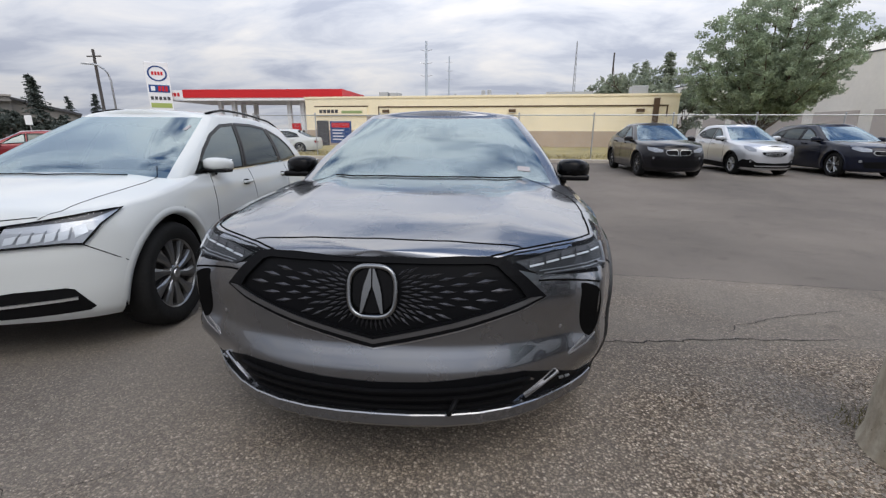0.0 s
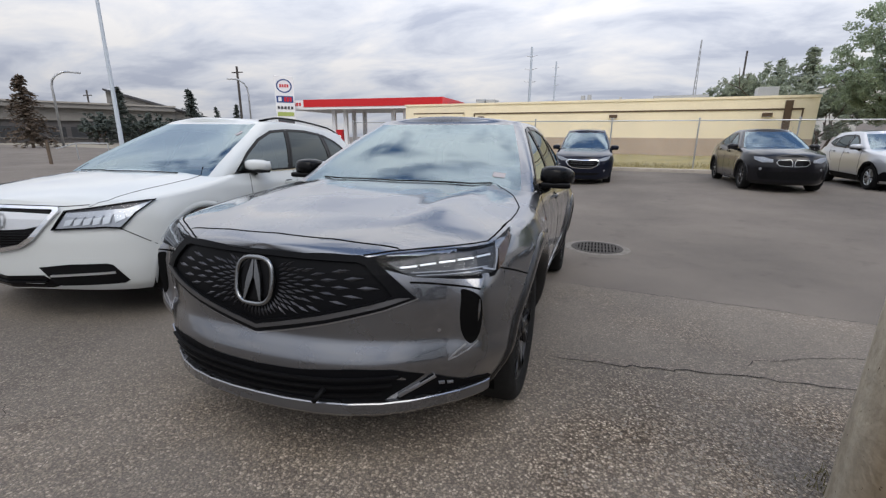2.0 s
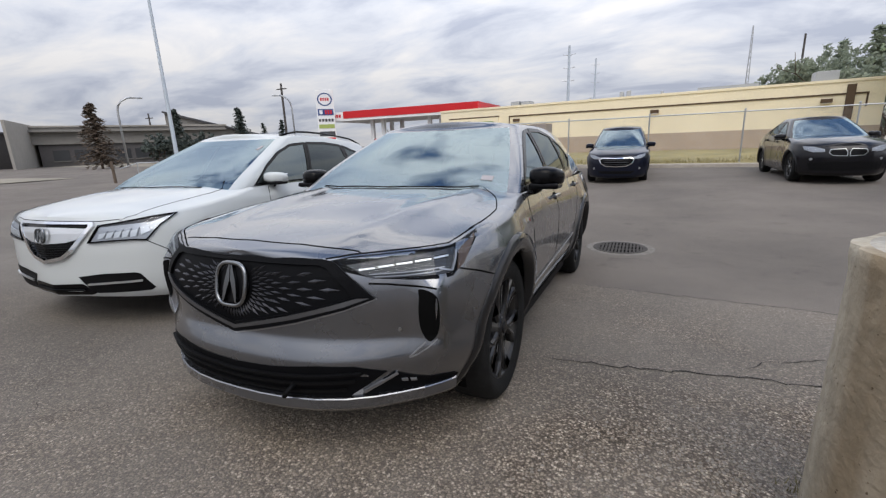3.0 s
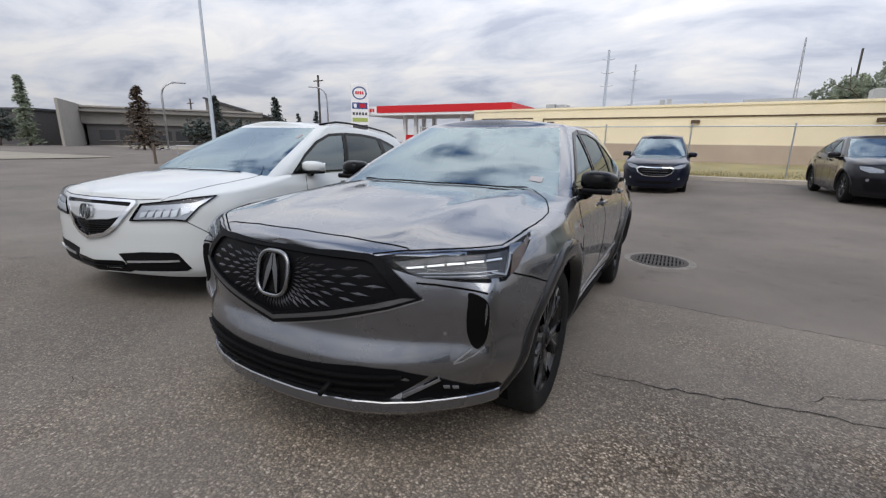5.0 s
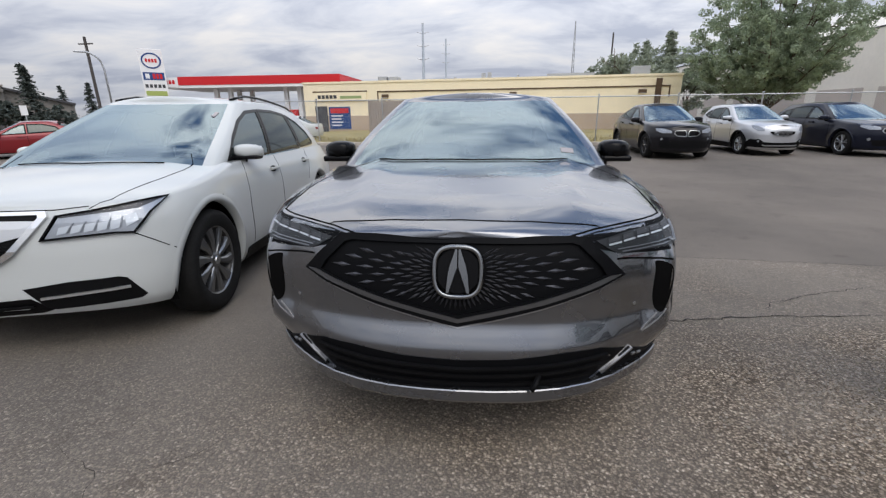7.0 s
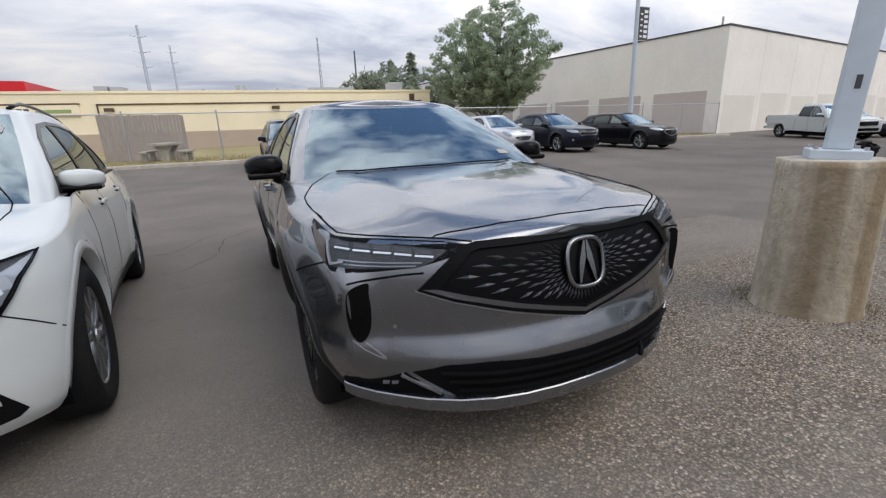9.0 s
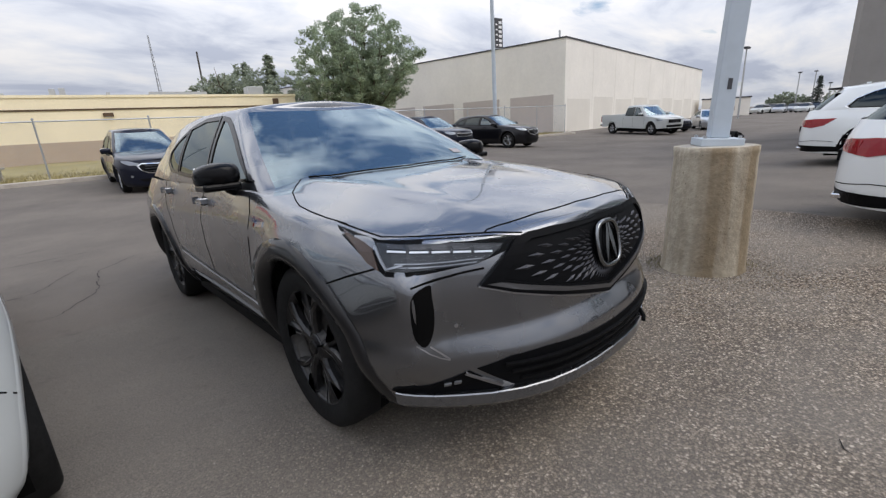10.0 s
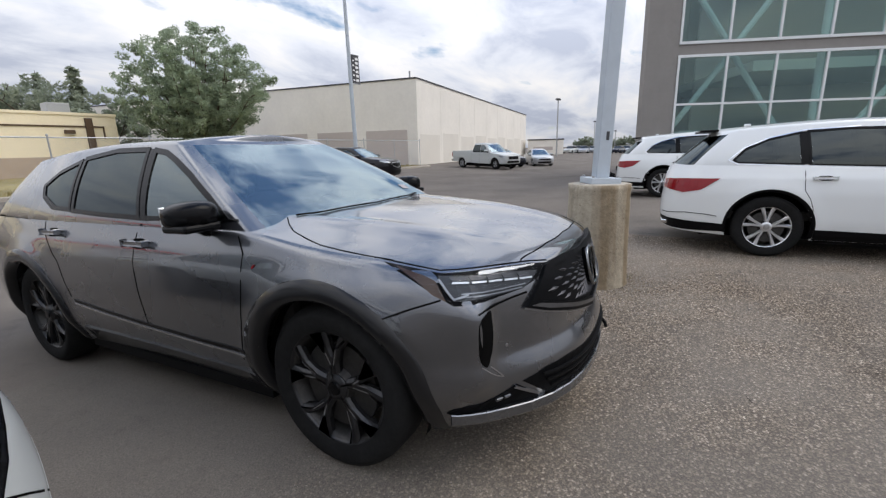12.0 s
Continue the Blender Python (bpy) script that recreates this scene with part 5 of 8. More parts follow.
def white_details(car, sk):
    outer = both([(0.0, 0.545), (0.16, 0.580), (0.25, 0.635), (0.34, 0.735), (0.425, 0.835), (0.415, 0.862), (0.0, 0.868)])
    inner = both([(0.0, 0.575), (0.15, 0.605), (0.225, 0.655), (0.31, 0.745), (0.385, 0.832), (0.38, 0.845), (0.0, 0.850)])
    net = panel("grille", sk, FRONT, outer, GLOSS_BLACK, car, out=0.002, thick=0.004, label="grille with a silver wing over black mesh")
    panel("grille_surround", sk, FRONT, outer, CHROME, net, out=0.022, thick=0.024, hole=inner)
    panel("grille_wing", sk, FRONT, both([(0.0, 0.700), (0.20, 0.712), (0.315, 0.740), (0.372, 0.815), (0.20, 0.822), (0.0, 0.826)]), BRIGHT_ALLOY, net, out=0.020, thick=0.02)
    for k in range(6):
        z0 = 0.592 + 0.018 * k
        w = ease(z0, [(0.58, 0.06), (0.61, 0.15), (0.66, 0.225), (0.70, 0.265)])
        stroke("grille_slat", sk, FRONT, [(-w, z0 + 0.004), (0, z0), (w, z0 + 0.004)], 0.006, DARK_PLASTIC, net, out=0.012, thick=0.01)
    p, nrm = sk.at(FRONT, 0.0, 0.77)
    lead_emblem(car, p + Vector((0, -0.032, 0)), 0.050, 0.056, radians(-8))
    stroke("panel_gap", sk, FRONT, [(-0.60, 0.885), (-0.44, 0.872), (0.0, 0.878), (0.44, 0.872), (0.60, 0.885)], 0.006, SEAM, car)
    for s in (1, -1):
        ob = oblique(s)

        def a_of(x, y):
            return 0.77 * x + 0.64 * y

        lamp = [(a_of(0.383, -0.828), 0.708), (a_of(0.459, -0.780), 0.837), (a_of(0.617, -0.723), 0.858), (a_of(0.794, -0.606), 0.891), (a_of(0.893, -0.454), 0.912), (a_of(0.854, -0.586), 0.829), (a_of(0.796, -0.671), 0.721), (a_of(0.715, -0.720), 0.728), (a_of(0.562, -0.781), 0.720)]
        head = panel("headlamp", sk, ob, lamp, GLOSS_BLACK, car, out=0.002, thick=0.012, step=0.05, label="headlamp with five clear LED cells")
        panel("lamp_bowl", sk, ob, inset(lamp, 0.009), LAMP_SILVER, head, out=0.004, thick=0.003, step=0.05)

        def spot(u, v):
            """A point of the headlamp: u from its inner to its outer end, v from its lower to its upper edge."""
            p, q = Vector(lamp[0]).lerp(Vector(lamp[6]), u), Vector(lamp[1]).lerp(Vector(lamp[3]), u)
            return tuple(p.lerp(q, v))

        panel("lamp_shade", sk, ob, [spot(0.05, 0.90), spot(0.45, 0.86), spot(0.85, 0.82), spot(1.02, 0.80), lamp[4], lamp[3], spot(0.5, 0.99), spot(0.05, 0.98)], LAMP_SHADE, head, out=0.006, thick=0.006, step=0.05)
        for k in range(5):
            u0 = 0.12 + 0.145 * k
            panel("lamp_cell", sk, ob, [spot(u0, 0.50), spot(u0 + 0.125, 0.54), spot(u0 + 0.115, 0.24), spot(u0 + 0.02, 0.20)], LAMP_WHITE, head, out=0.012, thick=0.010)
            panel("cell_divider", sk, ob, [spot(u0 + 0.125, 0.62), spot(u0 + 0.142, 0.62), spot(u0 + 0.135, 0.22), spot(u0 + 0.118, 0.22)], LED_CELL, head, out=0.009, thick=0.006)
        panel("turn_signal", sk, ob, [spot(0.86, 0.62), spot(1.0, 0.66), spot(1.04, 0.40), spot(0.90, 0.25)], LAMP_WHITE, head, out=0.012, thick=0.008)
        lens = panel("lens", sk, ob, inset(lamp, 0.003), LENS, head, out=0.016, thick=0.0, step=0.05)
        lens.visible_shadow = False
        stroke("lamp_rim", sk, ob, lamp + [lamp[0]], 0.007, GLOSS_BLACK, head, out=0.018, thick=0.016)
        # fog slot
        f0 = [(a_of(0.247, -0.864), 0.436), (a_of(0.468, -0.817), 0.463), (a_of(0.700, -0.738), 0.470), (a_of(0.735, -0.719), 0.458), (a_of(0.796, -0.656), 0.335), (a_of(0.769, -0.673), 0.316), (a_of(0.375, -0.816), 0.300), (a_of(0.332, -0.836), 0.318)]
        fog = panel("fog_slot", sk, ob, f0, DARK_PLASTIC, car, out=0.004, thick=0.008)
        stroke("fog_blade", sk, ob, [(a_of(0.324, -0.845), 0.375), (a_of(0.552, -0.790), 0.392), (a_of(0.742, -0.711), 0.403)], 0.014, BRIGHT_ALLOY, fog, out=0.016, thick=0.014)
        stroke("panel_gap", sk, ob, [(a_of(0.796, -0.671), 0.718), (a_of(0.864, -0.610), 0.662), (a_of(0.922, -0.505), 0.589)], 0.006, SEAM, car)
        stroke("panel_gap", sk, TOP, [(s * 0.66, 0.32), (s * 0.715, 0.22), (s * 0.74, 0.05), (s * 0.74, -0.2), (s * 0.715, -0.485), (s * 0.687, -0.648), (s * 0.605, -0.725)], 0.006, SEAM, car)
        sf = side_frame(s)
        panel("sill_cladding", sk, sf, [(0.46, 0.22), (0.46, 0.33), (1.4, 0.345), (2.36, 0.37), (2.36, 0.24)], DARK_PLASTIC, car, out=0.008, thick=0.01)
        panel("pillar_cover", sk, sf, [(1.415, 1.092), (1.635, 1.535), (1.705, 1.54), (1.485, 1.094)], GLOSS_BLACK, car, out=0.002, thick=0.004)
        panel("pillar_cover", sk, sf, [(2.445, 1.132), (2.475, 1.53), (2.565, 1.52), (2.535, 1.138)], GLOSS_BLACK, car, out=0.002, thick=0.004)
        stroke("window_trim", sk, sf, [(0.48, 1.072), (1.4, 1.082), (2.4, 1.118), (3.18, 1.15), (3.25, 1.19)], 0.010, CHROME, car, out=0.006)
    mouth = panel("lower_intake", sk, FRONT, both([(0.0, 0.368), (0.27, 0.378), (0.36, 0.300), (0.30, 0.282), (0.0, 0.278)]), GLOSS_BLACK, car, out=0.003, thick=0.008)
    stroke("slat", sk, FRONT, [(-0.28, 0.33), (0, 0.325), (0.28, 0.33)], 0.012, DARK_PLASTIC, mouth, out=0.018, thick=0.016)
    roof_rails(car, sk, 1.35, 3.3, GLOSS_BLACK)
    for a, b in (((-0.54, 0.115), (0.02, 0.02)), ((0.0, 0.02), (0.54, 0.12))):
        pts = []
        for k in range(9):
            h = sk.at(TOP, a[0] + (b[0] - a[0]) * k / 8, a[1] + (b[1] - a[1]) * k / 8 + 0.03)
            pts.append(h[0] + Vector((0, -0.004, 0.006)))
        strip("wiper", pts, DARK_PLASTIC, car, 0.005)
    p = [sk.at(FRONT, a, b) for a, b in ((0.560, 1.445), (0.592, 1.437), (0.592, 1.480), (0.565, 1.487))]
    bm = bmesh.new()
    bm.faces.new([bm.verts.new(q + nn * 0.004) for q, nn in p])
    part("windscreen_sticker", bm, STICKER, car)


white, white_skin = make_car("suv", placed(-2.846, 0.497, 6.65), "white SUV with a silver wing grille and bright alloy wheels", WHITE_LINES, WHITE_PAINT, True)
white_details(white, white_skin)


# ---- cars further off ----
def car_face(car, sk, grilles, lamp, mouth, frame_mat=LAMP_WHITE, lamp_mat=LAMP_WHITE, bars=3, edge=0.014, fogs=(), bar_mat=None):
    """Front of a car seen from some way off: grilles, headlamps, lower mouth and fog lamps."""
    for g in grilles:
        net = panel("grille", sk, FRONT, g, GLOSS_BLACK, car, out=0.004, thick=0.008, step=0.1)
        panel("grille_surround", sk, FRONT, g, frame_mat, net, out=0.018, thick=0.016, step=0.1, hole=inset(g, edge))
        lo, hi = min(q[1] for q in g), max(q[1] for q in g)
        xs = [q[0] for q in g]
        for k in range(1, bars + 1):
            z = lo + (hi - lo) * k / (bars + 1)
            w = (max(xs) - min(xs)) * 0.34
            c = (max(xs) + min(xs)) / 2
            stroke("grille_bar", sk, FRONT, [(c - w, z), (c + w, z)], 0.012, bar_mat or SMOKED, net, out=0.012, thick=0.01, step=0.1)
    for s in (1, -1):
        ob = oblique(s)
        head = panel("headlamp", sk, ob, lamp, lamp_mat, car, out=0.006, thick=0.012, step=0.08)
        mid = inset(lamp, 0.022)
        panel("lamp_unit", sk, ob, mid, LED_CELL, head, out=0.009, thick=0.006, step=0.1)
        lens = panel("lens", sk, ob, inset(lamp, 0.004), LENS, head, out=0.014, thick=0.0, step=0.1)
        lens.visible_shadow = False
        for fx, fz, r in fogs:
            p, nrm = sk.at(FRONT, s * fx, fz)
            bm = bmesh.new()
            add_tube(bm, p - nrm * 0.01, p + nrm * 0.012, r, r * 0.9, 16)
            part("fog_lamp", bm, LAMP_GREY, car)
    panel("lower_grille", sk, FRONT, mouth, DARK_PLASTIC, car, out=0.006, thick=0.008, step=0.1)
    stroke("panel_gap", sk, FRONT, [(-0.5, 0.90), (0, 0.925), (0.5, 0.90)], 0.012, SEAM, car, step=0.1)


def sweep(a0, z0, a1, z1, h):
    """A headlamp that runs from its inner end a0, z0 to its outer end a1, z1."""
    return [(a0, z0), (a0 + 0.02, z0 + h * 0.6), ((a0 + a1) / 2, (z0 + z1) / 2 + h * 0.7), (a1, z1 + h * 0.35), (a1 - 0.06, z1 - h * 0.35), ((a0 + a1) / 2 - 0.02, (z0 + z1) / 2 - h * 0.5)]


COMPACT_LINES = suv_lines(fo=0.90, wb=2.80, ro=1.0, W=0.95, roof_edge=[(0.5, 1.60), (1.3, 1.66), (2.2, 1.68), (3.2, 1.62), (3.8, 1.53)], gw1=0.64, rim_mat=ALLOY, spokes=5, twin=0.2)
compact, compact_skin = make_car("suv", placed(0.78, 13.8), "black compact SUV with a chrome-edged grille, parked nose out", COMPACT_LINES, NAVY_PAINT, group="parked cars")
car_face(compact, compact_skin, [both([(0.0, 0.56), (0.30, 0.575), (0.46, 0.66), (0.53, 0.78), (0.42, 0.85), (0.0, 0.835)])], sweep(-0.14, 0.80, 0.38, 0.90, 0.09), both([(0.0, 0.34), (0.45, 0.35), (0.55, 0.43), (0.0, 0.43)]), fogs=((0.68, 0.50, 0.035),), frame_mat=CHROME, edge=0.022, lamp_mat=LAMP_GREY)
COUPE_LINES = suv_lines(fo=0.86, wb=2.93, ro=1.05, W=0.99, ws1=1.40, rg0=4.0, rg1=2.75, gw1=0.60, roof_edge=[(0.5, 1.52), (1.4, 1.60), (2.0, 1.61), (2.8, 1.52), (3.9, 1.24)], rim_mat=DARK_ALLOY, edge=[(-0.95, 0.90), (-0.5, 0.97), (0.0, 1.04), (0.45, 1.09), (1.2, 1.10), (2.6, 1.15), (4.1, 1.18)], hood=[(-0.95, 0.90), (-0.8, 0.97), (-0.5, 1.05), (0.0, 1.12), (0.6, 1.15), (1.0, 1.16)],
    windows=[[(0.93, 1.13), (1.30, 1.36), (1.62, 1.50), (1.80, 1.53), (1.80, 1.13)], [(1.87, 1.13), (1.87, 1.53), (2.3, 1.51), (2.75, 1.40), (2.80, 1.18)], [(2.86, 1.19), (2.82, 1.38), (3.1, 1.30), (3.2, 1.23)]])
coupe, coupe_skin = make_car("suv", placed(6.0, 12.3), "black coupe-backed SUV with a twin chrome-edged grille", COUPE_LINES, BLACK_PAINT, group="parked cars")
kid = [(0.025, 0.67), (0.29, 0.685), (0.365, 0.76), (0.33, 0.835), (0.06, 0.845), (0.015, 0.76)]
car_face(coupe, coupe_skin, [kid, mirror_of(kid)], sweep(-0.17, 0.775, 0.32, 0.87, 0.11), both([(0.0, 0.33), (0.65, 0.34), (0.72, 0.52), (0.4, 0.55), (0.0, 0.55)]), bars=0, edge=0.010, frame_mat=ALLOY, lamp_mat=LAMP_GREY, fogs=((0.66, 0.60, 0.035),))
SMALL_LINES = suv_lines(arch_mat=DARK_PLASTIC, arch_trim=0.055, fo=0.86, wb=2.555, ro=0.86, W=0.89, D=0.85, R=0.34, rim=0.235, arch=0.39, track=0.81, rim_mat=ALLOY, spokes=6, twin=0.2,
    flank=[(0.18, 0.76), (0.3, 0.82), (0.5, 0.855), (0.75, 0.865), (0.95, 0.845), (1.05, 0.81), (1.15, 0.77)], gw0=0.77, gw1=0.54, ws0=0.24, ws1=1.18, rg0=3.25, rg1=2.95,
    roof_edge=[(0.5, 1.50), (1.2, 1.56), (2.0, 1.58), (2.8, 1.53), (3.3, 1.46)], mirror=(0.74, 1.15, 0.91), cab_taper=[(0.3, 1.0), (2.0, 1.0), (3.3, 0.92)],
    windows=[[(0.80, 1.10), (1.15, 1.34), (1.40, 1.455), (1.56, 1.48), (1.56, 1.11)], [(1.62, 1.11), (1.62, 1.485), (2.1, 1.475), (2.32, 1.44), (2.40, 1.15)], [(2.46, 1.17), (2.40, 1.42), (2.65, 1.36), (2.78, 1.24)]],
    gaps=[[(0.55, 0.30), (0.53, 0.7), (0.58, 1.04)], [(1.59, 0.32), (1.59, 1.09)], [(2.15, 0.7), (2.4, 0.95), (2.43, 1.1)]], handles=[(1.35, 0.97), (2.2, 1.0)])
small, small_skin = make_car("suv", placed(9.2, 13.2), "silver subcompact SUV with dark lower cladding", SMALL_LINES, SILVER_PAINT, group="parked cars")
car_face(small, small_skin, [both([(0.0, 0.60), (0.22, 0.615), (0.34, 0.68), (0.38, 0.755), (0.0, 0.765)])], sweep(-0.10, 0.76, 0.30, 0.90, 0.13), both([(0.0, 0.26), (0.62, 0.27), (0.72, 0.30), (0.73, 0.49), (0.60, 0.53), (0.46, 0.43), (0.0, 0.415)]), fogs=((0.60, 0.46, 0.035),), bar_mat=ALLOY, bars=3, frame_mat=ALLOY, edge=0.010, lamp_mat=LAMP_GREY)
stroke("skid_bar", small_skin, FRONT, [(-0.50, 0.345), (-0.44, 0.325), (0.44, 0.325), (0.50, 0.345)], 0.035, ALLOY, small, out=0.016, thick=0.014, step=0.1)
for s in (1, -1):
    panel("sill_cladding", small_skin, side_frame(s), [(0.40, 0.22), (0.40, 0.36), (1.3, 0.375), (2.16, 0.39), (2.16, 0.24)], DARK_PLASTIC, small, out=0.010, thick=0.012, step=0.12)
    panel("corner_cladding", small_skin, side_frame(s), [(-0.68, 0.28), (-0.70, 0.50), (-0.52, 0.53), (-0.40, 0.42), (-0.37, 0.28)], DARK_PLASTIC, small, out=0.008, thick=0.010, step=0.08)
MIDSIZE_LINES = suv_lines(fo=0.92, wb=2.78, ro=1.06, W=0.945, rim_mat=ALLOY, spokes=5, twin=0.22, roof_edge=[(0.5, 1.52), (1.3, 1.58), (2.2, 1.61), (3.2, 1.56), (3.8, 1.48)])
midsize, midsize_skin = make_car("suv", placed(12.2, 12.9), "dark blue mid-size SUV with a chrome-edged grille", MIDSIZE_LINES, NAVY_PAINT, group="parked cars")
car_face(midsize, midsize_skin, [both([(0.0, 0.69), (0.40, 0.70), (0.46, 0.76), (0.42, 0.83), (0.0, 0.82)])], sweep(-0.15, 0.80, 0.38, 0.92, 0.12), both([(0.0, 0.32), (0.58, 0.33), (0.64, 0.50), (0.0, 0.52)]), fogs=((0.68, 0.52, 0.045),), frame_mat=ALLOY, lamp_mat=LAMP_GREY)
BLACK_LINES = suv_lines(fo=0.93, wb=2.75, ro=1.06, W=0.95, rim_mat=ALLOY, spokes=5, twin=0.25, roof_edge=[(0.5, 1.50), (1.3, 1.55), (2.2, 1.57), (3.2, 1.51), (3.8, 1.42)])
dark, dark_skin = make_car("suv", placed(16.3, 12.3, 4), "black SUV with a pentagon grille and bright wheels", BLACK_LINES, BLACK_PAINT, group="parked cars")
car_face(dark, dark_skin, [both([(0.0, 0.58), (0.30, 0.65), (0.46, 0.76), (0.36, 0.85), (0.0, 0.86)])], sweep(-0.16, 0.83, 0.40, 0.92, 0.08), both([(0.0, 0.32), (0.5, 0.33), (0.58, 0.44), (0.0, 0.47)]))
lead_emblem(dark, dark_skin.at(FRONT, 0, 0.76)[0] + Vector((0, -0.03, 0)), 0.07, 0.075)

REAR_LINES = dict(WHITE_LINES)
REAR_LINES.update(arch_mat=DARK_PLASTIC, arch_trim=0.030, rim_mat=BRIGHT_ALLOY, rim_kind="spokes", spokes=5, twin=0.24, gaps=[[(0.62, 0.34), (0.58, 0.7), (0.60, 0.95), (0.64, 1.06)], [(1.46, 0.34), (1.45, 1.08)], [(2.40, 0.36), (2.40, 0.62), (2.44, 0.74), (2.50, 0.84), (2.51, 1.12)]])
rear_a, rear_a_skin = make_car("suv", placed(5.42, -5.07, 2.0), "white SUV with red tail lamps and bright five-spoke wheels", REAR_LINES, BRIGHT_WHITE_PAINT, True)
tail_details(rear_a, rear_a_skin, REAR_LINES)
REAR_B = dict(REAR_LINES)
rear_b, rear_b_skin = make_car("suv", placed(11.75, -3.7, 2.0), "white SUV with red tail lamps, parked beside the dealership", REAR_B, BRIGHT_WHITE_PAINT)
tail_details(rear_b, rear_b_skin, REAR_B)
for c, k in ((rear_a, rear_a_skin), (rear_b, rear_b_skin)):
    for s in (1, -1):
        stroke("window_trim", k, side_frame(s), [(0.48, 1.072), (1.4, 1.082), (2.4, 1.118), (3.18, 1.15), (3.28, 1.20), (3.12, 1.345), (2.88, 1.455), (2.5, 1.545), (2.0, 1.565)], 0.014, CHROME, c, out=0.006)
        panel("sill_cladding", k, side_frame(s), [(0.46, 0.22), (0.46, 0.33), (1.4, 0.345), (2.36, 0.37), (2.36, 0.24)], DARK_PLASTIC, c, out=0.008, thick=0.01)
        panel("pillar_cover", k, side_frame(s), [(1.415, 1.092), (1.635, 1.535), (1.705, 1.54), (1.485, 1.094)], GLOSS_BLACK, c, out=0.002, thick=0.004)
        panel("pillar_cover", k, side_frame(s), [(2.445, 1.132), (2.475, 1.53), (2.565, 1.52), (2.535, 1.138)], GLOSS_BLACK, c, out=0.002, thick=0.004)
    bm = bmesh.new()
    add_box(bm, (-0.012, 2.97, 1.62), (0.012, 3.05, 1.665), bevel=0.010)
    part("roof_aerial", bm, BRIGHT_WHITE_PAINT, c)

SEDAN = dict(
    fo=0.92, wb=2.72, ro=1.0, W=0.90, R=0.325, rim=0.225, arch=0.37, track=0.82, D=0.85, rim_mat=ALLOY, spokes=5, twin=0.2,
    flank=[(0.15, 0.77), (0.3, 0.84), (0.5, 0.87), (0.7, 0.875), (0.85, 0.85), (0.95, 0.80)],
    edge=[(-0.95, 0.70), (-0.5, 0.76), (0.0, 0.82), (0.45, 0.88), (1.2, 0.90), (2.6, 0.93), (3.7, 0.96)],
    hood=[(-0.95, 0.70), (-0.8, 0.76), (-0.5, 0.83), (0.0, 0.89), (0.6, 0.93), (1.0, 0.95)], ws0=0.32, ws1=1.32, rg0=3.55, rg1=2.55, gw0=0.79, gw1=0.54,
    roof_edge=[(0.5, 1.28), (1.3, 1.355), (2.0, 1.37), (2.8, 1.29), (3.6, 1.02)], nose=[(0.15, 0.1), (0.24, 0.0), (0.5, 0.0), (0.68, 0.04), (0.8, 0.12)], tail=[(0.25, -0.06), (0.5, 0.0), (0.8, -0.02), (0.96, -0.08)],
    windows=[[(0.80, 0.92), (1.15, 1.14), (1.42, 1.26), (1.56, 1.28), (1.56, 0.93)], [(1.62, 0.93), (1.62, 1.285), (2.1, 1.27), (2.5, 1.16), (2.66, 0.98)]],
    gaps=[[(0.55, 0.28), (0.55, 0.87)], [(1.59, 0.28), (1.59, 0.91)], [(2.15, 0.6), (2.5, 0.9)]], handles=[(1.38, 0.80), (2.35, 0.82)], mirror=(0.72, 0.95, 0.93), cab_taper=[(0.3, 1.0), (2.0, 1.0), (3.6, 0.88)],
)
for spot, label, paint in ((placed(-19.9, 13.4, -52), "red sedan with black grille, parked across the drive", RED_PAINT), (placed(-13.2, 22.6, -84), "white sedan parked by the filling station", WHITE_PAINT), (placed(34.4, 8.9, -60), "pale silver sedan parked in the far bays", SILVER_PAINT), (placed(31.8, 10.5, -30), "dark grey sedan parked beside the pickup", NAVY_PAINT)):
    c, k = make_car("sedan", spot, label, suv_lines(**SEDAN), paint)
    car_face(c, k, [both([(0.0, 0.50), (0.42, 0.51), (0.50, 0.57), (0.40, 0.62), (0.0, 0.61)])], sweep(-0.12, 0.60, 0.36, 0.68, 0.08), both([(0.0, 0.24), (0.5, 0.25), (0.58, 0.38), (0.0, 0.40)]), frame_mat=GLOSS_BLACK)
    end = SEDAN["wb"] + SEDAN["ro"]
    for s in (1, -1):
        panel("tail_lamp", k, BACK, [(s * 0.45, 0.76), (s * 0.74, 0.78), (s * 0.74, 0.66), (s * 0.5, 0.66)], LAMP_RED, c, out=0.008, thick=0.01)


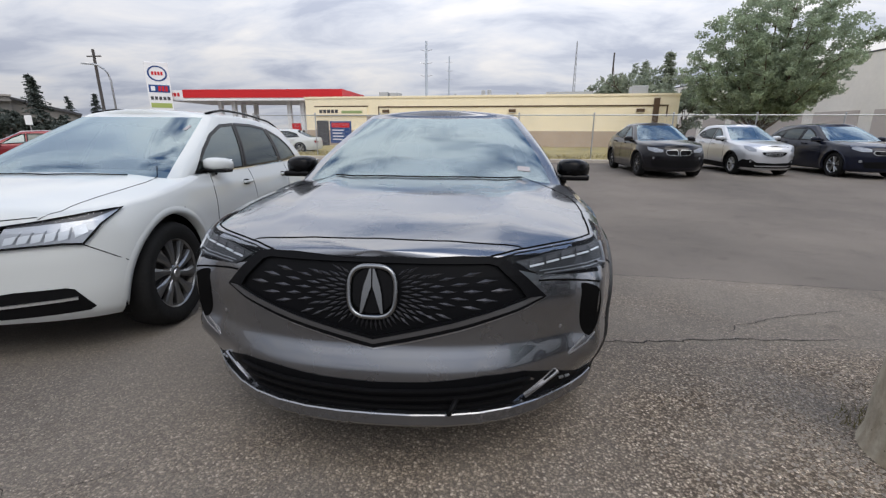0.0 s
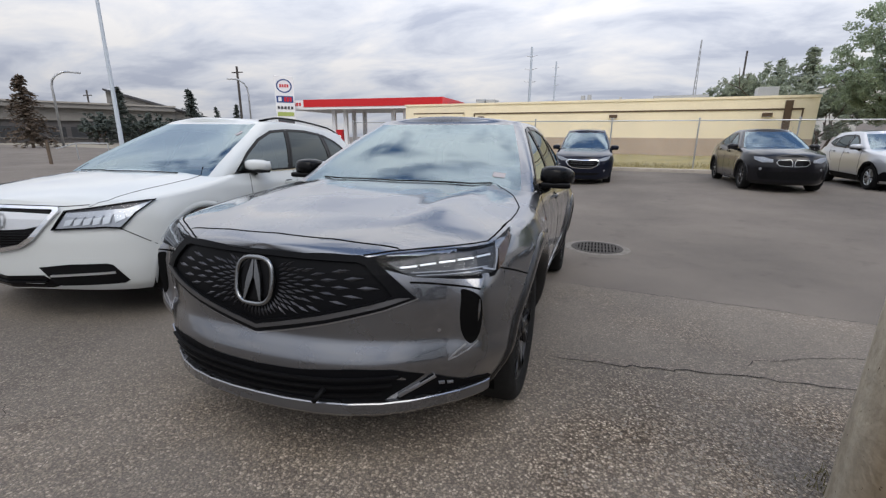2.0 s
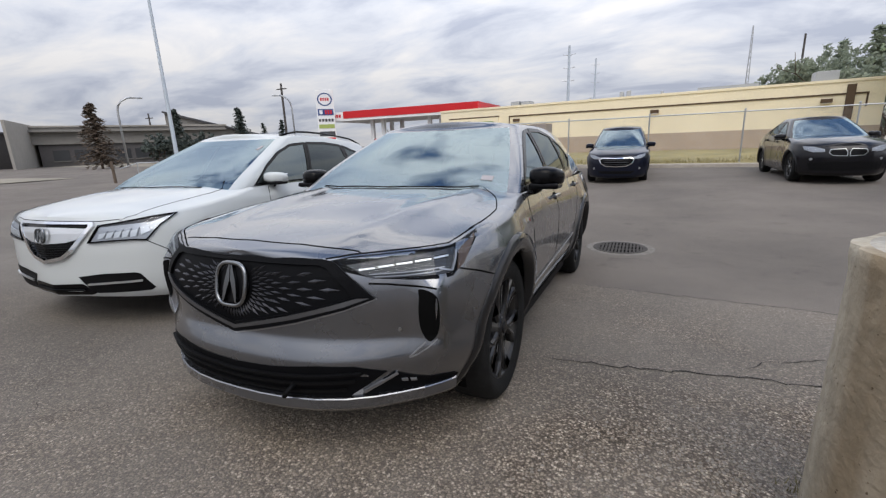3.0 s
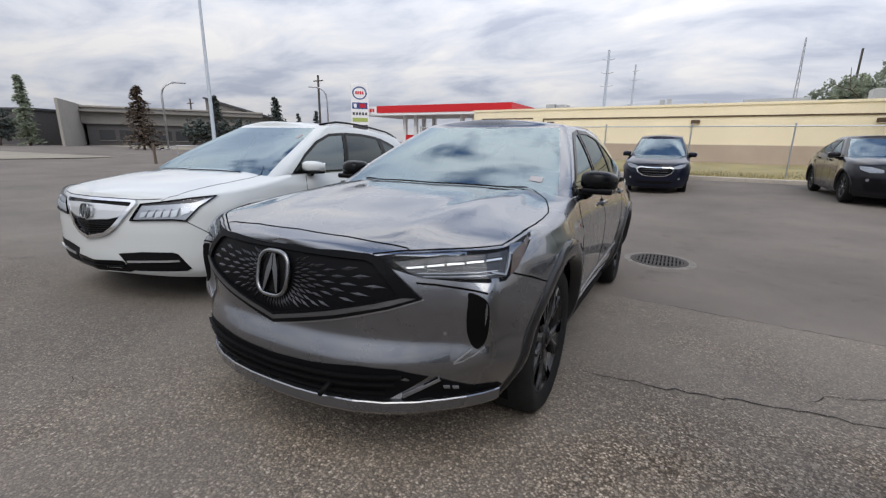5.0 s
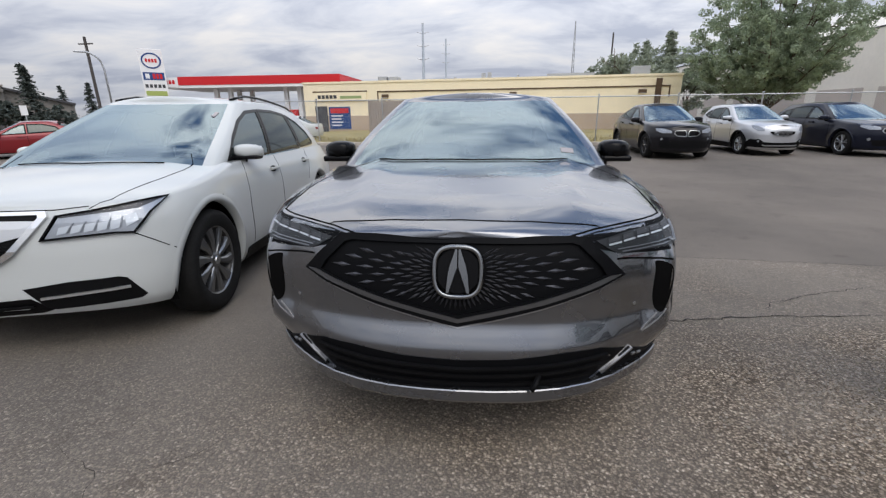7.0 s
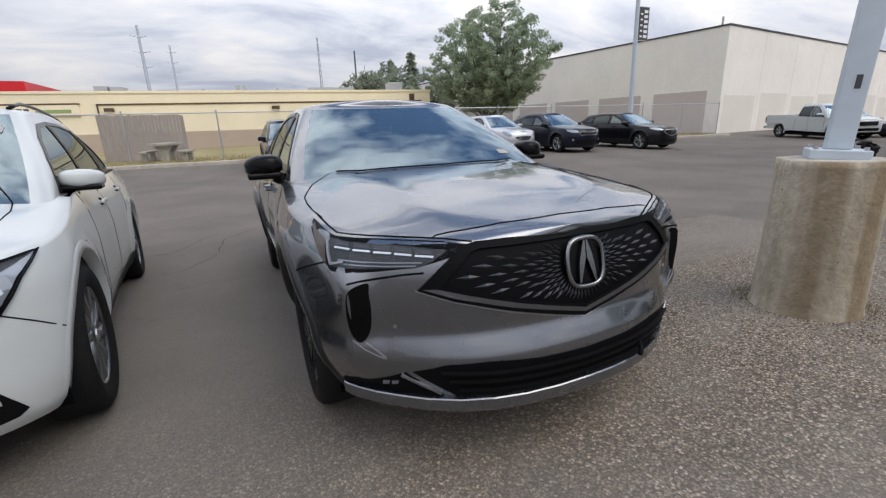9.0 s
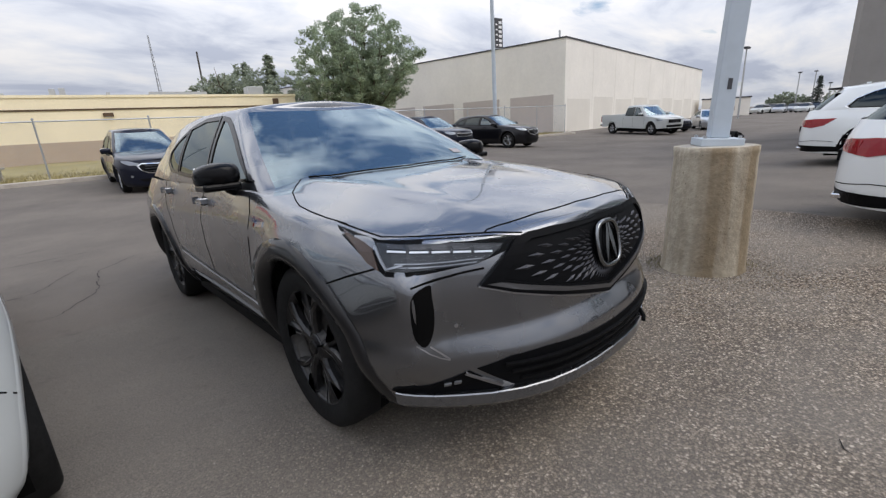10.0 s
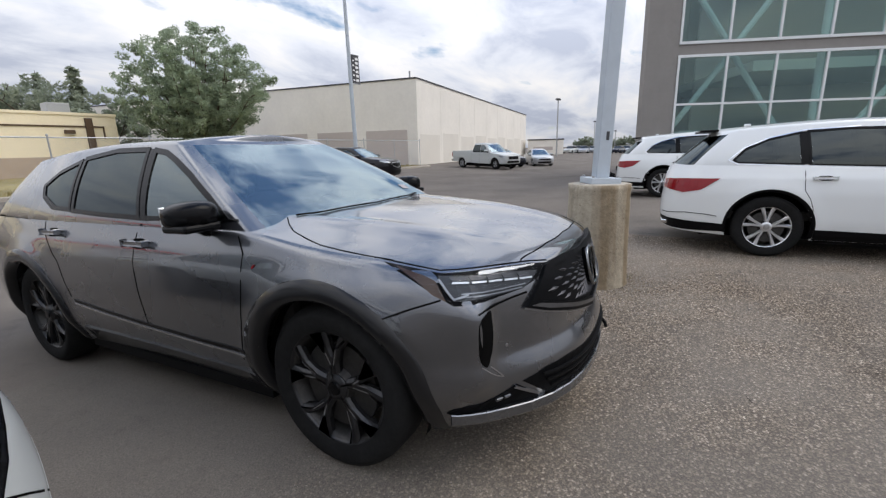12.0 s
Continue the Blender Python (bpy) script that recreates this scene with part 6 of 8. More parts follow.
def pickup(m, label):
    """Crew-cab pickup: cab, open box, bumpers and wheels."""
    S = suv_lines(fo=0.98, wb=3.70, ro=1.15, W=1.0, R=0.40, rim=0.24, arch=0.47, rim_mat=ALLOY, spokes=5, twin=0.2, ws0=0.40, ws1=1.15, rg0=2.72, rg1=2.62, gw1=0.66, ws_d=0.2,
        edge=[(-0.95, 1.02), (-0.5, 1.08), (0.0, 1.14), (0.45, 1.18), (2.6, 1.20), (2.75, 1.28), (4.9, 1.28)], hood=[(-0.95, 1.05), (-0.6, 1.16), (0.0, 1.22), (0.6, 1.25), (1.0, 1.26)],
        sill=[(-0.95, 0.42), (0.4, 0.40), (4.9, 0.50)], flank=[(0.3, 0.90), (0.5, 0.94), (0.9, 0.96), (1.15, 0.95), (1.28, 0.93)], n=3.2, D=0.5, Dr=0.15, nr=5.0,
        roof_edge=[(0.5, 1.75), (1.2, 1.83), (2.0, 1.85), (2.7, 1.82)], roof_crown=0.05, cab_taper=[(0.3, 1.0), (3, 1.0)], tail=[(0.3, 0.0), (1.3, 0.0)], nose=[(0.3, 0.05), (0.6, 0.0), (0.95, 0.02), (1.05, 0.08)],
        windows=[[(0.85, 1.22), (1.12, 1.52), (1.35, 1.70), (1.62, 1.74), (1.62, 1.22)], [(1.70, 1.22), (1.70, 1.74), (2.42, 1.72), (2.48, 1.24)]],
        gaps=[[(0.6, 0.45), (0.6, 1.18)], [(1.66, 0.45), (1.66, 1.2)], [(2.55, 0.5), (2.55, 1.2)]], handles=[(1.45, 1.05), (2.35, 1.06)], mirror=(0.8, 1.32, 1.1))
    c, k = make_car("pickup_truck", m, label, S, WHITE_PAINT)
    car_face(c, k, [both([(0.0, 0.72), (0.48, 0.72), (0.52, 0.98), (0.0, 1.0)])], sweep(0.08, 0.88, 0.50, 0.94, 0.16), both([(0.0, 0.48), (0.6, 0.48), (0.6, 0.62), (0.0, 0.62)]))
    bm = bmesh.new()
    add_box(bm, (-0.86, 2.8, 0.74), (0.86, 4.78, 0.80))
    for s in (1, -1):
        add_box(bm, (s * 0.90 - 0.05, 2.78, 0.8), (s * 0.90 + 0.05, 4.8, 1.30), bevel=0.015)
    add_box(bm, (-0.9, 4.74, 0.8), (0.9, 4.82, 1.29), bevel=0.015)
    part("cargo_box", bm, WHITE_PAINT, c)
    bm = bmesh.new()
    add_box(bm, (-0.95, 4.82, 0.52), (0.95, 4.98, 0.68), bevel=0.03)
    part("rear_bumper", bm, CHROME, c)
    for s in (1, -1):
        box_part("tail_lamp", (s * 0.90 - 0.07, 4.80, 0.85), (s * 0.90 + 0.07, 4.85, 1.2), LAMP_RED, c, bevel=0.01)


def far_car(m, paint, label):
    """A car seen from very far: body, cabin glass, roof and wheels."""
    c = thing("parked_car", m, label, "car", "far parked cars")

    def loft(name, rows, material):
        bm = bmesh.new()
        rings = [[bm.verts.new((x * w, y, z)) for x, z in ((-1, z0), (-1, z1 * 0.6 + z0 * 0.4), (-0.86, z1), (0.86, z1), (1, z1 * 0.6 + z0 * 0.4), (1, z0))] for y, w, z0, z1 in rows]
        for a, b in zip(rings, rings[1:]):
            for i in range(6):
                bm.faces.new((a[i], a[(i + 1) % 6], b[(i + 1) % 6], b[i]))
        bm.faces.new(rings[0])
        bm.faces.new(rings[-1])
        bmesh.ops.recalc_face_normals(bm, faces=list(bm.faces))
        return part(name, bm, material, c, smooth=False)

    loft("body", [(-0.9, 0.62, 0.3, 0.66), (-0.7, 0.84, 0.22, 0.78), (0.4, 0.90, 0.2, 0.95), (3.2, 0.90, 0.2, 1.0), (3.7, 0.78, 0.3, 0.9)], paint)
    loft("cabin_glass", [(0.4, 0.72, 0.9, 0.95), (1.2, 0.68, 0.9, 1.42), (2.6, 0.68, 0.9, 1.44), (3.4, 0.70, 0.9, 1.0)], PRIVACY_DARK)
    loft("roof", [(1.15, 0.60, 1.40, 1.47), (1.9, 0.62, 1.42, 1.50), (2.65, 0.60, 1.40, 1.47)], paint)
    for y in (0.0, 2.75):
        for s in (1, -1):
            bm = bmesh.new()
            add_tube(bm, (s * 0.70, y, 0.33), (s * 0.91, y, 0.33), 0.33, 0.33, 14)
            part("wheel", bm, RUBBER, c)


PRIVACY_DARK = surface("dark_car_glass", (0.012, 0.014, 0.016), 0.08, spec=0.5)
for k, (az, d) in enumerate(((77.6, 92), (78.5, 96), (79.4, 92), (80.3, 98), (81.3, 94), (82.2, 99), (83.2, 95), (84.3, 99), (85.3, 96), (86.4, 98))):
    paint, label = ((WHITE_PAINT, "white car in the far row"), (SILVER_PAINT, "silver car in the far row"), (NAVY_PAINT, "dark car in the far row"))[(k * 2 + k // 3) % 3]
    far_car(placed(-2.18 + d * math.sin(radians(az)), -1.25 + d * math.cos(radians(az)), -100 + 7 * (k % 3)), paint, label)
pickup(placed(28.4, 10.1, -24), "white crew-cab pickup parked beside the warehouse")


# ---- filling station, shop, fence and lawn ----
def build_shop():
    m = Matrix.Translation((-15.8, 36.0, 0)) @ Matrix.Rotation(radians(-5.1), 4, "Z")
    shop = thing("shop", m, "long single-storey cream stucco shop with a brown base", "building")
    box_part("upper_wall", (0, 0, 1.5), (30.35, 14, 4.12), CREAM, shop, "cream stucco wall")
    box_part("lower_wall", (0.0, -0.03, -0.3), (30.35, 14, 1.5), BROWN, shop, "brown stucco base")
    box_part("parapet", (-0.06, -0.06, 4.12), (30.41, 14.06, 4.28), CREAM, shop)
    box_part("wall_trim", (6.7, -0.05, 3.36), (29.6, -0.001, 3.46), STRIPE, shop, "dark brown reveal line")
    for x in (6.7, 29.5):
        box_part("wall_trim", (x, -0.045, 2.62), (x + 0.09, -0.001, 3.36), STRIPE, shop)
    sign = box_part("sign_board", (0.95, -0.12, 2.72), (5.75, -0.002, 3.42), CREAM, shop, "pale shop sign with dark lettering")
    box_part("sign_edge", (0.9, -0.13, 3.42), (5.8, -0.002, 3.52), STRIPE, sign)
    rng = random.Random(4)
    x = 1.35
    for k in range(5):
        box_part("sign_bar", (x, -0.135, 2.92), (x + 0.28, -0.121, 3.2), DARK_ROOF, sign)
        x += 0.36
    box_part("sign_bar", (3.4, -0.135, 2.9), (5.3, -0.121, 3.12), surface("green_sign", (0.28, 0.36, 0.16), 0.5), sign)
    poster = box_part("window_poster", (2.25, -0.08, 0.42), (4.2, -0.032, 2.25), SIGN_BLUE, shop, "blue poster with a red heading and pale bars")
    box_part("poster_heading", (2.4, -0.095, 1.72), (4.05, -0.081, 2.12), SIGN_RED, poster)
    for k in range(4):
        box_part("poster_bar", (2.45, -0.095, 1.45 - 0.26 * k), (3.5 - 0.15 * (k % 2), -0.081, 1.55 - 0.26 * k), SIGN_WHITE, poster)
    box_part("door_frame", (1.0, -0.07, -0.2), (2.1, -0.032, 2.3), DARK_ROOF, shop)
    for x in (7.4, 18.0, 27.65):
        lamp = box_part("wall_lamp", (x - 0.28, -0.22, 2.93), (x + 0.28, -0.002, 3.18), STRIPE, shop, "brown wall lamp", bevel=0.03)
        box_part("lamp_glass", (x - 0.2, -0.2, 2.90), (x + 0.2, -0.05, 2.93), OFFWHITE, lamp)
    box_part("downpipe", (28.55, -0.16, 1.9), (28.95, -0.002, 3.95), STRIPE, shop, "dark brown pipe cover")
    for x0, w, h, d in ((6.3, 0.8, 0.45, 1.2), (7.25, 0.8, 0.40, 1.2), (15.3, 0.3, 0.5, 0.4), (15.8, 0.3, 0.55, 0.4), (18.2, 0.2, 0.3, 0.2), (13.0, 0.2, 0.25, 0.2), (27.2, 1.2, 0.7, 1.2)):
        box_part("roof_vent", (x0, 1.5, 4.28), (x0 + w, 1.5 + d, 4.28 + h), GALV, shop, bevel=0.02)
    box_part("roof_duct", (20.6, 1.0, 4.28), (24.2, 1.6, 4.55), GALV, shop)


build_shop()


def kerb_y(x):
    return 17.7 - 0.05 * (x - 2)


def fence_y(x):
    return 18.55 - 0.055 * (x - 2)


def build_lawn():
    bm = bmesh.new()
    xs = [-13 + i * 1.0 for i in range(42)]
    rows = []
    for x in xs:
        y0, y1 = kerb_y(x) + 0.16, 36.2 - 0.089 * (x + 15.8)
        rows.append([bm.verts.new((x, y0 + (y1 - y0) * t, 0.225 + 0.05 * t + 0.03 * math.sin(x * 1.3 + t * 9))) for t in (0, 0.04, 0.1, 0.25, 0.5, 0.75, 1)])
    for a, b in zip(rows, rows[1:]):
        for i in range(6):
            bm.faces.new((a[i], b[i], b[i + 1], a[i + 1]))
    lawn = part("lawn", bm, GRASS, smooth=True)
    tagged(lawn, "dry yellowing lawn strip behind the kerb", "lawn", kind="structure")
    # grass blades along the fence
    rng = random.Random(11)
    vs, fs = [], []
    for k in range(9000):
        x = rng.uniform(-12, 28)
        y = kerb_y(x) + 0.2 + abs(rng.gauss(0, 1.0)) * 2.2
        h, a = rng.uniform(0.05, 0.16), rng.uniform(0, math.tau)
        w = 0.012
        i = len(vs)
        dx, dy = math.cos(a) * w, math.sin(a) * w
        vs += [(x - dx, y - dy, 0.22), (x + dx, y + dy, 0.22), (x + rng.uniform(-0.05, 0.05), y + rng.uniform(-0.05, 0.05), 0.24 + h)]
        fs.append((i, i + 1, i + 2))
    me = bpy.data.meshes.new("grass")
    me.from_pydata(vs, [], fs)
    me.materials.append(GRASS)
    tagged(new("grass", me), "dry grass tufts along the fence", "grass", kind="stuff")
    bm = bmesh.new()
    k = -13.0
    rows = []
    while k <= 28.5:
        y = kerb_y(k)
        g = gz(k, y)
        rows.append([bm.verts.new((k, y + 0.0, g - 0.05)), bm.verts.new((k, y + 0.01, g + 0.12)), bm.verts.new((k, y + 0.03, g + 0.145)), bm.verts.new((k, y + 0.18, g + 0.15)), bm.verts.new((k, y + 0.18, g - 0.05))])
        k += 0.5
    for a, b in zip(rows, rows[1:]):
        for i in range(4):
            bm.faces.new((a[i], b[i], b[i + 1], a[i + 1]))
    bmesh.ops.recalc_face_normals(bm, faces=list(bm.faces))
    tagged(part("kerb", bm, KERB), "worn concrete kerb along the lawn", "kerb", kind="structure")


build_lawn()


def build_fence():
    fence = thing("chain_link_fence", Matrix.Identity(4), "galvanised chain-link fence with a top rail", "fence")
    xs = [-11.5 + 3.3 * k for k in range(13)]
    base = 0.22
    for x in xs:
        bm = bmesh.new()
        add_tube(bm, (x, fence_y(x), base - 0.1), (x, fence_y(x), base + 1.98), 0.028, 0.028, 10)
        add_lathe(bm, [(0.04, -0.02), (0.04, 0.02), (0.002, 0.05)], Matrix.Translation((x, fence_y(x), base + 2.0)), 10)
        part("post", bm, GALV, fence)
    for a, b in zip(xs, xs[1:]):
        bm = bmesh.new()
        add_tube(bm, (a, fence_y(a), base + 1.93), (b, fence_y(b), base + 1.93), 0.024, 0.024, 8)
        part("top_rail", bm, GALV, fence)
    vs, fs = [], []
    x0, x1, h, r = xs[0], xs[-1], 1.86, 0.0022
    step = 0.085
    n_ = int((x1 - x0) / step)
    for k in range(-int(h / step), n_):
        for s in (1, -1):
            a0 = x0 + k * step + (0 if s > 0 else h)
            a1 = a0 + s * h
            z0, z1 = base + 0.04, base + 0.04 + h
            if min(a0, a1) < x0 or max(a0, a1) > x1:
                continue
            i = len(vs)
            for a, z in ((a0, z0), (a1, z1)):
                y = fence_y(a) - 0.03
                vs += [(a - r, y, z), (a + r, y, z), (a, y - r, z)]
            fs += [(i, i + 1, i + 4, i + 3), (i + 1, i + 2, i + 5, i + 4), (i + 2, i, i + 3, i + 5)]
    me = bpy.data.meshes.new("wire_mesh")
    me.from_pydata(vs, [], fs)
    me.materials.append(GALV)
    ob = new("wire_mesh", me)
    ob.parent = fence


build_fence()


def build_enclosure():
    enc_ = thing("board_enclosure", Matrix.Translation((-6.3, 21.6, 0.25)), "weathered grey board enclosure on the lawn", "enclosure")
    for k in range(22):
        rng = random.Random(k)
        box_part("board", (k * 0.14, 0, -0.1), (k * 0.14 + 0.13, 0.03 + rng.uniform(0, 0.02), 1.95 + rng.uniform(-0.02, 0.02)), WOOD_GREY, enc_, bevel=0.004)
    for k in range(12):
        box_part("board", (3.08, k * 0.14, -0.1), (3.11, k * 0.14 + 0.13, 1.95), WOOD_GREY, enc_)
    table = thing("picnic_table", Matrix.Translation((-3.75, 20.2, 0.24)) @ Matrix.Rotation(radians(-8), 4, "Z"), "weathered concrete picnic table with two benches", "table")
    box_part("tabletop", (-0.45, -0.85, 0.66), (0.45, 0.85, 0.77), CONCRETE, table, bevel=0.02)
    for y in (-0.5, 0.5):
        bm = bmesh.new()
        lo = [(-0.17, -0.05), (0.17, -0.05), (0.15, 0.35), (0.34, 0.66), (-0.34, 0.66), (-0.15, 0.35)]
        front, back = [bm.verts.new((x, y - 0.09, z)) for x, z in lo], [bm.verts.new((x, y + 0.09, z)) for x, z in lo]
        bm.faces.new(front)
        bm.faces.new(back[::-1])
        for k in range(6):
            bm.faces.new((front[k], back[k], back[(k + 1) % 6], front[(k + 1) % 6]))
        bmesh.ops.recalc_face_normals(bm, faces=list(bm.faces))
        part("pedestal", bm, CONCRETE, table)
    for x in (-0.74, 0.74):
        box_part("bench_seat", (x - 0.16, -0.85, 0.36), (x + 0.16, 0.85, 0.45), CONCRETE, table, bevel=0.02)
        for y in (-0.5, 0.5):
            box_part("bench_support", (x - 0.09, y - 0.1, -0.05), (x + 0.09, y + 0.1, 0.36), CONCRETE, table)


build_enclosure()


def polar(az, d, z=0.0, eye=(0.4, -2.27)):
    """A place at a bearing clockwise from +y and a distance."""
    return Vector((eye[0] + d * math.sin(radians(az)), eye[1] + d * math.cos(radians(az)), z))


def build_station():
    a, b = polar(-37.5, 62), polar(-18.5, 52)
    d = (b - a)
    ang = math.atan2(d.y, d.x)
    L = d.length
    m = Matrix.Translation((a.x, a.y, 0)) @ Matrix.Rotation(ang, 4, "Z")
    can = thing("filling_station_canopy", m, "flat station canopy with a red fascia and white columns", "canopy")
    fas = box_part("fascia", (2.3, 0, 5.05), (L, 9, 5.95), SIGN_RED, can, "red fascia")
    box_part("fascia_end", (0, 0, 4.85), (2.28, 9, 5.9), SIGN_WHITE, can, "white end with red bars")
    for k in range(4):
        box_part("fascia_bar", (0.35 + 0.42 * k, -0.02, 5.2), (0.65 + 0.42 * k, -0.001, 5.6), SIGN_RED, can)
    box_part("soffit", (0.1, 0.05, 4.75), (L - 0.1, 8.95, 5.05), SIGN_WHITE, can)
    for x in (5.5, 7.2, 14.0, 15.6):
        for y in (1.5, 6.5):
            box_part("column", (x, y, -0.2), (x + 0.45, y + 0.45, 4.8), SIGN_WHITE, can)
    for x in (5.5, 14.0):
        pump = thing("fuel_pump", m @ Matrix.Translation((x + 1.0, 1.6, 0)), "red and white fuel pump under the canopy", "pump", "fuel pumps")
        box_part("cabinet", (-0.45, -0.3, -0.2), (0.45, 0.3, 1.9), SIGN_RED, pump, bevel=0.03)
        box_part("display", (-0.3, -0.33, 1.1), (0.3, -0.301, 1.6), SIGN_WHITE, pump)
        box_part("topper", (-0.5, -0.2, 1.9), (0.5, 0.2, 2.3), SIGN_RED, pump, bevel=0.02)
    # price sign
    p = polar(-37.85, 61)
    sg = thing("price_sign", Matrix.Translation((p.x, p.y, 0)) @ Matrix.Rotation(radians(37.8), 4, "Z"), "tall white station sign with a ringed oval and coloured price panels", "sign")
    box_part("panel", (-1.15, -0.2, 0.0), (1.15, 0.2, 8.75), SIGN_WHITE, sg, bevel=0.03)
    bm = bmesh.new()
    rows = []
    for k in range(36):
        t = k * math.tau / 36
        rows.append([bm.verts.new((r * math.cos(t) * 1.15, -0.23, 7.55 + r * math.sin(t))) for r in (0.68, 0.82)])
    for k in range(36):
        q, r = rows[k], rows[(k + 1) % 36]
        bm.faces.new((q[0], q[1], r[1], r[0]))
    part("oval_ring", bm, SIGN_BLUE, sg)
    for k in range(4):
        box_part("oval_bar", (-0.55 + 0.29 * k, -0.23, 7.38), (-0.35 + 0.29 * k, -0.201, 7.75), SIGN_RED, sg)
    box_part("price_panel", (-1.0, -0.23, 5.55), (1.0, -0.201, 6.35), SIGN_BLUE, sg)
    for k in range(3):
        box_part("price_bar", (-0.1 + 0.33 * k, -0.245, 5.68), (0.14 + 0.33 * k, -0.231, 6.22), SIGN_RED, sg)
    box_part("price_bar", (-0.8, -0.245, 5.7), (-0.4, -0.231, 6.2), SIGN_WHITE, sg)
    for k in range(5):
        box_part("name_bar", (-0.95 + 0.4 * k, -0.23, 4.75), (-0.67 + 0.4 * k, -0.201, 5.1), DARK_ROOF, sg)
    box_part("name_panel", (-1.0, -0.23, 3.9), (1.0, -0.201, 4.4), surface("green_panel", (0.35, 0.42, 0.12), 0.5), sg)
    box_part("name_panel", (-1.0, -0.23, 2.9), (1.0, -0.201, 3.5), DARK_ROOF, sg)
    box_part("name_panel", (-1.0, -0.23, 2.1), (1.0, -0.201, 2.7), SIGN_RED, sg)


build_station()


# ---- warehouse, dealership, far buildings ----
def build_warehouse():
    m = Matrix.Translation((31.2, 19.15, -0.2)) @ Matrix.Rotation(radians(6.9), 4, "Z")
    w = thing("warehouse", m, "large windowless off-white warehouse with taupe panels and dark coping", "building")
    box_part("south_wall", (0, 0, 0), (50, 0.4, 7.6), OFFWHITE, w, "pale concrete panels")
    box_part("west_wall", (0, 0.4, 0), (0.4, 46, 7.6), OFFWHITE, w)
    box_part("east_wall", (49.6, 0.4, 0), (50, 46, 7.6), OFFWHITE, w)
    box_part("north_wall", (0.4, 45.6, 0), (49.6, 46, 7.6), OFFWHITE, w)
    box_part("roof", (0.4, 0.4, 7.2), (49.6, 45.6, 7.4), DARK_ROOF, w)
    for lo, hi in (((-0.06, -0.06, 7.6), (50.06, 0.46, 7.71)), ((-0.06, 0.46, 7.6), (0.46, 46.06, 7.71))):
        box_part("coping", lo, hi, DARK_ROOF, w, "dark metal coping")
    for k in range(8):
        y0 = 1.0 + k * 5.4
        box_part("wall_panel", (-0.05, y0, 0.1), (-0.002, y0 + 4.2, 3.4), TAUPE, w, "taupe painted panel")
    for k in range(1, 9):
        box_part("panel_joint", (k * 5.6, -0.012, 0), (k * 5.6 + 0.04, -0.001, 7.6), OFFWHITE, w)
    for k in range(9):
        box_part("painted_patch", (k * 5.6 + 0.5, -0.006, 0.05), (k * 5.6 + 5.2, -0.001, 3.0 + 0.2 * (k % 2)), surface("offwhite_repaint", (0.70, 0.66, 0.59), 0.9, stain=0.05, stain_size=0.3), w)
    bm = bmesh.new()
    add_tube(bm, (0.9, 1.0, 7.4), (0.9, 1.0, 8.4), 0.08, 0.08, 8)
    part("vent_pipe", bm, GALV, w)


build_warehouse()


